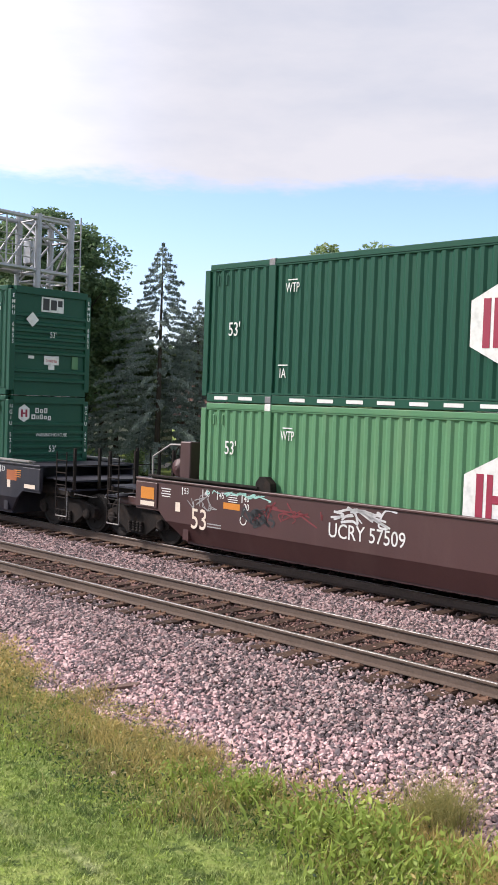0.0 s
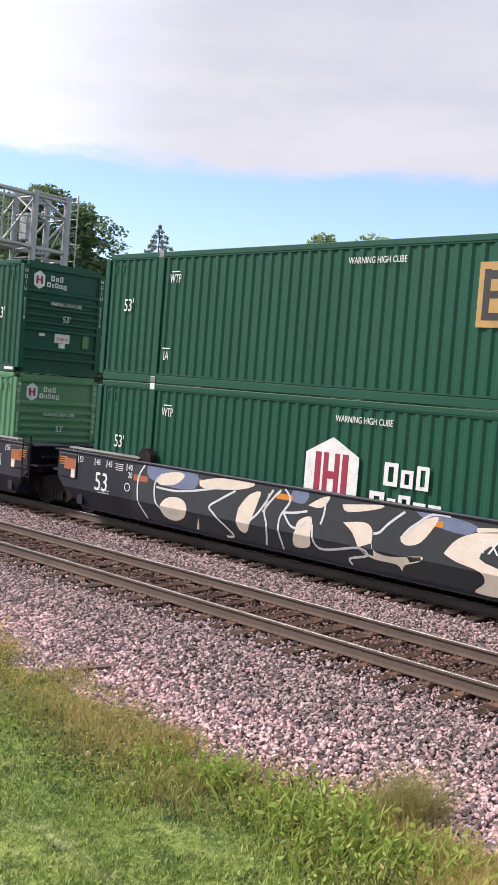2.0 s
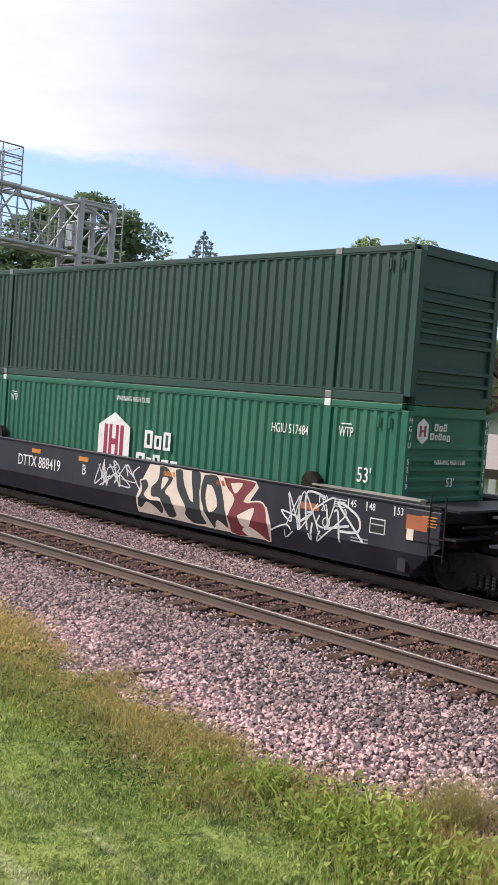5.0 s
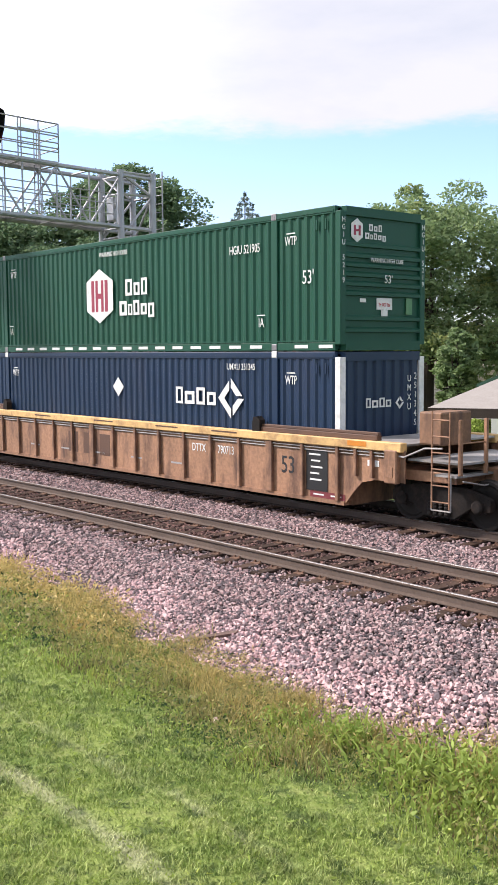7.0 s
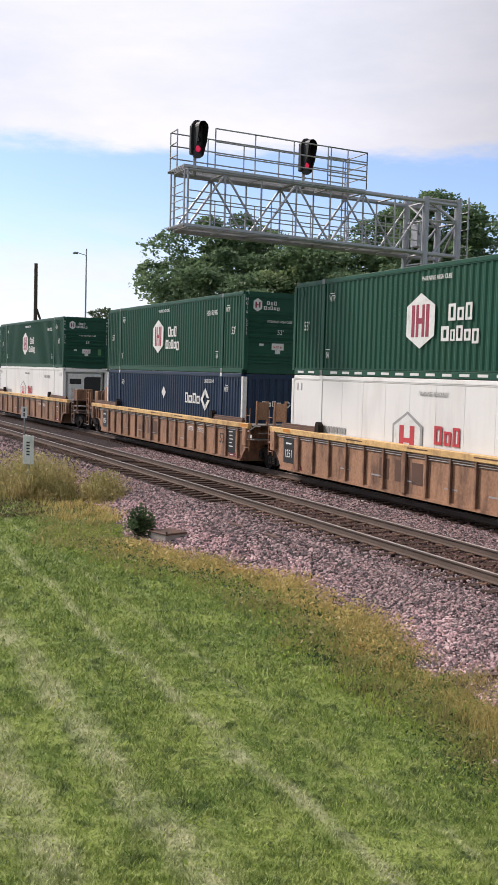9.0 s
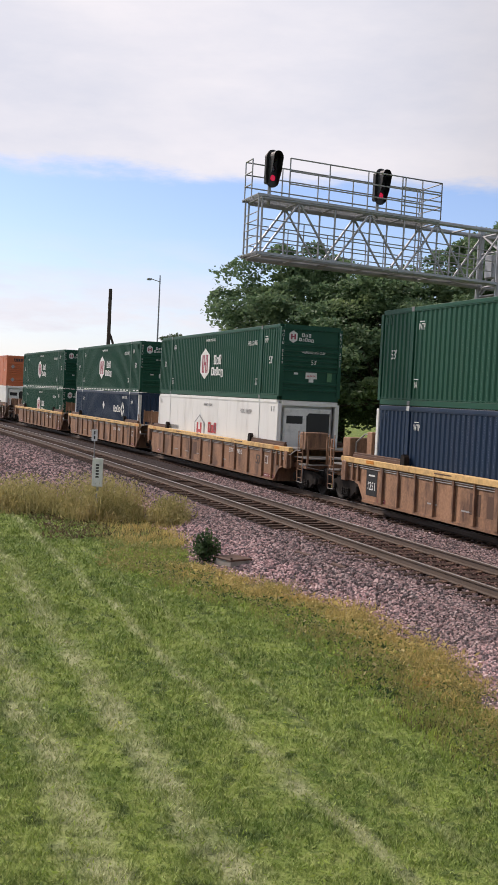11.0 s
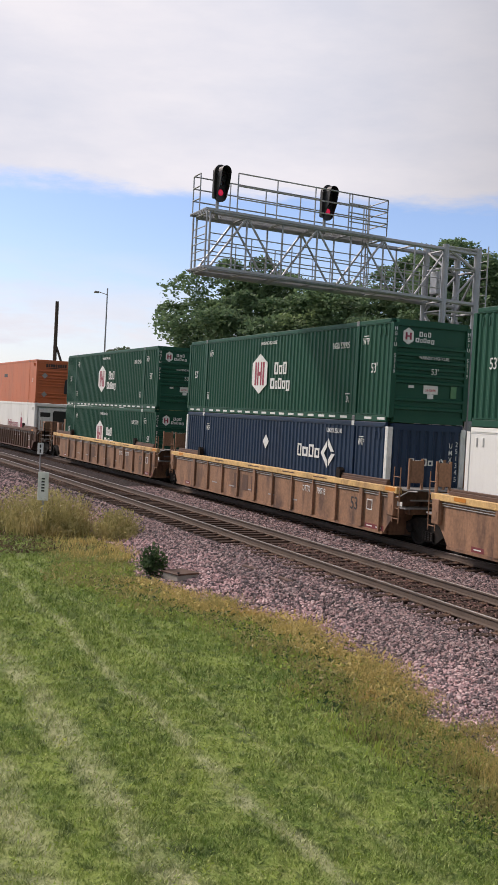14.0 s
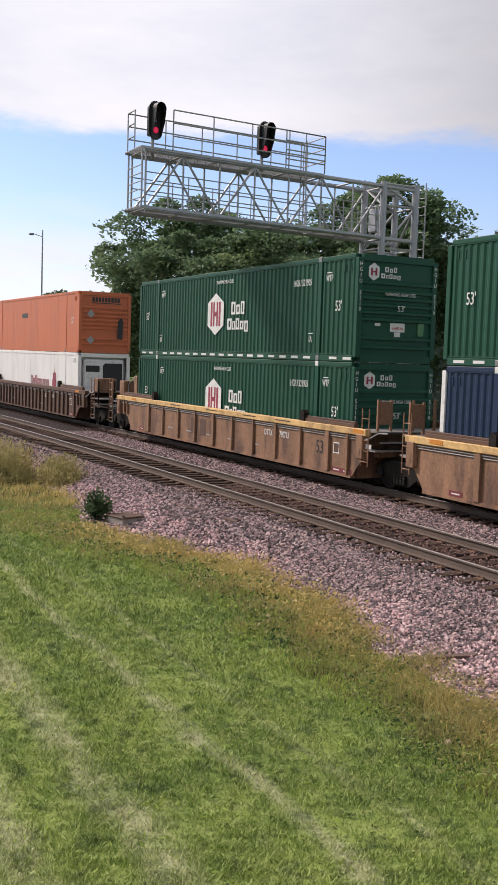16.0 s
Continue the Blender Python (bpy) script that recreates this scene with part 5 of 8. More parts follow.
        for j in range(5):
            decal(c, "paint_grey", -5.3 - 1.02 * j * 1.7, 0.62, 0.5, 0.04, -1.464)
        for x in (0.6, -15.9):
            decal(c, "paint_orange", x + (0.1 if x > 0 else 0), 1.49, 0.5, 0.1, -1.562)
        for x in (-3.4, -5.6, -8.4, -11.6):
            decal(c, "car_rust", x, 1.49, 0.9, 0.03, -1.562)
    for f in marks:
        f(c, y)


def word(text, x, z, size, key="paint_white", squeeze=0.85):
    return lambda c, y: letters(text, size, key, c, on_side(x, z, 0.004, y), squeeze)


def slant(x, z):
    """A place on the bevelled side: follows the lower half inwards."""
    return -1.5 if z >= 0.66 else -1.5 + (0.66 - z) * 0.4634


def ribbon(pts, w, lift):
    """A sprayed stroke along points (x, z) on the car's side, w wide, following the bevel."""
    s = Shape()
    dense = []
    for (x0, z0), (x1, z1) in zip(pts, pts[1:]):
        n = max(1, int(math.hypot(x1 - x0, z1 - z0) / 0.12))
        dense += [(x0 + (x1 - x0) * k / n, z0 + (z1 - z0) * k / n) for k in range(n)]
    dense.append(pts[-1])
    for k, (x, z) in enumerate(dense):
        a, b = dense[max(0, k - 1)], dense[min(len(dense) - 1, k + 1)]
        d = math.hypot(b[0] - a[0], b[1] - a[1]) or 1
        nx, nz = -(b[1] - a[1]) / d * w / 2, (b[0] - a[0]) / d * w / 2
        for q in (-1, 1):
            xx, zz = x + q * nx, min(1.49, max(0.27, z + q * nz))
            s.v.append((xx, slant(xx, zz) - lift, zz))
    s.f = [(2 * k, 2 * k + 2, 2 * k + 3, 2 * k + 1) for k in range(len(dense) - 1)]
    return s


def blob(poly, lift):
    """A filled sprayed shape, cut where the side bends."""
    s = Shape()
    bm = bmesh.new()
    vs = [bm.verts.new((x, 0, min(1.49, max(0.27, z)))) for x, z in poly]
    bm.faces.new(vs)
    bmesh.ops.bisect_plane(bm, geom=bm.verts[:] + bm.edges[:] + bm.faces[:], plane_co=(0, 0, 0.66), plane_no=(0, 0, 1))
    bmesh.ops.triangulate(bm, faces=bm.faces[:])
    bm.verts.index_update()
    s.v = [(v.co.x, slant(v.co.x, v.co.z) - lift, v.co.z) for v in bm.verts]
    s.f = [tuple(v.index for v in f.verts) for f in bm.faces]
    bm.free()
    return s


def merged(shapes):
    s = Shape()
    for q in shapes:
        s.add(q.v, q.f)
    return s


def strokes(shapes, key, c, label=""):
    for q in shapes:
        part("graffiti", q, M[key], c, label)


def curve_pts(ctrl, n=6):
    """Catmull-Rom through control points."""
    out = []
    P = [ctrl[0]] + list(ctrl) + [ctrl[-1]]
    for a, b, c2, d in zip(P, P[1:], P[2:], P[3:]):
        for k in range(n):
            t = k / n
            out.append(tuple(0.5 * (2 * q + (r - p) * t + (2 * p - 5 * q + 4 * r - s) * t * t + (3 * q - p - 3 * r + s) * t ** 3) for p, q, r, s in zip(a, b, c2, d)))
    return out + [ctrl[-1]]


def graffiti_lines(x0, x1, key, seed, n, w=0.025, zr=(0.35, 1.45), amp=0.5):
    """Thin sprayed scrawls that cannot be read."""
    def draw(c, y):
        rnd = random.Random(seed)
        sh = []
        for k in range(n):
            a = x0 + (x1 - x0) * (k + 0.5) / n
            pts = curve_pts([(a + rnd.uniform(-amp, amp), rnd.uniform(*zr)) for _ in range(rnd.randrange(3, 6))], 6)
            sh.append(ribbon(pts, w * rnd.uniform(0.7, 1.4), 0.007))
        strokes(sh, key, c, "thin sprayed scrawl")
    return draw


def smoothed(poly, n=3):
    return curve_pts(poly + [poly[0]], n)[:-1]


def pale_swashes():
    """Cream shapes and thin white lines over a dark sprayed ground, worn at the top."""
    def draw(c, y):
        ground = smoothed([(-14.35, 0.75), (-14.2, 0.33), (-11.0, 0.29), (-7.0, 0.29), (-4.6, 0.36), (-4.3, 0.9), (-4.7, 1.42), (-8.0, 1.48), (-11.0, 1.48), (-14.2, 1.46)], 4)
        part("graffiti", blob(ground, 0.003), M["spray_dark"], c, "dark sprayed ground of a graffiti piece")
        for poly in (
            [(-12.53, 0.71), (-12.62, 0.55), (-12.84, 0.42), (-13.11, 0.38), (-13.33, 0.45), (-13.41, 0.59), (-13.33, 0.76), (-13.11, 0.88), (-12.84, 0.91), (-12.62, 0.85)],
            [(-13.55, 1.17), (-13.38, 1.35), (-12.88, 1.45), (-12.66, 1.39), (-12.94, 1.18), (-13.38, 1.11)],
            [(-11.01, 0.94), (-10.75, 1.23), (-10.44, 1.34), (-10.49, 1.12), (-10.75, 0.53), (-10.96, 0.47), (-11.06, 0.64)],
            [(-9.47, 0.71), (-9.39, 0.93), (-9.09, 1.04), (-9.08, 0.76), (-9.14, 0.47), (-9.47, 0.39), (-9.57, 0.48)],
            [(-8.32, 1.05), (-7.85, 1.12), (-7.65, 1.01), (-7.62, 0.68), (-7.25, 0.6), (-6.58, 0.72), (-6.62, 0.62), (-6.94, 0.5), (-7.03, 0.38), (-7.12, 0.48), (-7.62, 0.49), (-7.9, 0.61), (-8.09, 0.89)],
            [(-6.98, 1.06), (-6.76, 1.26), (-6.32, 1.44), (-6.36, 1.27), (-6.62, 0.95), (-6.89, 0.86), (-7.03, 0.93)],
            [(-6.14, 0.85), (-5.88, 1.14), (-5.37, 1.33), (-4.67, 1.38), (-4.19, 1.23), (-4.39, 1.17), (-5.12, 1.17), (-5.46, 0.88), (-4.96, 0.73), (-4.84, 0.53), (-5.08, 0.29), (-5.58, 0.29), (-5.37, 0.48), (-5.42, 0.66), (-5.88, 0.75)],
            [(-9.19, 1.24), (-8.9, 1.41), (-8.66, 1.47), (-8.85, 1.24)],
            [(-12.18, 1.35), (-11.54, 1.48), (-10.6, 1.48), (-11.01, 1.31), (-12.07, 1.21)],
            [(-8.37, 1.37), (-7.48, 1.48), (-7.58, 1.39), (-8.23, 1.25)],
            [(-5.54, 1.37), (-4.63, 1.48), (-4.59, 1.45), (-5.46, 1.29)],
            [(-12.34, 0.31), (-12.2, 0.55), (-12.26, 0.32)],
        ):
            part("graffiti", blob(smoothed(poly), 0.0055), M["paint_cream"], c, "rounded cream sprayed shape")
        for poly in (
            [(-13.89, 1.48), (-13.05, 1.48), (-12.28, 1.48), (-12.34, 1.16), (-13.05, 1.1), (-13.81, 1.22)],
            [(-6.76, 1.47), (-6.06, 1.47), (-5.54, 1.39), (-5.75, 1.22), (-6.4, 1.29)],
            [(-9.59, 1.48), (-9.19, 1.48), (-9.29, 1.26), (-9.64, 1.29)],
        ):
            part("graffiti", blob(smoothed(poly), 0.0045), M["spray_blue"], c)
        for line in (
            [(-13.97, 1.48), (-14.17, 1.18), (-14.15, 0.69), (-13.94, 0.3)],
            [(-13.38, 1.35), (-13.6, 1.12), (-13.55, 0.73), (-13.27, 0.57), (-12.83, 0.55)],
            [(-13.55, 1.05), (-12.94, 1.04), (-12.28, 1.13), (-11.54, 1.29)],
            [(-11.12, 1.27), (-11.59, 1.02), (-11.85, 0.85), (-11.69, 0.71), (-11.22, 0.36), (-11.43, 0.29)],
            [(-10.09, 1.42), (-10.44, 0.94), (-10.75, 0.68)],
            [(-10.19, 1.34), (-10.29, 0.96), (-10.21, 0.68), (-10.31, 0.3)],
            [(-9.79, 1.48), (-9.64, 1.26), (-9.89, 0.87), (-9.85, 0.29)],
            [(-9.89, 1.44), (-10.14, 1.2), (-10.34, 0.95)],
            [(-9.79, 1.02), (-9.59, 0.8), (-9.39, 0.79), (-9.19, 0.94)],
            [(-9.79, 1.02), (-9.49, 1.06), (-9.19, 1.13)],
            [(-8.76, 1.43), (-8.78, 1.15), (-8.85, 0.93)],
            [(-9.05, 0.9), (-8.9, 0.47), (-7.95, 0.64), (-7.76, 0.53), (-8.18, 0.4), (-8.15, 0.29)],
            [(-6.98, 1.43), (-7.3, 1.18), (-7.48, 1), (-7.62, 0.95)],
            [(-6.06, 1.48), (-6.49, 1.43), (-7.03, 0.96)],
        ):
            part("graffiti", ribbon(curve_pts(line, 6), 0.045, 0.0085), M["spray_white"], c, "thin white sprayed line")
    return draw


def cream_piece():
    """Dark and maroon interlocking forms with pale edges on a cream ground."""
    def draw(c, y):
        part("graffiti", blob([(-7.11, 1.48), (-5.83, 1.48), (-4.61, 1.48), (-3.6, 1.48), (-3.5, 1.36), (-3.74, 1.05), (-3.23, 0.99), (-3.09, 0.66), (-3.19, 0.29), (-4.25, 0.29), (-5.54, 0.29), (-6.57, 0.3), (-7.65, 0.3), (-7.64, 0.51), (-7.34, 1.14)], 0.003), M["paint_cream"], c, "large sprayed graffiti piece on a cream ground")
        dark = (
            [(-7.45, 1.06), (-7.22, 1.12), (-7.11, 0.95), (-7.26, 0.76), (-7.03, 0.67), (-6.69, 0.69), (-6.61, 0.51), (-6.73, 0.36), (-6.92, 0.49), (-7.19, 0.58), (-7.45, 0.41), (-7.59, 0.49), (-7.38, 0.84)],
            [(-6.76, 1.48), (-6.5, 1.48), (-6.24, 1.23), (-6.5, 0.91), (-6.31, 0.81), (-6.16, 0.42), (-6.5, 0.33), (-6.69, 0.72), (-6.99, 0.73), (-7.03, 0.96), (-6.8, 1.15)],
            [(-6.2, 1.46), (-5.94, 1.47), (-5.84, 1.16), (-5.54, 0.8), (-5.65, 1.48), (-5.32, 1.48), (-5.3, 0.99), (-5.24, 0.56), (-5.17, 0.35), (-5.65, 0.31), (-5.87, 0.49), (-5.79, 0.66), (-6.09, 1)],
            [(-5.21, 1.45), (-4.81, 1.48), (-4.61, 1.22), (-4.46, 0.75), (-4.42, 0.35), (-4.76, 0.5), (-4.92, 0.29), (-5.1, 0.52), (-5.21, 0.75), (-5.32, 1.05)],
        )
        for k, poly in enumerate(dark + (
            [(-4.61, 1.47), (-3.7, 1.48), (-3.6, 1.37), (-3.91, 1.02), (-3.43, 1.08), (-3.23, 0.88), (-3.21, 0.29), (-3.5, 0.39), (-3.77, 0.5), (-4.01, 0.4), (-3.84, 0.29), (-4.39, 0.29), (-4.39, 0.69), (-4.22, 1.03), (-4.46, 1.24)],
        )):
            form = smoothed(poly)
            part("graffiti", blob(form, 0.005), M["spray_dark" if k < len(dark) else "spray_maroon"], c)
            part("graffiti", ribbon(form + [form[0]], 0.035, 0.0085), M["paint_cream"], c)
        for poly in (
            [(-6.63, 1.23), (-6.41, 1.21), (-6.65, 0.94)],
            [(-5.09, 1.24), (-4.9, 1.2), (-4.73, 0.83), (-4.97, 0.65), (-5.12, 0.93)],
            [(-4.08, 0.71), (-3.6, 0.93), (-3.76, 0.54), (-4.01, 0.5)],
            [(-4.35, 1.35), (-3.98, 1.39), (-4.19, 1.15)],
        ):
            part("graffiti", blob(smoothed(poly), 0.007), M["paint_cream"], c)
    return draw


def big_outline(x0, x1):
    """One long looping white outline with upright strokes inside it."""
    def draw(c, y):
        rnd = random.Random(77)
        n = 9
        topl = [(x0 + (x1 - x0) * k / n, 1.30 + 0.13 * math.sin(k * 2.1)) for k in range(n + 1)]
        low = [(x1 - (x1 - x0) * k / n, 0.42 + 0.08 * math.sin(k * 1.7)) for k in range(n + 1)]
        ring = curve_pts(topl + [(x1 + 0.35, 0.9)] + low + [(x0 - 0.3, 0.8), topl[0]], 5)
        part("graffiti", ribbon(ring, 0.03, 0.007), M["spray_white"], c, "long looping white outline")
        for k in range(n):
            a = x0 + (x1 - x0) * (k + 0.6) / n
            if a > -5.0:
                continue
            pts = curve_pts([(a, 1.25), (a + rnd.uniform(-0.25, 0.05), 0.9), (a + rnd.uniform(0.0, 0.3), 0.55), (a + rnd.uniform(0.2, 0.5), 1.0)], 6)
            part("graffiti", ribbon(pts, 0.028, 0.007), M["spray_white"], c)
    return draw


def face_doodle(x, z, s):
    def draw(c, y):
        sh = []
        for dx in (-0.32, 0.32):
            sh.append(ribbon(curve_pts([(x + (dx + 0.2 * math.cos(a)) * s, z + 0.1 * math.sin(a) * s) for a in [k * math.pi / 4 for k in range(9)]], 3), 0.02, 0.007))
            sh.append(ribbon(curve_pts([(x + (dx + 0.07 * math.cos(a)) * s, z + 0.07 * math.sin(a) * s) for a in [k * math.pi / 4 for k in range(9)]], 3), 0.02, 0.007))
        sh.append(ribbon([(x, z), (x - 0.08 * s, z - 0.2 * s), (x + 0.06 * s, z - 0.22 * s)], 0.02, 0.007))
        sh.append(ribbon(curve_pts([(x - 0.2 * s, z - 0.45 * s), (x, z - 0.5 * s), (x + 0.2 * s, z - 0.45 * s)], 5), 0.02, 0.007))
        strokes(sh, "spray_white", c, "white line doodle")
    return draw


CARS = [
    # kind, label, arc length, front, rear, gap behind, marks, lower box, upper box
    ("brown", "dark brown well car with white lettering and scrawled graffiti", -57.63, "coupled", "coupled", 7.5,
     [word("53", -15.88, 0.78, 0.62, "paint_cream"), word("UCRY 57509", -11.4, 0.98, 0.39), word("B", -8.5, 0.98, 0.40), graffiti_lines(-12.3, -10.9, "spray_white", 3, 9, 0.035, (1.16, 1.47), 0.35), graffiti_lines(-16.1, -15.5, "paint_grey", 4, 6, 0.018, (1.0, 1.32), 0.22), graffiti_lines(-14.2, -12.6, "spray_maroon", 6, 9, 0.03, (0.95, 1.4), 0.3), graffiti_lines(-15.6, -13.9, "spray_teal", 8, 9, 0.03, (1.36, 1.47), 0.2), graffiti_lines(-14.4, -13.9, "spray_dark", 18, 8, 0.05, (0.8, 1.2), 0.3)],
     ("green_light", "light green corrugated container in the well", "hub high_feet"), ("green", "dark green corrugated container with a hexagonal badge", "hub dash")),
    ("dark", "black well car with broad pale graffiti swashes", -81.11, "coupled", "shared", 3.17,
     [word("888419", -4.0, 1.08, 0.34), word("53", -15.5, 0.9, 0.6), pale_swashes(), word("TX", -5.3, 1.08, 0.34), graffiti_lines(-2.9, -0.4, "spray_white", 5, 5, 0.025, (1.05, 1.4), 0.3)],
     ("green", "dark green corrugated container with badge in the well", "hub"), ("green", "dark green corrugated container with a tan logo plate", "emp")),
    ("dark", "black well car with thin white line graffiti", -100.5, "shared", "shared", 3.23,
     [word("53", -15.5, 0.9, 0.6), word("C", -8.35, 1.0, 0.3), big_outline(-8.2, -3.2), face_doodle(-4.1, 1.15, 1.05), graffiti_lines(-3.2, -2.4, "paint_rust", 41, 6, 0.03, (0.75, 1.15), 0.3), graffiti_lines(-15.0, -13.6, "paint_grey", 42, 8, 0.03, (0.9, 1.4), 0.3), graffiti_lines(-11.0, -9.4, "spray_white", 9, 5, 0.04, (0.6, 1.2), 0.3), graffiti_lines(-1.6, -0.7, "spray_white", 12, 4, 0.03, (1.0, 1.35), 0.3),
      lambda c, y: part("graffiti", merged([blob(rect(-13.1, -11.2, 0.9, 1.3), 0.004)]), M["spray_blue"], c, "painted-out patch")],
     ("green_light", "light green corrugated container in the well", "hub"), ("green", "dark green corrugated container with a hexagonal badge", "hub dash")),
    ("dark", "black well car with a large cream and maroon graffiti piece", -119.95, "shared", "coupled", 7.5,
     [word("53", -15.75, 0.82, 0.62, "paint_cream"), word("DTTX 888419", -11.85, 1.02, 0.41), word("B", -9.75, 1.05, 0.36), cream_piece(), graffiti_lines(-9.1, -7.7, "spray_white", 31, 12, 0.028, (0.75, 1.45), 0.3), graffiti_lines(-2.9, -0.9, "spray_white", 32, 12, 0.035, (0.5, 1.45), 0.35)],
     ("green_aqua", "faded green corrugated container with badge in the well", "hub"), ("green_dull", "dull dark green corrugated container", "plain")),
    ("yellow", "weathered yellow ribbed well car", -143.59, "coupled", "shared", 3.85, [], ("navy", "navy blue corrugated container with white corner posts", "umax"), ("green", "dark green corrugated container with a hexagonal badge", "hub dash")),
    ("yellow", "weathered yellow ribbed well car", -163.27, "shared", "shared", 3.45, [], ("white", "white refrigerated container with red lettering", "smooth reefer hub"), ("green", "dark green corrugated container with a hexagonal badge", "hub dash")),
    ("yellow", "weathered yellow ribbed well car", -183.0, "shared", "coupled", 7.6, [], ("navy", "navy blue corrugated container with white corner posts", "umax"), ("green", "dark green corrugated container with a hexagonal badge", "hub")),
    ("tan", "dirty brown ribbed well car with yellow top chord", -206.9, "coupled", "shared", 3.55, [], ("white", "white refrigerated container with red lettering", "smooth reefer hub"), ("green", "dark green corrugated container with a hexagonal badge", "hub")),
    ("tan", "dirty brown ribbed well car with yellow top chord", -226.59, "shared", "shared", 3.65, [], ("navy", "navy blue corrugated container with white corner posts", "umax"), ("green", "dark green corrugated container with a hexagonal badge", "hub dash")),
    ("tan", "dirty brown ribbed well car with yellow top chord", -246.4, "shared", "coupled", 7.5, [], ("green", "dark green corrugated container with badge in the well", "hub"), ("green", "dark green corrugated container with a hexagonal badge", "hub dash")),
    ("rust", "rusty brown ribbed well car", -270.0, "coupled", "coupled", 7.5, [], ("white", "white refrigerated container with maroon lettering", "smooth reefer england"), ("orange", "orange container with a dark nameboard and soot stains", "smooth orange")),
    ("rust", "rusty brown ribbed well car", -293.7, "coupled", "coupled", 7.5, [], ("white", "white refrigerated container with maroon lettering", "smooth reefer england"), ("grey", "grey container with a dark logo plate", "smooth greybox")),
    ("rust", "rusty brown ribbed well car", -317.3, "coupled", "coupled", 7.5, [], ("green_dull", "dull green container in the well", "plain"), ("red", "red container with faded white lettering", "smooth redbox")),
]


def build_train():
    for kind, label, s, front, rear, gap, marks, low, high in CARS:
        well_car(kind, label, s, front, rear, gap, marks)
        container(low[0], low[1], s, 0.39, low[2])
        container(high[0], high[1], s, 3.298, high[2])


def motions():
    for ob, s, z in MOVERS:
        walk(ob, [(float(t), on_track(s + train_s(t), FAR_TRACK, z)) for t in range(0, 17)])
    step = 1.0 / 15
    for w, k in WHEELS:
        rows = []
        for j in range(0, 241):
            t = j * step
            rows.append((t, pose(k, 0, 0.46) @ Matrix.Rotation(train_s(t) / 0.46, 4, "Y")))
        walk(w, rows)


# ---- signal bridge ----
def signal_bridge():
    """A galvanised cantilever over both tracks with two signal heads; its origin is the foot of its tower."""
    b = thing("signal_bridge", "galvanised steel cantilever signal bridge with two black signal heads", "signal bridge", at=pose(-32.26, 19.33, -0.6, 0, 0, 3.7))
    z0 = 0.6
    zb, zt = 7.62 + z0, 9.42 + z0            # bottom and top chords
    yl = -9.60                               # free end
    hw = 0.6
    top = 9.62 + z0
    g = M["galv"]
    for x in (-hw, hw):
        for y in (-0.68, 0.68):
            part("column", Shape().tube((x, y, 0), (x, y, top), 0.12, 10), g, b, smooth=False)
            part("footing", Shape().box(x - 0.3, x + 0.3, y - 0.3, y + 0.3, -0.3, 0.15, 0.03), M["concrete"], b)
    # tower bracing
    z = 0.4
    flip = False
    while z < top - 0.5:
        z1 = min(z + 1.5, top - 0.1)
        for x in (-hw, hw):
            part("strut", Shape().tube((x, -0.68, z), (x, 0.68, z), 0.045), g, b)
            part("brace", Shape().tube((x, -0.68 if flip else 0.68, z), (x, 0.68 if flip else -0.68, z1), 0.045), g, b)
        for y in (-0.68, 0.68):
            part("strut", Shape().tube((-hw, y, z), (hw, y, z), 0.045), g, b)
            part("brace", Shape().tube((-hw if flip else hw, y, z), (hw if flip else -hw, y, z1), 0.045), g, b)
        z, flip = z1, not flip
    for x in (-hw, hw):
        part("strut", Shape().tube((x, -0.68, top - 0.08), (x, 0.68, top - 0.08), 0.05), g, b)
    # ladder up the tower, with its rails
    lad = Shape()
    for x in (0.30, 0.72):
        lad.tube((x, 1.05, 0.2), (x, 1.05, top + 0.1), 0.028)
    z = 0.5
    while z < top:
        lad.tube((0.30, 1.05, z), (0.72, 1.05, z), 0.016)
        z += 0.3
    part("ladder", lad, g, b, "tower ladder")
    # arm chords
    for x in (-hw, hw):
        for z in (zb, zt):
            part("chord", Shape().tube((x, 0.68, z), (x, yl, z), 0.075, 8), g, b)
    # web members
    n = 7
    p = (-0.68 - yl) / n
    for x in (-hw, hw):
        for k in range(n + 1):
            y = yl + k * p
            part("web_upright", Shape().tube((x, y, zb), (x, y, zt), 0.032), g, b)
        for k in range(n):
            y = yl + k * p
            a, c = (zb, zt) if (k % 2 == 0) else (zt, zb)
            part("web_diagonal", Shape().tube((x, y, a), (x, y + p, c), 0.038), g, b)
    for z in (zb, zt):
        for k in range(n + 1):
            y = yl + k * p
            part("cross_tie", Shape().tube((-hw, y, z), (hw, y, z), 0.035), g, b)
    # walkways of open grating
    for z, ya, yb in ((zb + 0.07, yl - 0.2, -0.9), (zt + 0.08, yl - 0.2, -3.2)):
        s = Shape()
        for x in (-hw - 0.12, hw + 0.1):
            s.box(x - 0.02, x + 0.02, ya, yb, z - 0.06, z + 0.02)
        k = 0
        y = ya
        while y < yb:
            s.box(-hw - 0.1, hw + 0.08, y, y + 0.03, z - 0.015, z + 0.015)
            y += 0.07
        part("walkway", s, g, b, "steel grating walkway")
    # handrails of the upper deck
    zr = zt + 0.1

    def rails(x, ya, yb, heights, gap=1.25, base=zr, r=0.022):
        k = max(1, round(abs(yb - ya) / gap))
        for j in range(k + 1):
            y = ya + (yb - ya) * j / k
            part("rail_post", Shape().tube((x, y, base), (x, y, base + heights[-1]), r), g, b)
        for h in heights:
            part("handrail", Shape().tube((x, ya, base + h), (x, yb, base + h), r), g, b)
    H3 = (0.42, 0.82, 1.22)
    rails(hw + 0.12, -8.75, -3.2, H3)
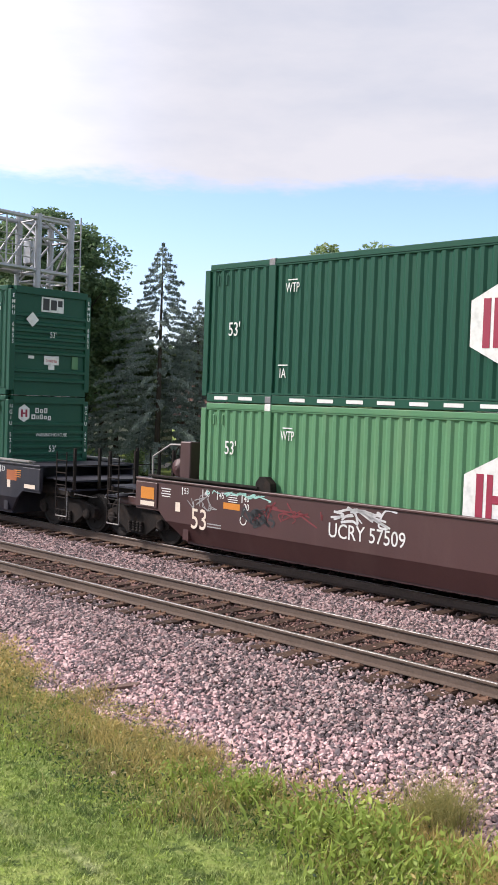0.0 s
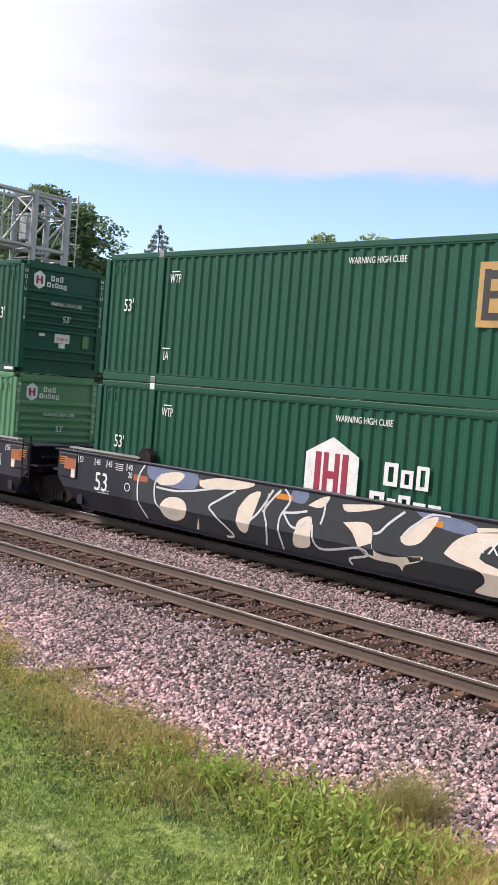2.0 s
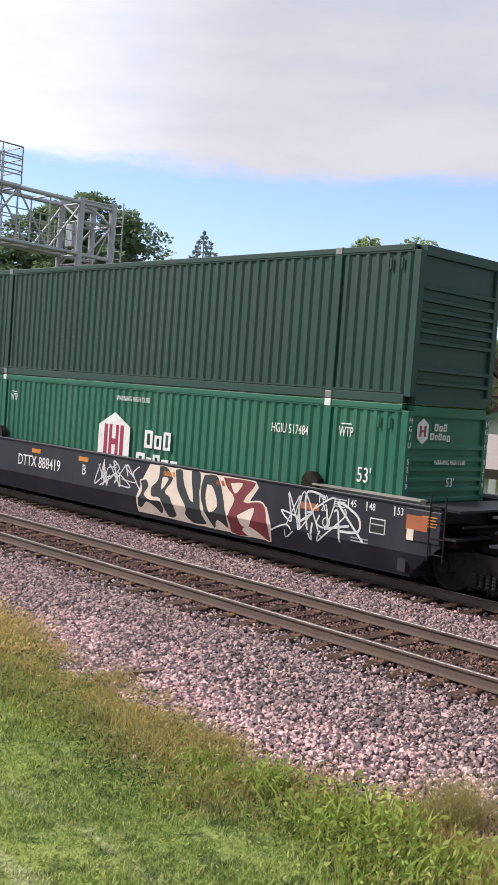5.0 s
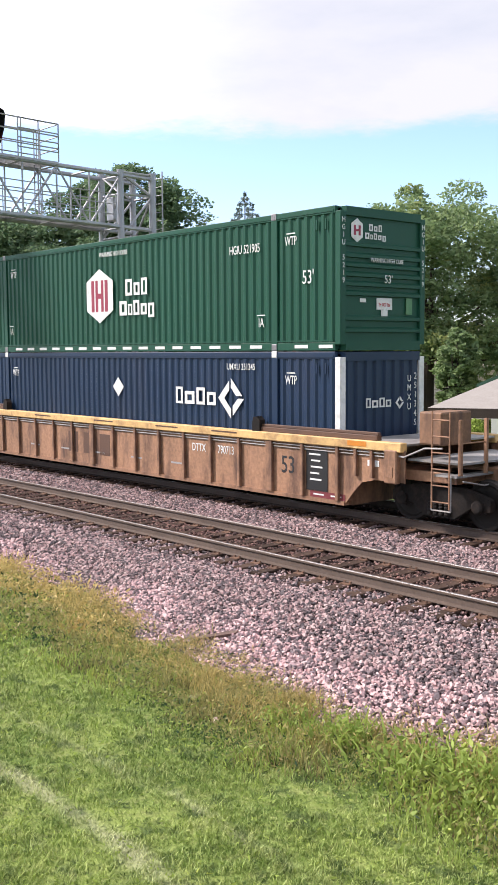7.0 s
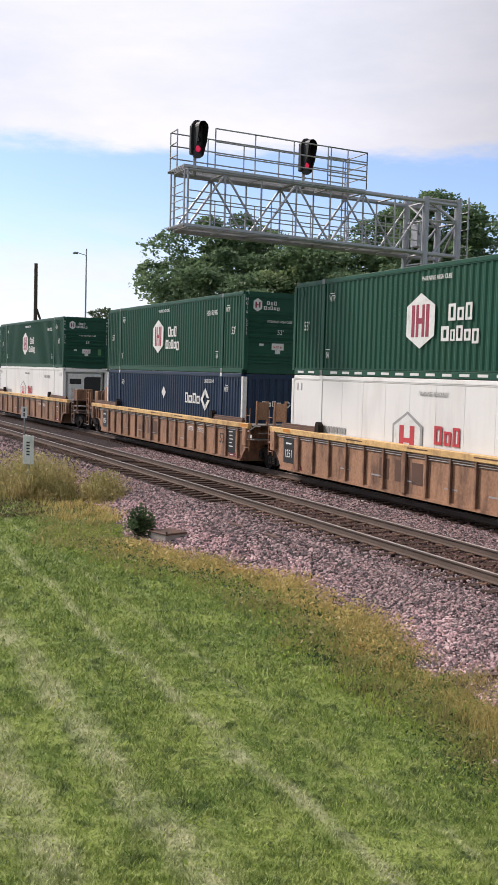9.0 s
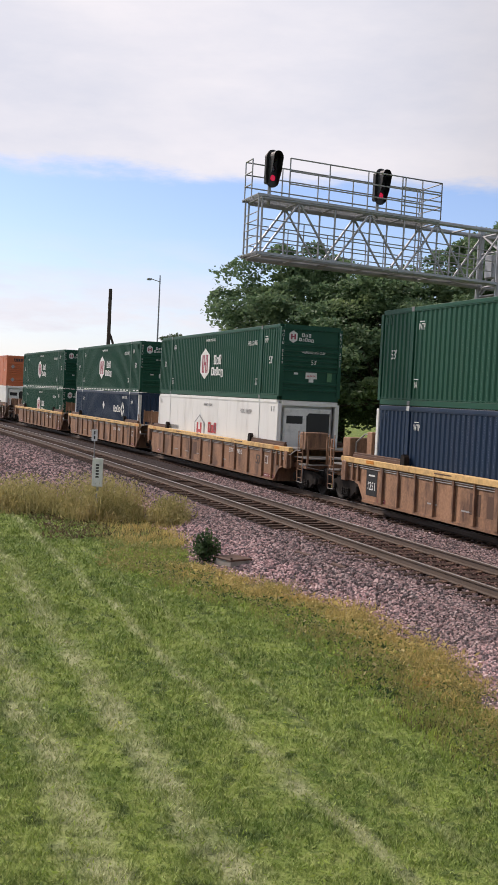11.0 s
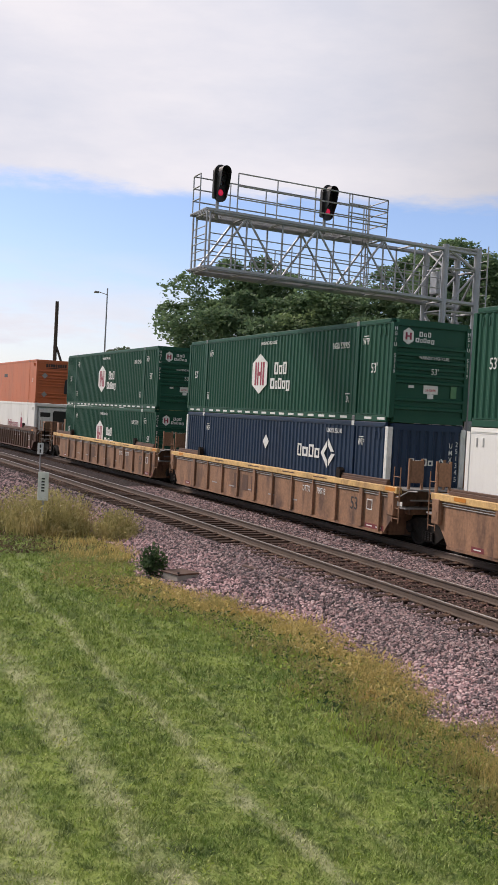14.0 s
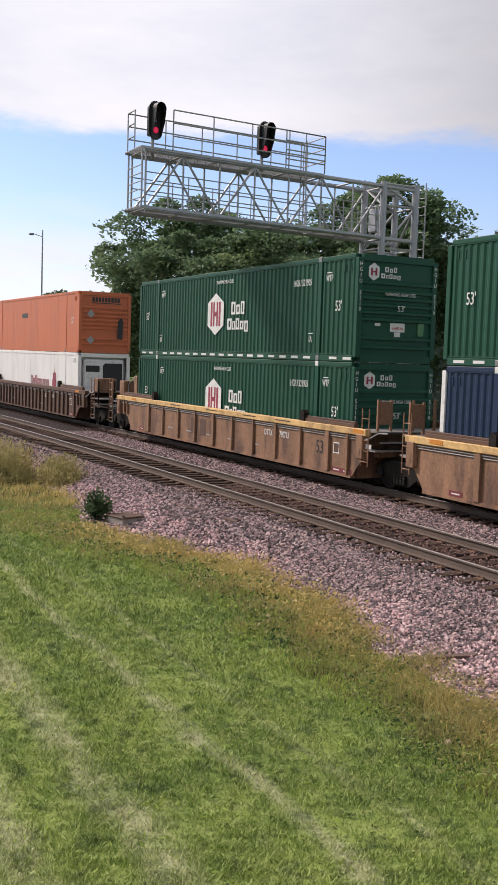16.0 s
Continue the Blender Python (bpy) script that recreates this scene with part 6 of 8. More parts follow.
    rails(-hw - 0.12, yl - 0.12, -3.2, H3)
    rails(hw + 0.12, -4.7, -3.2, (0.3, 0.6, 0.9, 1.22), 0.75)
    for y in (yl - 0.12, -3.2):
        xe = hw + 0.12 if y > -5 else -hw + 0.5
        for h in H3:
            part("handrail", Shape().tube((-hw - 0.12, y, zr + h), (xe, y, zr + h), 0.022), g, b)
        part("rail_post", Shape().tube((xe, y, zr), (xe, y, zr + 1.22), 0.022), g, b)
    # rails along the lower deck
    for x in (-hw - 0.05, hw + 0.05):
        rails(x, yl, -0.9, (0.35, 0.7, 1.05), 1.35, zb + 0.08, 0.018)
    for h in (0.25, 0.5, 0.75, 1.0, 1.25):
        part("cage_bar", Shape().tube((-hw, yl - 0.12, zb + 0.1 + h), (hw, yl - 0.12, zb + 0.1 + h), 0.018), g, b)
    for x in (-hw, hw):
        part("cage_post", Shape().tube((x, yl - 0.12, zb), (x, yl - 0.12, zt), 0.03), g, b)
    lad = Shape()
    for x in (-0.2, 0.2):
        lad.tube((x, -3.6, zb), (x, -3.6, zt + 1.2), 0.022)
    z = zb + 0.2
    while z < zt + 0.1:
        lad.tube((-0.2, -3.6, z), (0.2, -3.6, z), 0.014)
        z += 0.28
    part("ladder", lad, g, b, "short ladder between decks")
    part("junction_box", Shape().box(-0.2, 0.25, -0.75, -0.35, zb + 0.3, zb + 1.1, 0.02), g, b)
    # the arm is set with a slight upward camber towards its free end
    for o in b.children:
        for v in o.data.vertices:
            v.co.z += 0.024 * max(0.0, -v.co.y - 0.7) if v.co.z > 4 else 0.0
    # heads: a tall rounded target board, one deep tunnel hood over the lamps, a housing behind
    board = [(0.27 * math.cos(a), 0.33 + 0.27 * math.sin(a)) for a in [k * math.pi / 8 for k in range(9)]] + [(0.27 * math.cos(a), -0.33 + 0.27 * math.sin(a)) for a in [math.pi + k * math.pi / 8 for k in range(9)]]
    for y, up in ((-9.12, 1.25), (-5.2, 1.14)):
        zc = zt + up
        h = part("signal_head", Shape().prism(board, "x", -0.04, 0.0), M["signal"], b, "black oval signal head with hooded lamps", at=pose(0.15, y, zc, 0, 0, 14))
        part("housing", Shape().box(-0.27, -0.04, -0.17, 0.17, -0.48, 0.46, 0.04), M["signal"], h)
        part("mast_pipe", Shape().tube((-0.15, 0, -up + 0.1), (-0.15, 0, -0.45), 0.055, 8), g, h, "short galvanised mast")
        # the hood is a half tunnel, open below, cut back towards its foot
        s = Shape()
        prof = [(0.19 * math.cos(a), 0.34 + 0.19 * math.sin(a)) for a in [k * math.pi / 8 for k in range(9)]]
        prof = [(0.19, -0.50), (0.19, -0.1)] + prof + [(-0.19, -0.1), (-0.19, -0.50)]
        deep = [0.05, 0.22] + [0.30] * 9 + [0.22, 0.05]
        for (py, pz), d in zip(prof, deep):
            s.v += [(0.0, py, pz), (d, py, pz), (0.0, py * 0.93, pz - 0.01), (d, py * 0.93, pz - 0.01)]
        for k in range(len(prof) - 1):
            i, j = 4 * k, 4 * k + 4
            s.f += [(i, j, j + 1, i + 1), (i + 2, i + 3, j + 3, j + 2), (i + 1, j + 1, j + 3, i + 3)]
        part("hood", s, M["signal"], h, "deep black sun hood")
        for dz, key in ((0.30, "lens_dark"), (0.0, "lens_dark"), (-0.30, "lamp_red")):
            part("lens", Shape().lathe([(0.10, 0.0), (0.10, 0.012), (0.07, 0.03), (0.0, 0.035)], "x", 14, (0.004, 0, dz)), M[key], h, "glowing red signal lens" if key == "lamp_red" else "unlit signal lens")
signal_bridge()
# ---- planting ----
def leaf_material(name, dark, light, warm, patch=0.35):
    """Leaves: two greens by the leaf, with patches that turn towards a warmer tone."""
    m = bpy.data.materials.new(name)
    m.use_nodes = True
    nt = m.node_tree
    N, L = nt.nodes.new, nt.links.new
    p = nt.nodes["Principled BSDF"]
    p.inputs["Roughness"].default_value = 0.55
    p.inputs["Specular IOR Level"].default_value = 0.3
    g = N("ShaderNodeNewGeometry")
    a = N("ShaderNodeMix")
    a.data_type = "RGBA"
    L(g.outputs["Random Per Island"], a.inputs["Factor"])
    a.inputs["A"].default_value, a.inputs["B"].default_value = (*dark, 1), (*light, 1)
    tc = N("ShaderNodeTexCoord")
    n = N("ShaderNodeTexNoise")
    n.inputs["Scale"].default_value, n.inputs["Detail"].default_value = patch, 4
    L(tc.outputs["Object"], n.inputs["Vector"])
    r = N("ShaderNodeMapRange")
    r.interpolation_type = "SMOOTHSTEP"
    L(n.outputs["Fac"], r.inputs[0])
    r.inputs[1].default_value, r.inputs[2].default_value, r.inputs[4].default_value = 0.52, 0.76, 0.8
    b = N("ShaderNodeMix")
    b.data_type = "RGBA"
    L(r.outputs[0], b.inputs["Factor"])
    L(a.outputs["Result"], b.inputs["A"])
    b.inputs["B"].default_value = (*warm, 1)
    L(b.outputs["Result"], p.inputs["Base Color"])
    t = N("ShaderNodeBsdfTranslucent")
    L(b.outputs["Result"], t.inputs["Color"])
    mix = N("ShaderNodeMixShader")
    mix.inputs[0].default_value = 0.45
    L(p.outputs[0], mix.inputs[1])
    L(t.outputs[0], mix.inputs[2])
    L(mix.outputs[0], nt.nodes["Material Output"].inputs["Surface"])
    return m


# maple, oak and spruce colours are paled and blued to include distance haze
M["leaf_maple"] = leaf_material("maple_leaves", (0.150, 0.235, 0.110), (0.310, 0.405, 0.185), (0.560, 0.530, 0.170))
M["leaf_oak"] = leaf_material("oak_leaves", (0.090, 0.162, 0.090), (0.190, 0.275, 0.135), (0.255, 0.320, 0.125))
M["leaf_dark"] = leaf_material("dark_leaves", (0.060, 0.095, 0.056), (0.115, 0.160, 0.085), (0.130, 0.170, 0.080))
M["leaf_spruce"] = leaf_material("spruce_needles", (0.170, 0.225, 0.210), (0.290, 0.350, 0.320), (0.270, 0.330, 0.280), 1.0)
M["leaf_weed"] = leaf_material("broad_weed_leaves", (0.210, 0.300, 0.060), (0.370, 0.470, 0.110), (0.480, 0.520, 0.120), 2.0)
M["leaf_bush"] = leaf_material("dark_bush_leaves", (0.035, 0.075, 0.032), (0.080, 0.130, 0.050), (0.100, 0.140, 0.050), 2.0)
M["straw"] = leaf_material("dry_tan_grass", (0.420, 0.340, 0.130), (0.640, 0.510, 0.200), (0.560, 0.360, 0.120), 1.1)
M["straw_green"] = leaf_material("half_dry_grass", (0.240, 0.240, 0.085), (0.410, 0.370, 0.150), (0.420, 0.330, 0.140), 1.1)
M["brush"] = leaf_material("tall_dry_weeds", (0.270, 0.250, 0.095), (0.470, 0.410, 0.190), (0.420, 0.320, 0.150), 0.8)


M["dead"] = leaf_material("dead_brown_stalks", (0.070, 0.050, 0.030), (0.180, 0.130, 0.075), (0.240, 0.180, 0.095), 1.2)


def lawn_blade_material():
    m = bpy.data.materials.new("lawn_blades")
    m.use_nodes = True
    nt = m.node_tree
    p = nt.nodes["Principled BSDF"]
    p.inputs["Roughness"].default_value, p.inputs["Specular IOR Level"].default_value = 0.6, 0.2
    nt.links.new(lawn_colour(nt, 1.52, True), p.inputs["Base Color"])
    return m


M["blade"] = lawn_blade_material()


def scatter_quads(rng, centres, size, jitter=0.35, upright=0.0, aspect=0.7, flat=1.0):
    """Small randomly turned leaf faces at the given places."""
    n = len(centres)
    d = rng.normal(size=(n, 3))
    d[:, 2] *= (1 - upright) * flat
    d /= np.linalg.norm(d, axis=1)[:, None]
    e = rng.normal(size=(n, 3))
    e[:, 2] *= flat
    e -= (e * d).sum(1)[:, None] * d
    e /= np.linalg.norm(e, axis=1)[:, None]
    s = (size * (1 + jitter * rng.uniform(-1, 1, n)))[:, None]
    a, b = d * s, e * s * aspect
    V = np.stack([centres - a, centres - b * 0.8, centres + a, centres + b * 0.8], 1).reshape(-1, 3)
    return V, np.arange(4 * n).reshape(-1, 4)


def broadleaf(name, label, x, y, height, width, key, leaves, seed, base=-0.65, low=0.16, leaf=0.17):
    """A broad tree: tapered trunk, limbs, and a crown of leaf sprays round many boughs, with gaps."""
    rng = np.random.default_rng(seed)
    t = thing(name, label, "tree", at=pose(x, y, base))
    wood = Shape()
    tr = height * 0.022 + 0.08
    fork = height * 0.34
    lean = rng.uniform(-0.3, 0.3, 2)
    wood.tube((0, 0, -0.2), (lean[0] * 0.4, lean[1] * 0.4, fork * 0.5), tr * 1.25, 9, tr)
    wood.tube((lean[0] * 0.4, lean[1] * 0.4, fork * 0.5), (lean[0], lean[1], fork), tr, 9, tr * 0.8)
    wood.tube((lean[0], lean[1], fork), (lean[0] * 1.5, lean[1] * 1.5, height * 0.75), tr * 0.7, 7, tr * 0.2)
    part("trunk", wood, M["bark"], t)
    cz, rz, rx = height * (1 + low) / 2, height * (1 - low) / 2, width / 2
    boughs = []
    while len(boughs) < 190:
        u = rng.normal(size=3)
        u /= np.linalg.norm(u)
        if u[2] < -0.75:
            continue
        k = rng.uniform(0.30, 0.96) ** 0.6
        flare = 1.0 - 0.04 * max(0, u[2])
        boughs.append((np.array([u[0] * rx * k * flare, u[1] * rx * k * flare, cz + u[2] * rz * k]), rng.uniform(0.05, 0.125) * width))
    limbs = Shape()
    for c, r in boughs[:16]:
        limbs.tube((lean[0], lean[1], fork * rng.uniform(0.75, 1.2)), tuple(c), tr * 0.34, 5, 0.02)
    part("branch_work", limbs, M["bark"], t)
    per = leaves // len(boughs)
    pts = []
    for c, r in boughs:
        u = rng.normal(size=(per, 3))
        u[:, 2] = np.where(rng.uniform(0, 1, per) < 0.55, np.abs(u[:, 2]), u[:, 2])
        u /= np.linalg.norm(u, axis=1)[:, None]
        k = rng.uniform(0.15, 1.0, per) ** 0.35
        k *= 1 + 0.16 * np.sin(u[:, 0] * 7 + c[0]) * np.sin(u[:, 1] * 6 + c[1] * 2) + 0.1 * np.sin(u[:, 2] * 9 + c[2])
        q = c + u * (r * k)[:, None] * np.array([1, 1, 0.7])
        pts.append(q)
    pts = np.concatenate(pts)
    # twigs that stick out of the outline
    pts = np.concatenate([pts, pts[rng.integers(0, len(pts), len(pts) // 30)] + np.clip(rng.normal(size=(len(pts) // 30, 3)), -1.3, 1.3) * 0.10 + np.array([0, 0, 0.06])])
    V, F = scatter_quads(rng, pts, np.full(len(pts), leaf), 0.45, flat=0.5)
    part("crown", raw_mesh("crown", V, F, M[key]), None, t)
    return t


def spruce(label, x, y, height, width, seed, base=-0.65):
    rng = np.random.default_rng(seed)
    t = thing("spruce_tree", label, "tree", at=pose(x, y, base))
    part("trunk", Shape().tube((0, 0, -0.2), (0, 0, height * 0.97), 0.2, 8, 0.02), M["bark"], t)
    pts = []
    z = 0.6
    while z < height:
        f = 1 - z / height
        reach = width / 2 * (f ** 0.88) * rng.uniform(0.8, 1.15) + 0.05
        nb = int(5 + 7 * f)
        a0 = rng.uniform(0, 6.28)
        for k in range(nb):
            a = a0 + 6.283 * k / nb + rng.uniform(-0.2, 0.2)
            r = reach * rng.uniform(0.75, 1.15)
            n = max(14, int(r * 85))
            s = rng.uniform(0.12, 1, n) ** 0.55
            droop = 0.22 * r * s ** 2 - 0.10 * r * s
            side = rng.normal(size=n) * 0.13 * (0.4 + r * 0.28) * (1.1 - s)
            pts.append(np.stack([np.cos(a) * r * s - np.sin(a) * side, np.sin(a) * r * s + np.cos(a) * side, z - droop + rng.normal(size=n) * 0.05], -1))
        z += 0.26 + 0.24 * f
    tip = np.stack([rng.normal(size=30) * 0.05, rng.normal(size=30) * 0.05, np.linspace(height - 0.7, height, 30)], -1)
    pts = np.concatenate(pts + [tip])
    V, F = scatter_quads(rng, pts, np.full(len(pts), 0.085), aspect=0.4)
    part("crown", raw_mesh("crown", V, F, M["leaf_spruce"]), None, t)


def polar(az, r):
    return -math.sin(radians(az)) * r, math.cos(radians(az)) * r


def build_trees():
    spec = [
        ("maple_tree", "large maple with dense green crown tinged yellow", 42.6, 60, 12.9, 14.4, "leaf_maple", 30000, 1),
        ("oak_tree", "tall oak with dense dark green crown", 59.1, 60, 14.5, 11.8, "leaf_oak", 34000, 2),
        ("oak_tree", "broad oak with dense green crown", 69.8, 64, 13.2, 13.6, "leaf_oak", 32000, 3),
        ("maple_tree", "broad green maple behind the signal bridge", 65.2, 58, 11.3, 12.2, "leaf_oak", 24000, 4),
        ("oak_tree", "tall oak with loose green crown beside a house", 28.9, 52, 17.5, 9.6, "leaf_oak", 26000, 5),
        ("ash_tree", "dark green tree among the houses", 55.6, 72, 10.5, 7.5, "leaf_dark", 12000, 6),
        ("ash_tree", "dark green tree among the houses", 48.7, 78, 11.0, 8.0, "leaf_dark", 14000, 7),
        ("ash_tree", "dark green tree behind the tracks", 61.5, 70, 9.5, 10.0, "leaf_dark", 12000, 8),
        ("ash_tree", "dark green tree behind the tracks", 67.5, 74, 10.0, 11.0, "leaf_dark", 12000, 9),
        ("ash_tree", "dark green tree behind the tracks", 73.5, 72, 8.5, 8.0, "leaf_dark", 9000, 10),
        ("arborvitae", "slender bright green young tree", 40.9, 50, 5.0, 2.3, "leaf_maple", 7000, 11),
        ("distant_tree", "far dark tree beyond the curve", 77.2, 150, 13.0, 8.0, "leaf_dark", 7000, 12),
        ("maple_tree", "green tree behind the garage", 36.6, 84, 9.5, 8.0, "leaf_oak", 10000, 13),
        ("ash_tree", "dark green tree behind the tracks", 52.6, 82, 8.5, 9.0, "leaf_dark", 10000, 14),
        ("ash_tree", "dark green tree behind the tracks", 45.6, 86, 9.0, 10.0, "leaf_dark", 10000, 15),
        ("maple_tree", "green maple in a back garden", 33.4, 92, 11.0, 8.0, "leaf_oak", 10000, 16),
    ]
    for name, label, az, r, h, w, key, n, seed in spec:
        x, y = polar(az, r)
        broadleaf(name, label, x, y, h, w, key, int(n * (2.6 if n > 20000 else 1.2)), seed, low=0.05 if "arbor" in name else 0.06 if r < 80 else 0.02, leaf=0.125 if r < 70 else 0.22)
    for az, r, h, w, seed in ((52.6, 56, 12.35, 10.6, 31), (50.5, 58, 9.6, 8.6, 32), (54.9, 66, 9.5, 6.6, 33), (48.9, 68, 8.0, 6.0, 34)):
        x, y = polar(az, r)
        spruce("blue-green spruce with drooping boughs", x, y, h, w, seed)


def blade_mesh(name, rng, x, y, z, h, w, lean, key):
    """Tapered, bent grass blades: three triangles each."""
    n = len(x)
    a = rng.uniform(0, 6.283, n)
    ca, sa = np.cos(a), np.sin(a)
    la = rng.uniform(0, 6.283, n)
    l = rng.uniform(0.2, 1.0, n) * lean * h
    dx, dy = np.cos(la) * l, np.sin(la) * l
    hw = w / 2
    P = np.empty((n, 5, 3))
    P[:, 0] = np.stack([x - ca * hw, y - sa * hw, z], -1)
    P[:, 1] = np.stack([x + ca * hw, y + sa * hw, z], -1)
    P[:, 2] = np.stack([x - ca * hw * 0.8 + dx * 0.3, y - sa * hw * 0.8 + dy * 0.3, z + h * 0.55], -1)
    P[:, 3] = np.stack([x + ca * hw * 0.8 + dx * 0.3, y + sa * hw * 0.8 + dy * 0.3, z + h * 0.55], -1)
    P[:, 4] = np.stack([x + dx, y + dy, z + h], -1)
    o = (np.arange(n) * 5)[:, None]
    F = np.concatenate([o + [0, 1, 3], o + [0, 3, 2], o + [2, 3, 4]], 1).reshape(-1, 3)
    return raw_mesh(name, P.reshape(-1, 3), F, M[key])


def build_lawn():
    rng = np.random.default_rng(5)
    n = 480000
    az = np.radians(rng.uniform(31, 91, n))
    r = 6.0 * (46 / 6.0) ** (rng.uniform(0, 1, n) ** 1.0)
    x, y = -np.sin(az) * r, np.cos(az) * r
    lat = y - bend(x)
    keep = (lat < lawn_edge(x) + rng.normal(size=n) * 0.18) & ((x > -33) | (lat < 4.0))
    x, y, r = x[keep], y[keep], r[keep]
    k = np.clip(r / 9, 1, 3.2)
    # taller tufts between thin, trodden places
    tuft = np.sin(x * 9.1 + 2.3 * np.sin(y * 5.2)) * np.sin(y * 8.3 + 2.1 * np.sin(x * 4.7)) + 0.7 * np.sin(x * 21 + y * 13) * np.sin(y * 23 - x * 9) + 0.5 * np.sin(x * 2.1 + y) * np.sin(y * 2.6 - x * 0.8)
    keep = tuft > rng.uniform(-2.2, 0.1, len(x))
    x, y, k, tuft = x[keep], y[keep], k[keep], tuft[keep]
    h = rng.uniform(0.022, 0.052, len(x)) * np.sqrt(k) * (1.0 + 0.42 * np.clip(tuft, -1, 1.4))
    me = blade_mesh("lawn_grass", rng, x, y, ground_z(x, y) - 0.004, h, rng.uniform(0.006, 0.011, len(x)) * k, 1.25, "blade")
    tagged(new("lawn_grass", me), "short mown green grass blades", "grass", kind="stuff")


def build_border():
    """Uncut dry grass and weeds between lawn and ballast."""
    rng = np.random.default_rng(8)

    def band(name, n, x0, x1, off0, off1, h0, h1, w, key, label, clump=0.0, lean=0.7):
        x = rng.uniform(x0, x1, n)
        if clump:
            c = rng.uniform(x0, x1, max(3, int((x1 - x0) * clump)))
            x = c[rng.integers(0, len(c), n)] + rng.normal(size=n) * 0.22
        off = rng.uniform(off0, off1, n) + 0.10 * np.sin(x * 1.7) + rng.normal(size=n) * 0.14
        y = lawn_edge(x) + off + bend(x)
        patch = np.array([noise.noise(Vector((a * 1.3, b * 1.3, 1.0))) + 0.6 * noise.noise(Vector((a * 4, b * 4, 2.0))) for a, b in zip(x, y)])
        keep = patch > rng.uniform(-0.5, 0.35, n)
        x, y, patch = x[keep], y[keep], patch[keep]
        h = rng.uniform(h0, h1, len(x)) * (0.75 + 0.8 * np.clip(patch + 0.25, 0, 1))
        tagged(new(name, blade_mesh(name, rng, x, y, ground_z(x, y) - 0.01, h, np.full(len(x), w), lean, key)), label, "grass", kind="stuff")

    band("dry_grass", 15000, -22.5, -12.5, -0.9, 0.12, 0.04, 0.15, 0.018, "straw", "dry yellow and tan uncut grass at the ballast edge")
    band("dry_grass", 9000, -13.0, -3.0, -0.75, 0.12, 0.06, 0.18, 0.010, "straw", "tan dry grass mixed into the weeds")
    band("rough_grass", 22000, -14.5, -3.0, -1.4, 0.05, 0.05, 0.15, 0.010, "straw_green", "half-dry rough grass along the ballast")
    band("rough_grass", 14000, -28.0, -13.0, -1.9, -0.5, 0.05, 0.13, 0.011, "straw_green", "half-dry rough grass along the ballast")
    band("green_weeds", 3500, -13.5, -3.5, -1.7, -0.25, 0.06, 0.16, 0.016, "leaf_weed", "fresh green weeds at the lawn edge", 1.2)
    band("dry_grass", 2600, -21.5, -11.5, -0.7, 0.15, 0.10, 0.24, 0.016, "straw", "taller golden dry grass in loose clumps", 1.1, 0.9)
    band("dry_grass", 6500, -5.4, -2.2, -0.75, 0.15, 0.10, 0.26, 0.009, "straw", "tall brown withered grass beside the ballast", 2.2, 0.8)
    band("dry_grass", 3000, -12.0, -5.5, -0.45, 0.12, 0.08, 0.22, 0.010, "brush", "brown withered grass in loose clumps", 0.9, 0.9)
    band("dry_grass", 9000, -12.5, -2.4, -0.5, 0.1, 0.07, 0.20, 0.009, "straw", "brown and golden withered grass along the ballast", 1.6, 0.9)
    band("dead_stalks", 7000, -13.5, -2.4, -1.6, 0.05, 0.03, 0.10, 0.010, "dead", "dead brown stalks in the rough strip", 0.0, 1.2)
    band("dry_grass", 3000, -31.5, -25.5, -1.6, 0.1, 0.06, 0.24, 0.024, "straw", "tan dry grass beside a concrete pad")

    def litter(n, x0, x1, off0, off1, top, size, key, label):
        """Low broad leaves and broken stems that fill the rough strip."""
        x = rng.uniform(x0, x1, n)
        y = lawn_edge(x) + rng.uniform(off0, off1, n) + 0.10 * np.sin(x * 1.7) + rng.normal(size=n) * 0.12 + bend(x)
        patch = np.array([noise.noise(Vector((a * 1.6, b * 1.6, 4.0))) for a, b in zip(x, y)])
        keep = patch > rng.uniform(-0.6, 0.25, n)
        x, y = x[keep], y[keep]
        z = ground_z(x, y) + rng.uniform(0.01, 1.0, len(x)) ** 1.5 * top
        V, F = scatter_quads(rng, np.stack([x, y, z], -1), size * rng.uniform(0.6, 1.5, len(x)), aspect=0.42)
        tagged(new("ground_weeds", raw_mesh("ground_weeds", V, F, M[key])), label, "weed", kind="stuff")

    litter(8000, -14.0, -2.5, -1.7, -0.1, 0.14, 0.022, "leaf_weed", "low broad-leaved green weeds in the rough strip")
    litter(9000, -14.0, -2.5, -0.8, 0.1, 0.18, 0.022, "straw", "withered yellow stems in the rough strip")
    litter(26000, -26.0, -4.0, -7.5, -1.2, 0.05, 0.022, "leaf_weed", "clover and plantain leaves in the lawn")
    litter(22000, -14.0, -2.5, -1.3, 0.1, 0.16, 0.022, "straw_green", "withered stems and leaves in the rough strip")
    litter(9000, -25.0, -12.5, -2.0, -0.2, 0.10, 0.036, "leaf_weed", "low broad-leaved green weeds in the rough strip")
    litter(8500, -22.5, -12.5, -0.8, 0.1, 0.18, 0.038, "straw", "withered yellow stems in the rough strip")
    # both leaf_bush layers are added dark leaves that imitate shadowed gaps in the grass
    litter(9000, -14.0, -2.5, -1.5, 0.1, 0.12, 0.022, "leaf_bush", "dark low leaves added as shade gaps in the rough strip")
    litter(6000, -34.5, -27.0, -3.6, -0.2, 0.08, 0.05, "dead", "dead brown stalks lying round the brush")
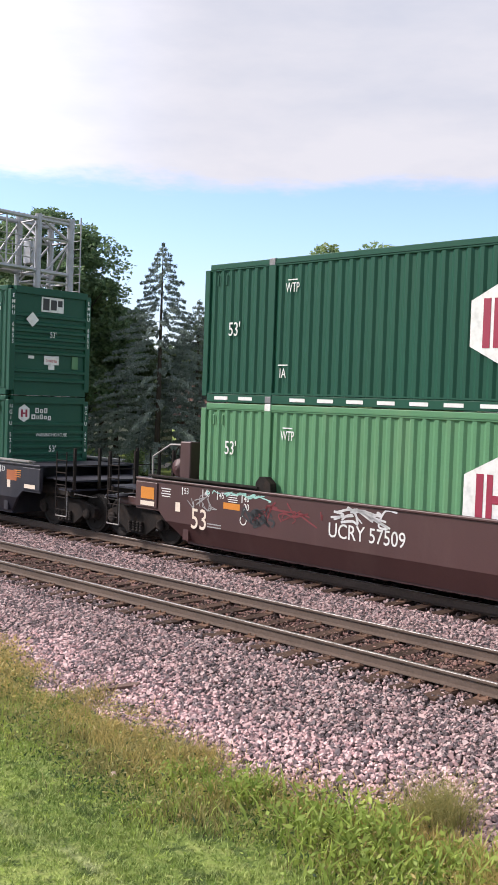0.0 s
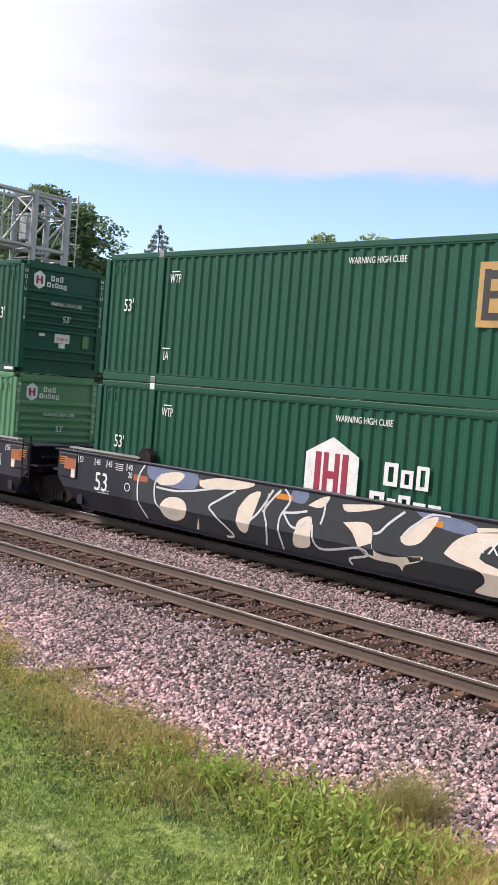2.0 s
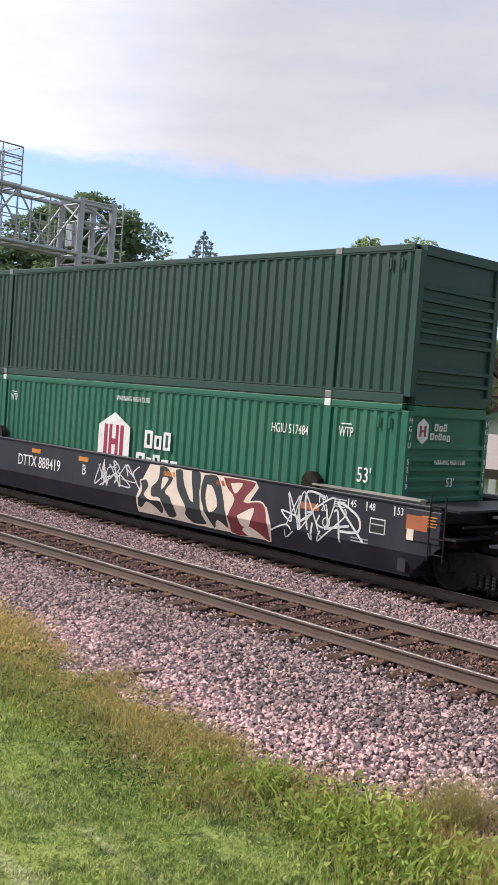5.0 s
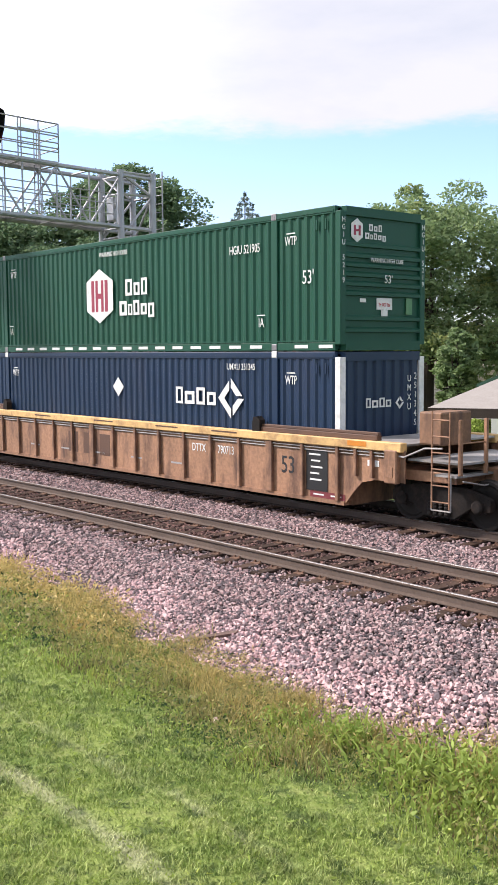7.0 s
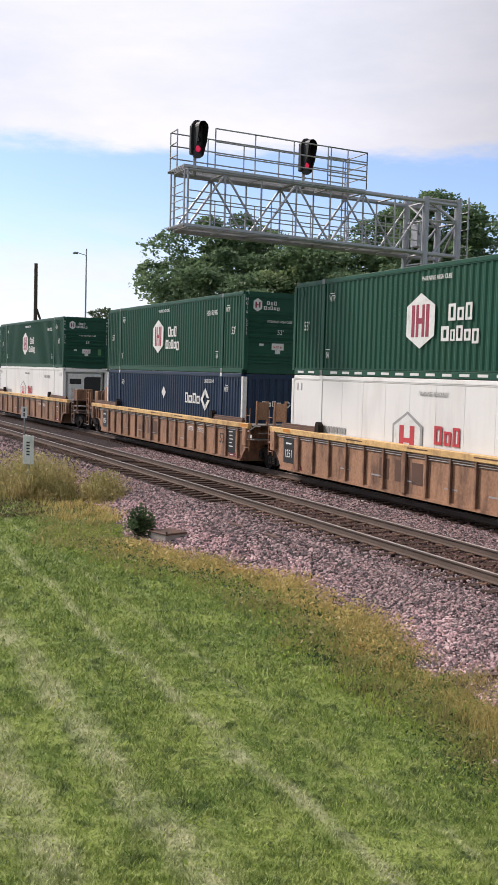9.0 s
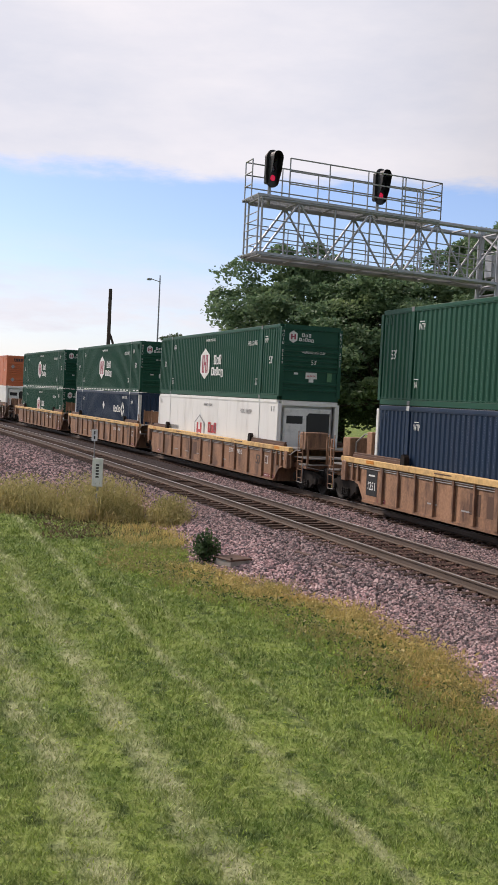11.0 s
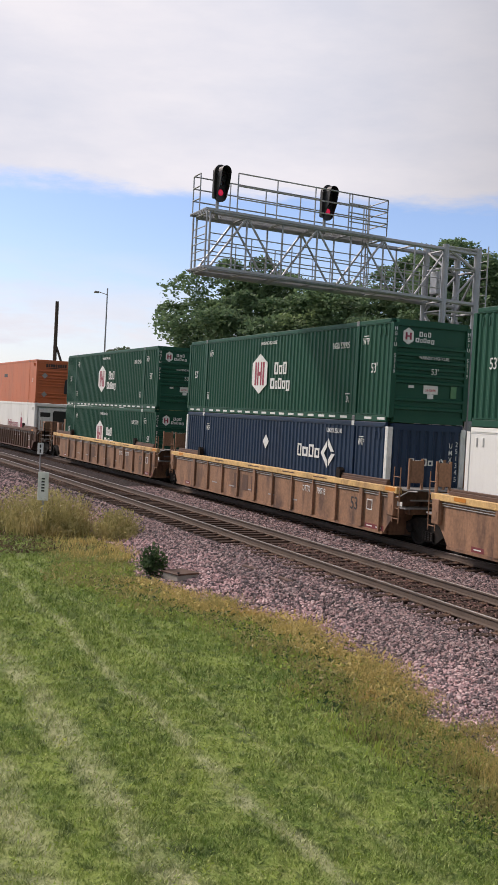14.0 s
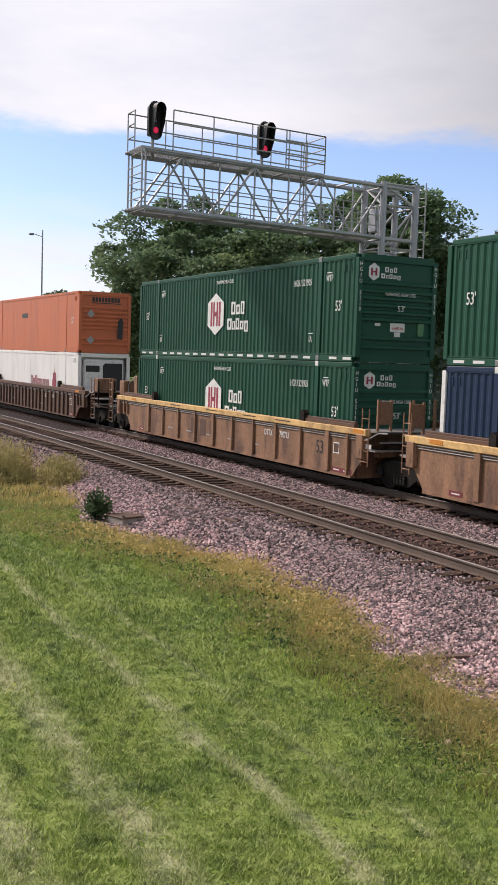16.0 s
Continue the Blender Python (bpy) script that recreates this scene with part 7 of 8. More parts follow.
    litter(6000, -23.0, -12.0, -1.5, 0.0, 0.10, 0.034, "leaf_bush", "dark low leaves added as shade gaps in the rough strip")
    litter(7000, -23.0, -12.0, -1.6, 0.0, 0.14, 0.032, "brush", "withered olive stems in the rough strip")
    litter(6000, -30.0, -22.0, -2.2, -0.3, 0.10, 0.042, "straw_green", "withered stems near the brush")

    def weed(px, py, n, spread_, h, leafw, label, key="leaf_weed"):
        t = thing("weed_clump", label, "weed", at=pose(px, py, float(ground_z(px, py)) - 0.01))
        x, y = rng.normal(size=n) * spread_, rng.normal(size=n) * spread_
        tuft = part("leaf_tuft", blade_mesh("leaf_tuft", rng, x, y, np.zeros(n), rng.uniform(0.4, 1.0, n) * h, rng.uniform(0.6, 1.3, n) * leafw, 1.3, key), None, t)
        k = scatter_quads(rng, np.stack([rng.normal(size=n) * spread_, rng.normal(size=n) * spread_, rng.uniform(0.3, 0.9, n) * h], -1), np.full(n, leafw * 1.3), aspect=0.5)
        tagged(tuft, kind="stuff")
        tagged(part("foliage", raw_mesh("foliage", *k, M[key]), None, t), kind="stuff")

    weed(-7.35, 6.85, 130, 0.16, 0.34, 0.028, "bright yellow-green leafy weed in the rough grass")
    weed(-6.25, 6.95, 220, 0.30, 0.36, 0.034, "broad-leaved green weed clump at the lawn edge")
    weed(-5.75, 7.05, 160, 0.24, 0.32, 0.034, "broad-leaved green weed clump at the lawn edge")
    weed(-4.9, 7.2, 200, 0.26, 0.30, 0.032, "broad-leaved green weed clump at the lawn edge")
    weed(-5.4, 6.6, 160, 0.30, 0.24, 0.030, "broad-leaved green weed clump at the lawn edge")
    weed(-8.1, 6.7, 120, 0.25, 0.24, 0.022, "low green weeds in the rough grass")
    weed(-5.70, 7.85, 700, 0.15, 0.52, 0.009, "feathery pale green tuft standing in the ballast", "straw_green")
    weed(-19.6, 6.75, 260, 0.30, 0.30, 0.014, "yellow-green tuft at the ballast edge", "straw_green")
    # tall brush beyond the lawn
    for px, py, n, sp, h, label in ((-31.8, 5.2, 1900, (1.6, 1.2), 1.02, "tall tan and olive weeds in a dense stand"), (-33.6, 3.0, 1200, (1.4, 1.0), 0.85, "low olive brush beside the lawn"), (-30.0, 7.0, 700, (1.0, 0.5), 0.65, "tall tan weeds beside the ballast"),
                                    (-48.5, 1.6, 1300, (2.6, 1.0), 1.6, "stand of tall olive brush by the gravel"), (-58.0, 0.6, 1000, (3.0, 1.4), 1.7, "stand of tall olive brush by the gravel")):
        t = thing("brush_clump", label, "brush", at=pose(px, py, float(ground_z(px, py)) - 0.02))
        rad, ang = np.sqrt(rng.uniform(0, 1, n)) * rng.uniform(0.75, 1.1, n), rng.uniform(0, 6.283, n)
        x, y = np.cos(ang) * rad * sp[0] * 1.25, np.sin(ang) * rad * sp[1] * 1.25
        fall = np.clip(1.15 - rad ** 2 * 0.7 + 0.45 * np.sin(x * 3.1 + px) * np.sin(y * 2.7 + 1) + 0.2 * np.sin(x * 7.3) * np.sin(y * 6.1), 0.1, 1.25)
        part("stalk_stand", blade_mesh("stalk_stand", rng, x, y, np.zeros(n), rng.uniform(0.25, 1.25, n) ** 1.2 * h * (0.2 + 0.8 * fall), rng.uniform(0.018, 0.04, n), 0.65, "brush"), None, t)
        m = n * 2
        i = rng.integers(0, n, m)
        q = np.stack([x[i] + rng.normal(size=m) * 0.13, y[i] + rng.normal(size=m) * 0.13, rng.uniform(0.2, 1.15, m) * h * (0.2 + 0.8 * fall[i])], -1)
        part("seed_spray", raw_mesh("seed_spray", *scatter_quads(rng, q, np.full(m, 0.055), upright=-1.0, aspect=0.5), M["brush"]), None, t)
    # dark bush by the pad
    t = thing("bush", "small dark green bush beside the concrete pad", "bush", at=pose(-23.1, 6.30, float(ground_z(-23.1, 6.30)) - 0.02))
    s = Shape()
    for k in range(9):
        a = k * 0.7
        s.tube((0, 0, 0), (0.3 * math.cos(a), 0.3 * math.sin(a), 0.5 + 0.1 * (k % 3)), 0.012, 5, 0.005)
    part("stem_bunch", s, M["bark"], t)
    u = rng.normal(size=(900, 3))
    u /= np.linalg.norm(u, axis=1)[:, None]
    q = u * (rng.uniform(0.4, 1.0, 900) * (1 + 0.6 * np.sin(u[:, 0] * 5 + 1) * np.sin(u[:, 2] * 6 + u[:, 1] * 4) + 0.25 * np.sin(u[:, 1] * 9)))[:, None] * np.array([0.30, 0.32, 0.36]) + np.array([0, 0, 0.36])
    part("foliage", raw_mesh("foliage", *scatter_quads(rng, q, np.full(900, 0.05)), M["leaf_bush"]), None, t)


# ---- ballast stones ----
def build_stones():
    """Crushed stones: flat-lying chipped blocks, narrower above, in the ballast shoulders and between the ties."""
    rng = np.random.default_rng(12)
    jobs = [((-17, -1.5), (0.0, 11.45), 900, 0.029, 0.024), ((-36, -17), (0.0, 11.45), 380, 0.037, 0.022), ((-24, -1.5), (14.45, 16.0), 620, 0.032, 0.022), ((-45, -24), (14.45, 16.0), 260, 0.042, 0.022),
            ((-26, -1.5), (11.45, 14.45), 380, 0.028, 0.042), ((-75, -36), (0.0, 11.45), 45, 0.055, 0.022), ((-36, -1.5), (16.0, 18.8), 110, 0.034, 0.03)]
    base = np.array([[a, b, c] for c in (-1, 1) for b in (-1, 1) for a in (-1, 1)], float)
    base[4:, :2] *= 0.62
    f = np.array([(0, 2, 3, 1), (4, 5, 7, 6), (0, 1, 5, 4), (2, 6, 7, 3), (0, 4, 6, 2), (1, 3, 7, 5)])
    for (xa, xb), (la, lb), dens, size, up in jobs:
        n = int((xb - xa) * (lb - max(la, 8.6 if xa > -40 else 4.0)) * dens)
        x = rng.uniform(xa, xb, n)
        e = lawn_edge(x)
        lo = np.maximum(la, e - 0.12 + 0.2 * np.sin(x * 2.3) * np.sin(x * 0.9))
        lat = lo + (lb - lo) * rng.uniform(0, 1, n)
        stray = rng.uniform(0, 1, n) < 0.008
        if la == 0:
            lat[stray] -= rng.exponential(0.25, stray.sum())
        y = lat + bend(x)
        z = ground_z(x, y) + up
        s = size * rng.lognormal(0, 0.2, n)
        P = base[None] * rng.uniform(0.62, 1.0, (n, 8, 3)) * s[:, None, None] * np.stack([rng.uniform(0.9, 1.35, n), rng.uniform(0.65, 1.0, n), rng.uniform(0.5, 0.85, n)], -1)[:, None] * 0.9
        # a random turn, tilted by up to half a right angle
        an, ti, tj = rng.uniform(0, 6.283, n), rng.normal(size=n) * 0.55, rng.normal(size=n) * 0.55
        O, I = np.zeros(n), np.ones(n)
        Rz = np.stack([np.cos(an), -np.sin(an), O, np.sin(an), np.cos(an), O, O, O, I], -1).reshape(n, 3, 3)
        Rx = np.stack([I, O, O, O, np.cos(ti), -np.sin(ti), O, np.sin(ti), np.cos(ti)], -1).reshape(n, 3, 3)
        Ry = np.stack([np.cos(tj), O, np.sin(tj), O, I, O, -np.sin(tj), O, np.cos(tj)], -1).reshape(n, 3, 3)
        P = np.einsum("nij,nvj->nvi", Rz @ Rx @ Ry, P)
        P[:, :, 0] += x[:, None]
        P[:, :, 1] += y[:, None]
        P[:, :, 2] += (z + rng.uniform(-0.014, 0.022, n))[:, None]
        F = (np.arange(n)[:, None, None] * 8 + f[None]).reshape(-1, 4)
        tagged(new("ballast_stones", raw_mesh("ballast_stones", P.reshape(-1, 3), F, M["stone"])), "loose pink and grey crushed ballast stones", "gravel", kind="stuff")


# ---- things beside the line ----
def lineside():
    zg = float(ground_z(-22.5, 6.8))
    pad = thing("concrete_pad", "low concrete box with a dark steel lid in the ballast", "concrete box", at=pose(-22.5, 6.80, zg + 0.02, 0, 0, 20))
    part("base", Shape().box(-0.30, 0.30, -0.28, 0.28, -0.06, 0.13, 0.02), M["concrete"], pad)
    part("lid", Shape().box(-0.34, 0.34, -0.31, 0.31, 0.13, 0.17, 0.015), M["car_rust"], pad, "rusty steel lid")
    for x in (-0.28, 0.28):
        part("bolt", Shape().lathe([(0.025, 0.17), (0.025, 0.20), (0.0, 0.205)], "z", 8, (x, -0.25, 0)), M["iron"], pad)
    st = thing("broken_board", "short splintered board lying on the ballast", "board", at=pose(-11.0, 7.85, float(ground_z(-11.0, 7.85)) + 0.06, 4, -6, 62))
    part("plank", Shape().prism([(-0.32, -0.05), (0.27, -0.06), (0.34, 0.01), (0.25, 0.05), (-0.30, 0.045)], "z", -0.02, 0.02), M["scrap_wood"], st)
    for x, y, a, l in ((-20.5, 8.6, 15, 0.45), (-22.2, 8.4, 20, 0.5)):
        b = thing("broken_board", "short dark board lying on the ballast", "board", at=pose(x, y, float(ground_z(x, y)) + 0.06, 2, 3, a))
        part("plank", Shape().box(-l / 2, l / 2, -0.05, 0.05, -0.025, 0.025, 0.01), M["scrap_wood"], b)
    # white marker board
    zb = float(ground_z(-30.8, 4.9))
    mk = thing("marker_post", "white marker board with black upright bars on a short post", "sign", at=pose(-30.8, 4.9, zb, 0, 0, 60))
    part("post", Shape().box(-0.03, 0.03, 0.03, 0.08, -0.1, 1.85), M["galv"], mk)
    part("board", Shape().box(-0.17, 0.17, -0.01, 0.03, 1.05, 1.91, 0.01), M["paint_white"], mk, "white board")
    for k in range(5):
        part("bar", Shape().box(-0.05, 0.05, -0.016, -0.011, 1.32 + 0.09 * k, 1.37 + 0.09 * k), M["paint_black"], mk)
    # mileposts
    for px, py, top, label in ((-45.5, 7.05, 1.55, "small white milepost plate on a thin steel pole"), (-80.0, 2.6, 1.85, "small white milepost plate on a thin steel pole")):
        zb = float(ground_z(px, py))
        mp = thing("milepost", label, "sign", at=pose(px, py, zb, 0, 0, 60))
        h = top - zb
        part("pole", Shape().tube((0, 0.03, -0.1), (0, 0.03, h), 0.03, 8), M["galv"], mp)
        pl = part("plate", Shape().box(-0.14, 0.14, -0.012, 0.0, h - 0.5, h, 0.006), M["paint_white"], mp, "white number plate")
        part("bar", Shape().box(-0.035, 0.035, -0.016, -0.013, h - 0.22, h - 0.07), M["paint_black"], pl)
        part("bar", Shape().box(-0.035, 0.035, -0.016, -0.013, h - 0.43, h - 0.28), M["paint_black"], pl)
    # timber pole with a raking strut, and a lighting mast
    x, y = polar(80.66, 90)
    z = float(ground_z(x, y))
    p = thing("utility_pole", "dark bare timber pole with a raking strut", "utility pole", at=pose(x, y, z))
    part("pole", Shape().tube((0, 0, -0.5), (0, 0, 12.1 - z), 0.19, 9, 0.15), M["wood_pole"], p)
    part("strut", Shape().tube((0.35, 2.15, 3.5), (0.02, 0.10, 9.3), 0.12, 7, 0.10), M["wood_pole"], p)
    part("strut_foot", Shape().tube((0.57, 3.5, -0.4), (0.35, 2.15, 3.5), 0.13, 7, 0.12), M["wood_pole"], p)
    x, y = polar(77.97, 80)
    z = float(ground_z(x, y))
    p = thing("light_mast", "slender grey lighting mast with one lamp arm", "street lamp", at=pose(x, y, z))
    part("mast", Shape().tube((0, 0, -0.3), (0, 0, 12.4 - z), 0.09, 8, 0.05), M["galv"], p)
    part("arm", Shape().tube((0, 0, 11.9 - z), (-0.25, -0.65, 12.1 - z), 0.03, 6), M["galv"], p)
    part("lamp_head", Shape().box(-0.52, -0.12, -0.95, -0.6, 12.0 - z, 12.14 - z, 0.03), M["galv"], p)
    # far lattice signal bridge down the line
    x, y = polar(88.1, 150)
    z = float(ground_z(x, y))
    g = thing("distant_signal_mast", "far grey lattice signal structure over the line", "signal bridge", at=pose(x, y, z, 0, 0, 8))
    for dx in (-0.9, 0.9):
        part("leg", Shape().tube((dx, 0, -0.3), (dx, 0, 10.0), 0.12, 6), M["grate"], g)
    for k in range(7):
        part("brace", Shape().tube((-0.9, 0, 1.0 + k * 1.25), (0.9, 0, 2.25 + k * 1.25), 0.06, 5).tube((0.9, 0, 1.0 + k * 1.25), (-0.9, 0, 2.25 + k * 1.25), 0.06, 5), M["grate"], g)
    part("arm", Shape().tube((0, -7, 9.4), (0, 1, 9.4), 0.08, 5).tube((0, -7, 7.6), (0, 1, 7.6), 0.08, 5), M["grate"], g)
    part("pole", Shape().tube((2.4, 0.5, -0.3), (2.4, 0.5, 10.4), 0.09, 6), M["grate"], g)


# ---- houses behind the line ----
M["siding_white"] = mat("white_siding", (0.72, 0.74, 0.74), 0.6, var=0.05, scale=2)
M["siding_tan"] = mat("tan_siding", (0.55, 0.45, 0.29), 0.7, var=0.06, scale=2)
M["siding_dark"] = mat("dark_red_siding", (0.085, 0.040, 0.035), 0.7, var=0.15, scale=2)
M["shingle_brown"] = mat("brown_shingles", (0.125, 0.072, 0.058), 0.85, var=0.2, scale=3, fine=12, bump=0.4)
M["shingle_grey"] = mat("grey_shingles", (0.30, 0.275, 0.25), 0.85, var=0.12, scale=2, fine=14, bump=0.3)
M["shingle_green"] = mat("green_roof_metal", (0.045, 0.11, 0.075), 0.5, var=0.1)
M["trim_white"] = mat("white_trim", (0.75, 0.74, 0.70), 0.6, var=0.05)
M["glass"] = mat("window_glass", (0.03, 0.035, 0.04), 0.08, var=0.1, spec=0.8)


def house(name, label, at, w, d, eave, ridge, wall, roof, windows=(), over=0.35, category="house"):
    """A gabled house, ridge along its local x; windows as (face, u, z, width, height)."""
    h = thing(name, label, category, at=at)
    n = int(eave / 0.2)
    prof = [(d / 2, -0.3), (d / 2, eave)]
    for k in range(n, 0, -1):
        prof += [(-d / 2, eave * k / n), (-d / 2 - 0.02, eave * (k - 1) / n + 0.004)]
    s = Shape().prism(prof + [(-d / 2, -0.3)], "x", -w / 2, w / 2)
    part("wall", s, M[wall], h)
    for sx in (-1, 1):
        g = Shape()
        n = int((ridge - eave) / 0.2) + 1
        for k in range(n):
            z0, z1 = eave + (ridge - eave) * k / n, eave + (ridge - eave) * (k + 1) / n
            f0, f1 = 1 - k / n, 1 - (k + 1) / n
            x0, x1 = sx * (w / 2 + 0.02), sx * w / 2
            g.add([(x0, -d / 2 * f0, z0), (x0, d / 2 * f0, z0), (x1, d / 2 * f1, z1), (x1, -d / 2 * f1, z1)], [(0, 1, 2, 3)])
        part("gable", g, M[wall], h)
    for sy in (-1, 1):
        k = (ridge - eave) / (d / 2)
        ye = sy * (d / 2 + over)
        ze = eave - over * k
        r = part("roof", Shape().add([(-w / 2 - over, 0, ridge), (w / 2 + over, 0, ridge), (w / 2 + over, ye, ze), (-w / 2 - over, ye, ze), (-w / 2 - over, 0, ridge + 0.12), (w / 2 + over, 0, ridge + 0.12), (w / 2 + over, ye, ze + 0.12), (-w / 2 - over, ye, ze + 0.12)],
                                     [(0, 1, 2, 3), (4, 7, 6, 5), (0, 4, 5, 1), (3, 2, 6, 7), (1, 5, 6, 2), (0, 3, 7, 4)]), M[roof], h)
        for sx in (-1, 1):
            xx = sx * (w / 2 + over)
            part("fascia", Shape().add([(xx, 0, ridge - 0.06), (xx, ye, ze - 0.06), (xx, ye, ze + 0.14), (xx, 0, ridge + 0.14), (xx + sx * 0.04, 0, ridge - 0.06), (xx + sx * 0.04, ye, ze - 0.06), (xx + sx * 0.04, ye, ze + 0.14), (xx + sx * 0.04, 0, ridge + 0.14)],
                                       [(0, 1, 2, 3), (4, 7, 6, 5), (0, 4, 5, 1), (3, 2, 6, 7)]), M["shingle_green"] if roof == "shingle_green" else M["trim_white"], r)
    for face, u, z, ww, hh in windows:
        m = pose(u, -d / 2 - 0.03, z) if face == "front" else pose(w / 2 + 0.03, u, z, 0, 0, 90) if face == "right" else pose(-w / 2 - 0.03, u, z, 0, 0, -90)
        win = part("window", Shape().box(-ww / 2, ww / 2, -0.01, 0.02, -hh / 2, hh / 2), M["glass"], h, at=m)
        f = Shape().box(-ww / 2 - 0.09, ww / 2 + 0.09, -0.05, 0.0, hh / 2, hh / 2 + 0.1).box(-ww / 2 - 0.09, ww / 2 + 0.09, -0.06, 0.0, -hh / 2 - 0.1, -hh / 2)
        f.box(-ww / 2 - 0.09, -ww / 2, -0.05, 0.0, -hh / 2, hh / 2).box(ww / 2, ww / 2 + 0.09, -0.05, 0.0, -hh / 2, hh / 2).box(-ww / 2, ww / 2, -0.03, -0.012, -0.03, 0.03)
        part("frame", f, M["trim_white"], win)
    return h


def build_houses():
    g = -1.1
    # tan house with a brown roof and a dormer
    x, y = polar(34.0, 64)
    hs = house("house", "tan two-storey house with steep brown shingle roof and dormer", pose(x, y, g, 0, 0, 34), 10.0, 8.0, 4.4, 8.0, "siding_tan", "shingle_brown",
               [("front", -3.6, 2.2, 0.8, 1.3), ("front", -1.6, 2.2, 0.8, 1.3), ("front", 1.5, 2.2, 0.9, 1.3), ("front", 3.4, 2.2, 0.9, 1.3)])
    dm = part("dormer", Shape().prism([(-1.1, 4.7), (1.1, 4.7), (1.1, 5.9), (0, 6.9), (-1.1, 5.9)], "y", -3.3, -0.5), M["siding_tan"], hs, at=pose(-2.9, 0, 0))
    part("dormer_roof", Shape().add([(-1.35, -3.5, 5.75), (0, -3.5, 7.02), (0, -0.4, 7.02), (-1.35, -0.4, 5.75), (1.35, -3.5, 5.75), (1.35, -0.4, 5.75), (-1.35, -3.5, 5.9), (0, -3.5, 7.17), (0, -0.4, 7.17), (-1.35, -0.4, 5.9), (1.35, -3.5, 5.9), (1.35, -0.4, 5.9)],
                                    [(0, 1, 2, 3), (1, 4, 5, 2), (6, 9, 8, 7), (7, 8, 11, 10), (0, 6, 7, 1), (1, 7, 10, 4)]), M["shingle_brown"], dm)
    part("dormer_window", Shape().box(-0.45, 0.45, -3.34, -3.3, 4.95, 5.85), M["glass"], dm)
    part("chimney", Shape().box(1.2, 1.8, -0.3, 0.3, 7.2, 9.2, 0.02), M["shingle_brown"], hs, "brick chimney")
    # white garage
    x, y = polar(32.0, 42)
    house("garage", "white sided garage with green-edged low gable roof", pose(x, y, g, 0, 0, 118), 9.0, 8.8, 3.2, 5.1, "siding_white", "shingle_green", [("left", 0.4, 2.6, 0.7, 0.14)], 0.45, "garage")
    # low open canopy
    x, y = polar(36.0, 32.5)
    c = thing("canopy", "low open shelter with pale shingle roof on posts", "shelter", at=pose(x, y, g, 0, 0, 30))
    part("roof", Shape().add([(-3.2, -2.6, 2.55), (3.6, -2.6, 2.55), (2.8, 2.4, 3.45), (-1.6, 2.4, 3.45), (-3.2, -2.6, 2.70), (3.6, -2.6, 2.70), (2.8, 2.4, 3.57), (-1.6, 2.4, 3.57)], [(0, 3, 2, 1), (4, 5, 6, 7), (0, 1, 5, 4), (1, 2, 6, 5), (2, 3, 7, 6), (3, 0, 4, 7)]), M["shingle_grey"], c)
    part("eave_board", Shape().box(-3.2, 3.6, -2.66, -2.6, 2.42, 2.70), M["wood_pole"], c)
    for px in (-2.9, 0.2, 3.3):
        part("post", Shape().box(px - 0.07, px + 0.07, -2.45, -2.31, -0.1, 2.5), M["trim_white"], c)
        part("post", Shape().box(px * 0.6 - 0.07, px * 0.6 + 0.07, 2.0, 2.14, -0.1, 3.3), M["trim_white"], c)
    # dark house among the trees and a pale one further right
    x, y = polar(48.0, 76)
    house("house", "dark red house shaded by trees", pose(x, y, g, 0, 0, 48), 9.0, 7.0, 3.2, 5.4, "siding_dark", "shingle_brown", [("front", -2.6, 1.9, 0.9, 1.4), ("front", -0.9, 1.9, 0.9, 1.4), ("front", 2.2, 1.9, 1.0, 1.4)])
    x, y = polar(39.6, 72)
    house("house", "pale grey sided house behind trees", pose(x, y, g, 0, 0, 38), 8.0, 7.0, 3.4, 6.0, "siding_white", "shingle_grey", [("front", -2.0, 1.9, 0.9, 1.4), ("front", 1.6, 1.9, 0.9, 1.4)])
    x, y = polar(55.0, 84)
    house("house", "pale sided house behind trees", pose(x, y, g, 0, 0, 55), 9.0, 7.0, 3.4, 6.0, "siding_white", "shingle_grey", [("front", -2.0, 1.9, 0.9, 1.4), ("front", 1.6, 1.9, 0.9, 1.4)])
    # a street in front of the houses
    x, y = polar(46.0, 67.5)
    st = thing("street", "pale worn concrete street behind the gardens", "street", at=pose(x, y, g, 0, 0, 46))
    tagged(st, kind="structure")
    part("carriageway", Shape().box(-45, 45, -2.6, 2.6, -0.2, 0.03), M["concrete"], st)
    # low shrubs in the gardens
    rng = np.random.default_rng(44)
    for az, r, w, h in ((44.6, 47, 1.2, 1.7), (45.6, 49, 0.9, 1.2), (40.0, 46, 1.0, 1.4), (50.4, 52, 1.6, 1.6), (53.5, 54, 2.0, 1.8), (47.2, 55, 1.4, 1.1), (57.0, 54, 2.2, 2.0), (37.8, 40, 0.8, 1.6), (46.5, 58, 3.2, 2.3), (48.6, 59, 3.4, 2.5), (44.2, 60, 3.0, 2.0)):
        x, y = polar(az, r)
        t = thing("garden_shrub", "yellow-green leafy shrub in a garden", "shrub", at=pose(x, y, g))
        s = Shape()
        for k in range(6):
            s.tube((0, 0, 0), (w * 0.3 * math.cos(k), w * 0.3 * math.sin(k), h * 0.7), 0.02, 5, 0.008)
        part("stem_bunch", s, M["bark"], t)
        u = rng.normal(size=(1500, 3))
        u /= np.linalg.norm(u, axis=1)[:, None]
        q = u * rng.uniform(0.4, 1.05, 1500)[:, None] * np.array([w / 2, w / 2, h * 0.42]) + np.array([0, 0, h * 0.55])
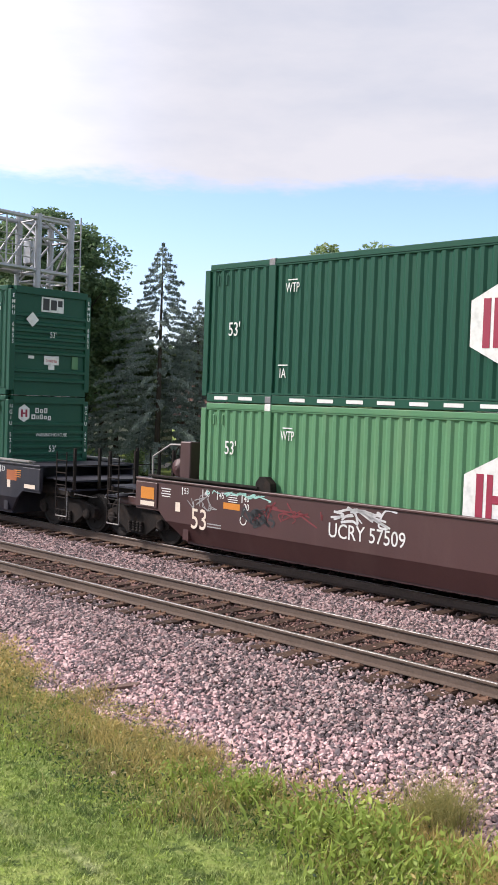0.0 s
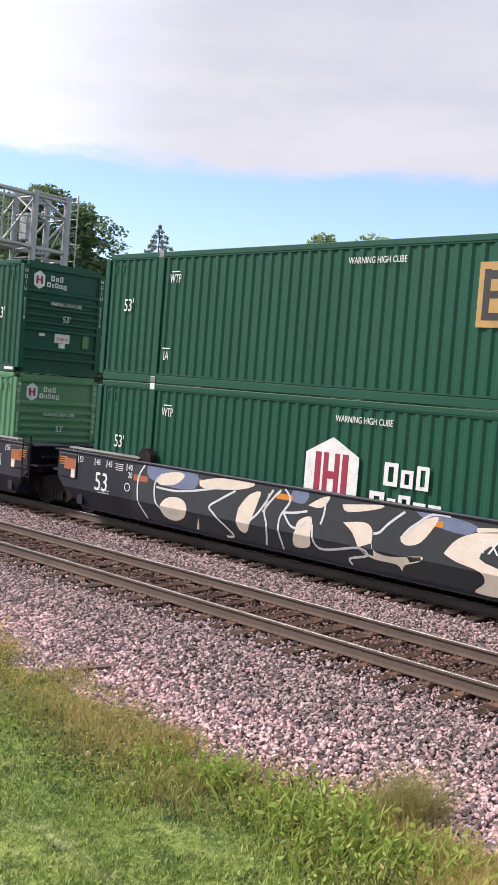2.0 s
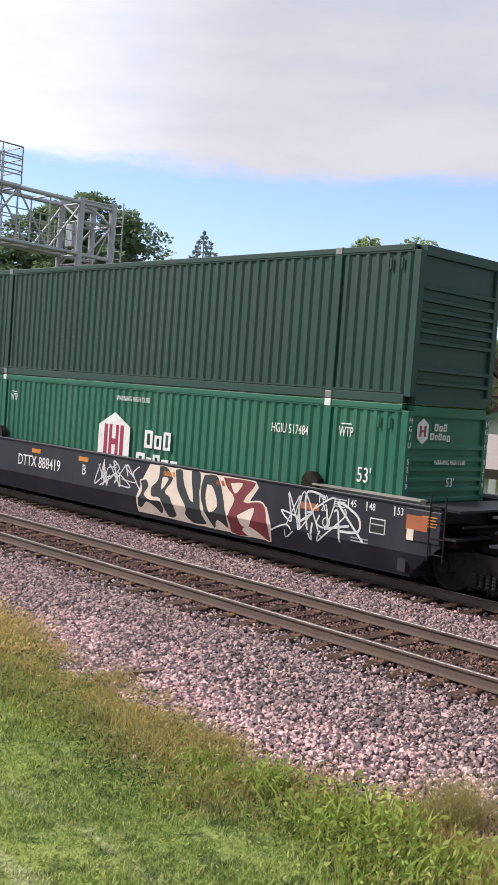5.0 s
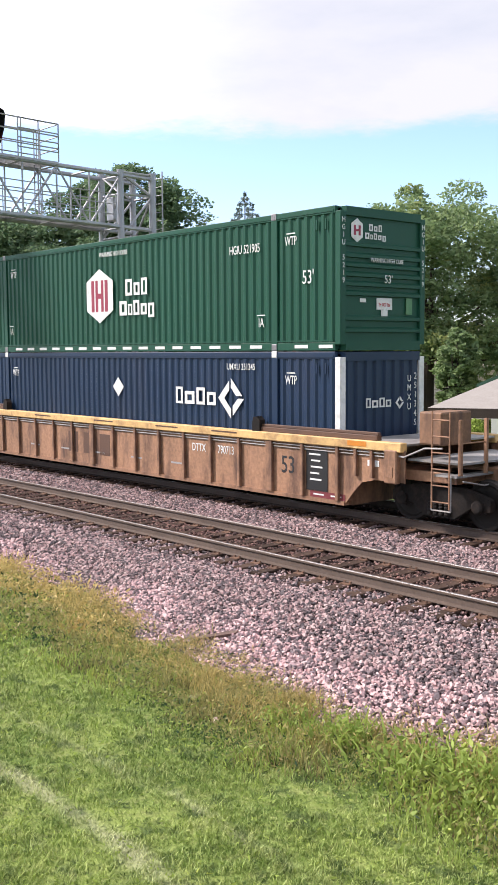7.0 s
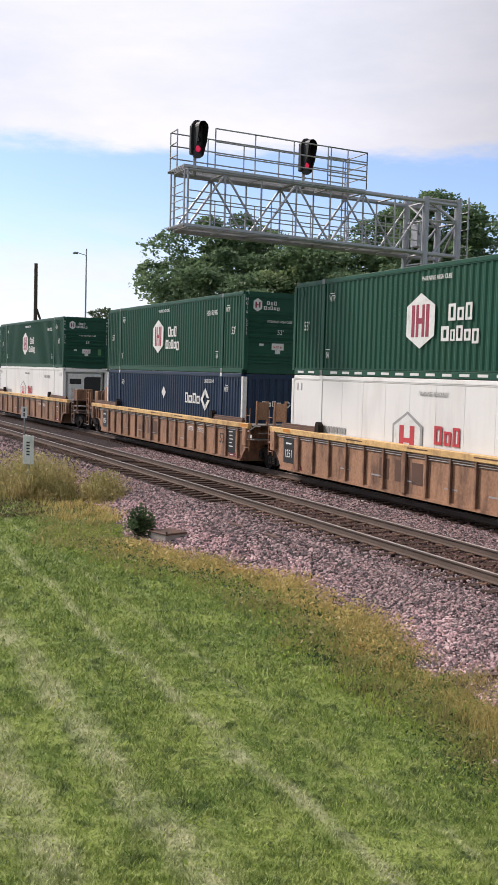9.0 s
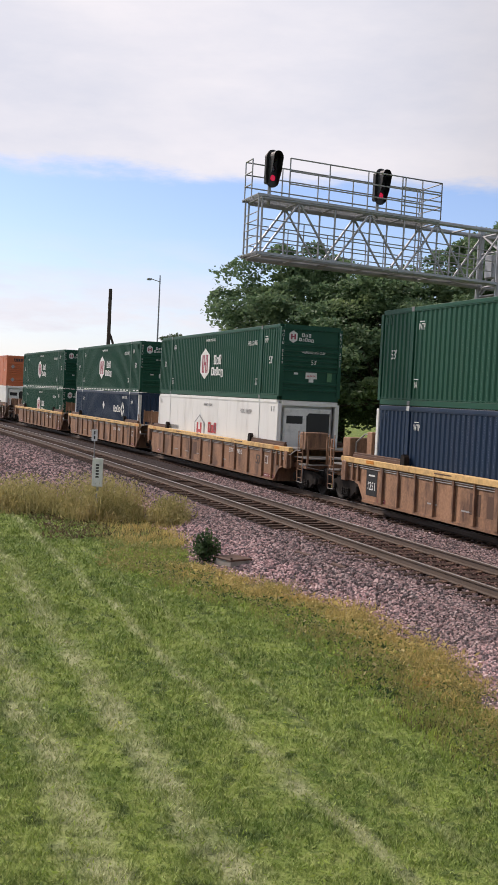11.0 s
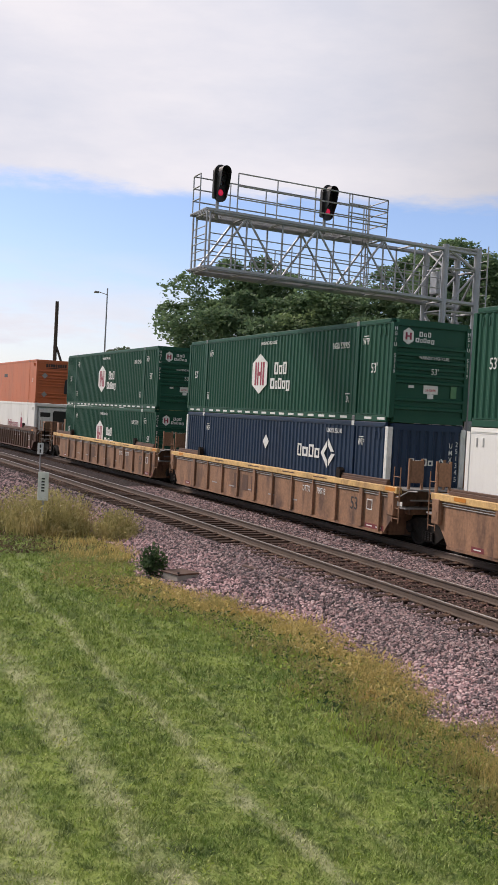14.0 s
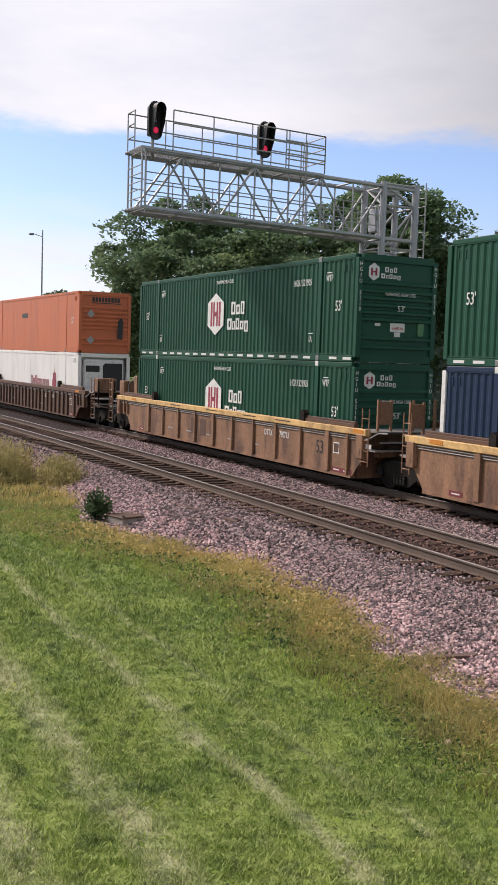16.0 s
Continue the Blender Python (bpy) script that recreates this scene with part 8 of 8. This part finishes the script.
        part("foliage", raw_mesh("foliage", *scatter_quads(rng, q, np.full(1500, 0.075)), M["leaf_weed"] if r < 50 else M["leaf_maple"]), None, t)


lineside()
build_houses()
build_trees()
build_border()
build_lawn()
build_stones()
build_track("track_near", NEAR_TRACK, "ballasted railway track with worn timber ties", -40, -420, -2.0, -62.0)
build_track("track_far", FAR_TRACK, "ballasted railway track under the train", -40, -420, -2.0, -45.0)
build_train()
motions()
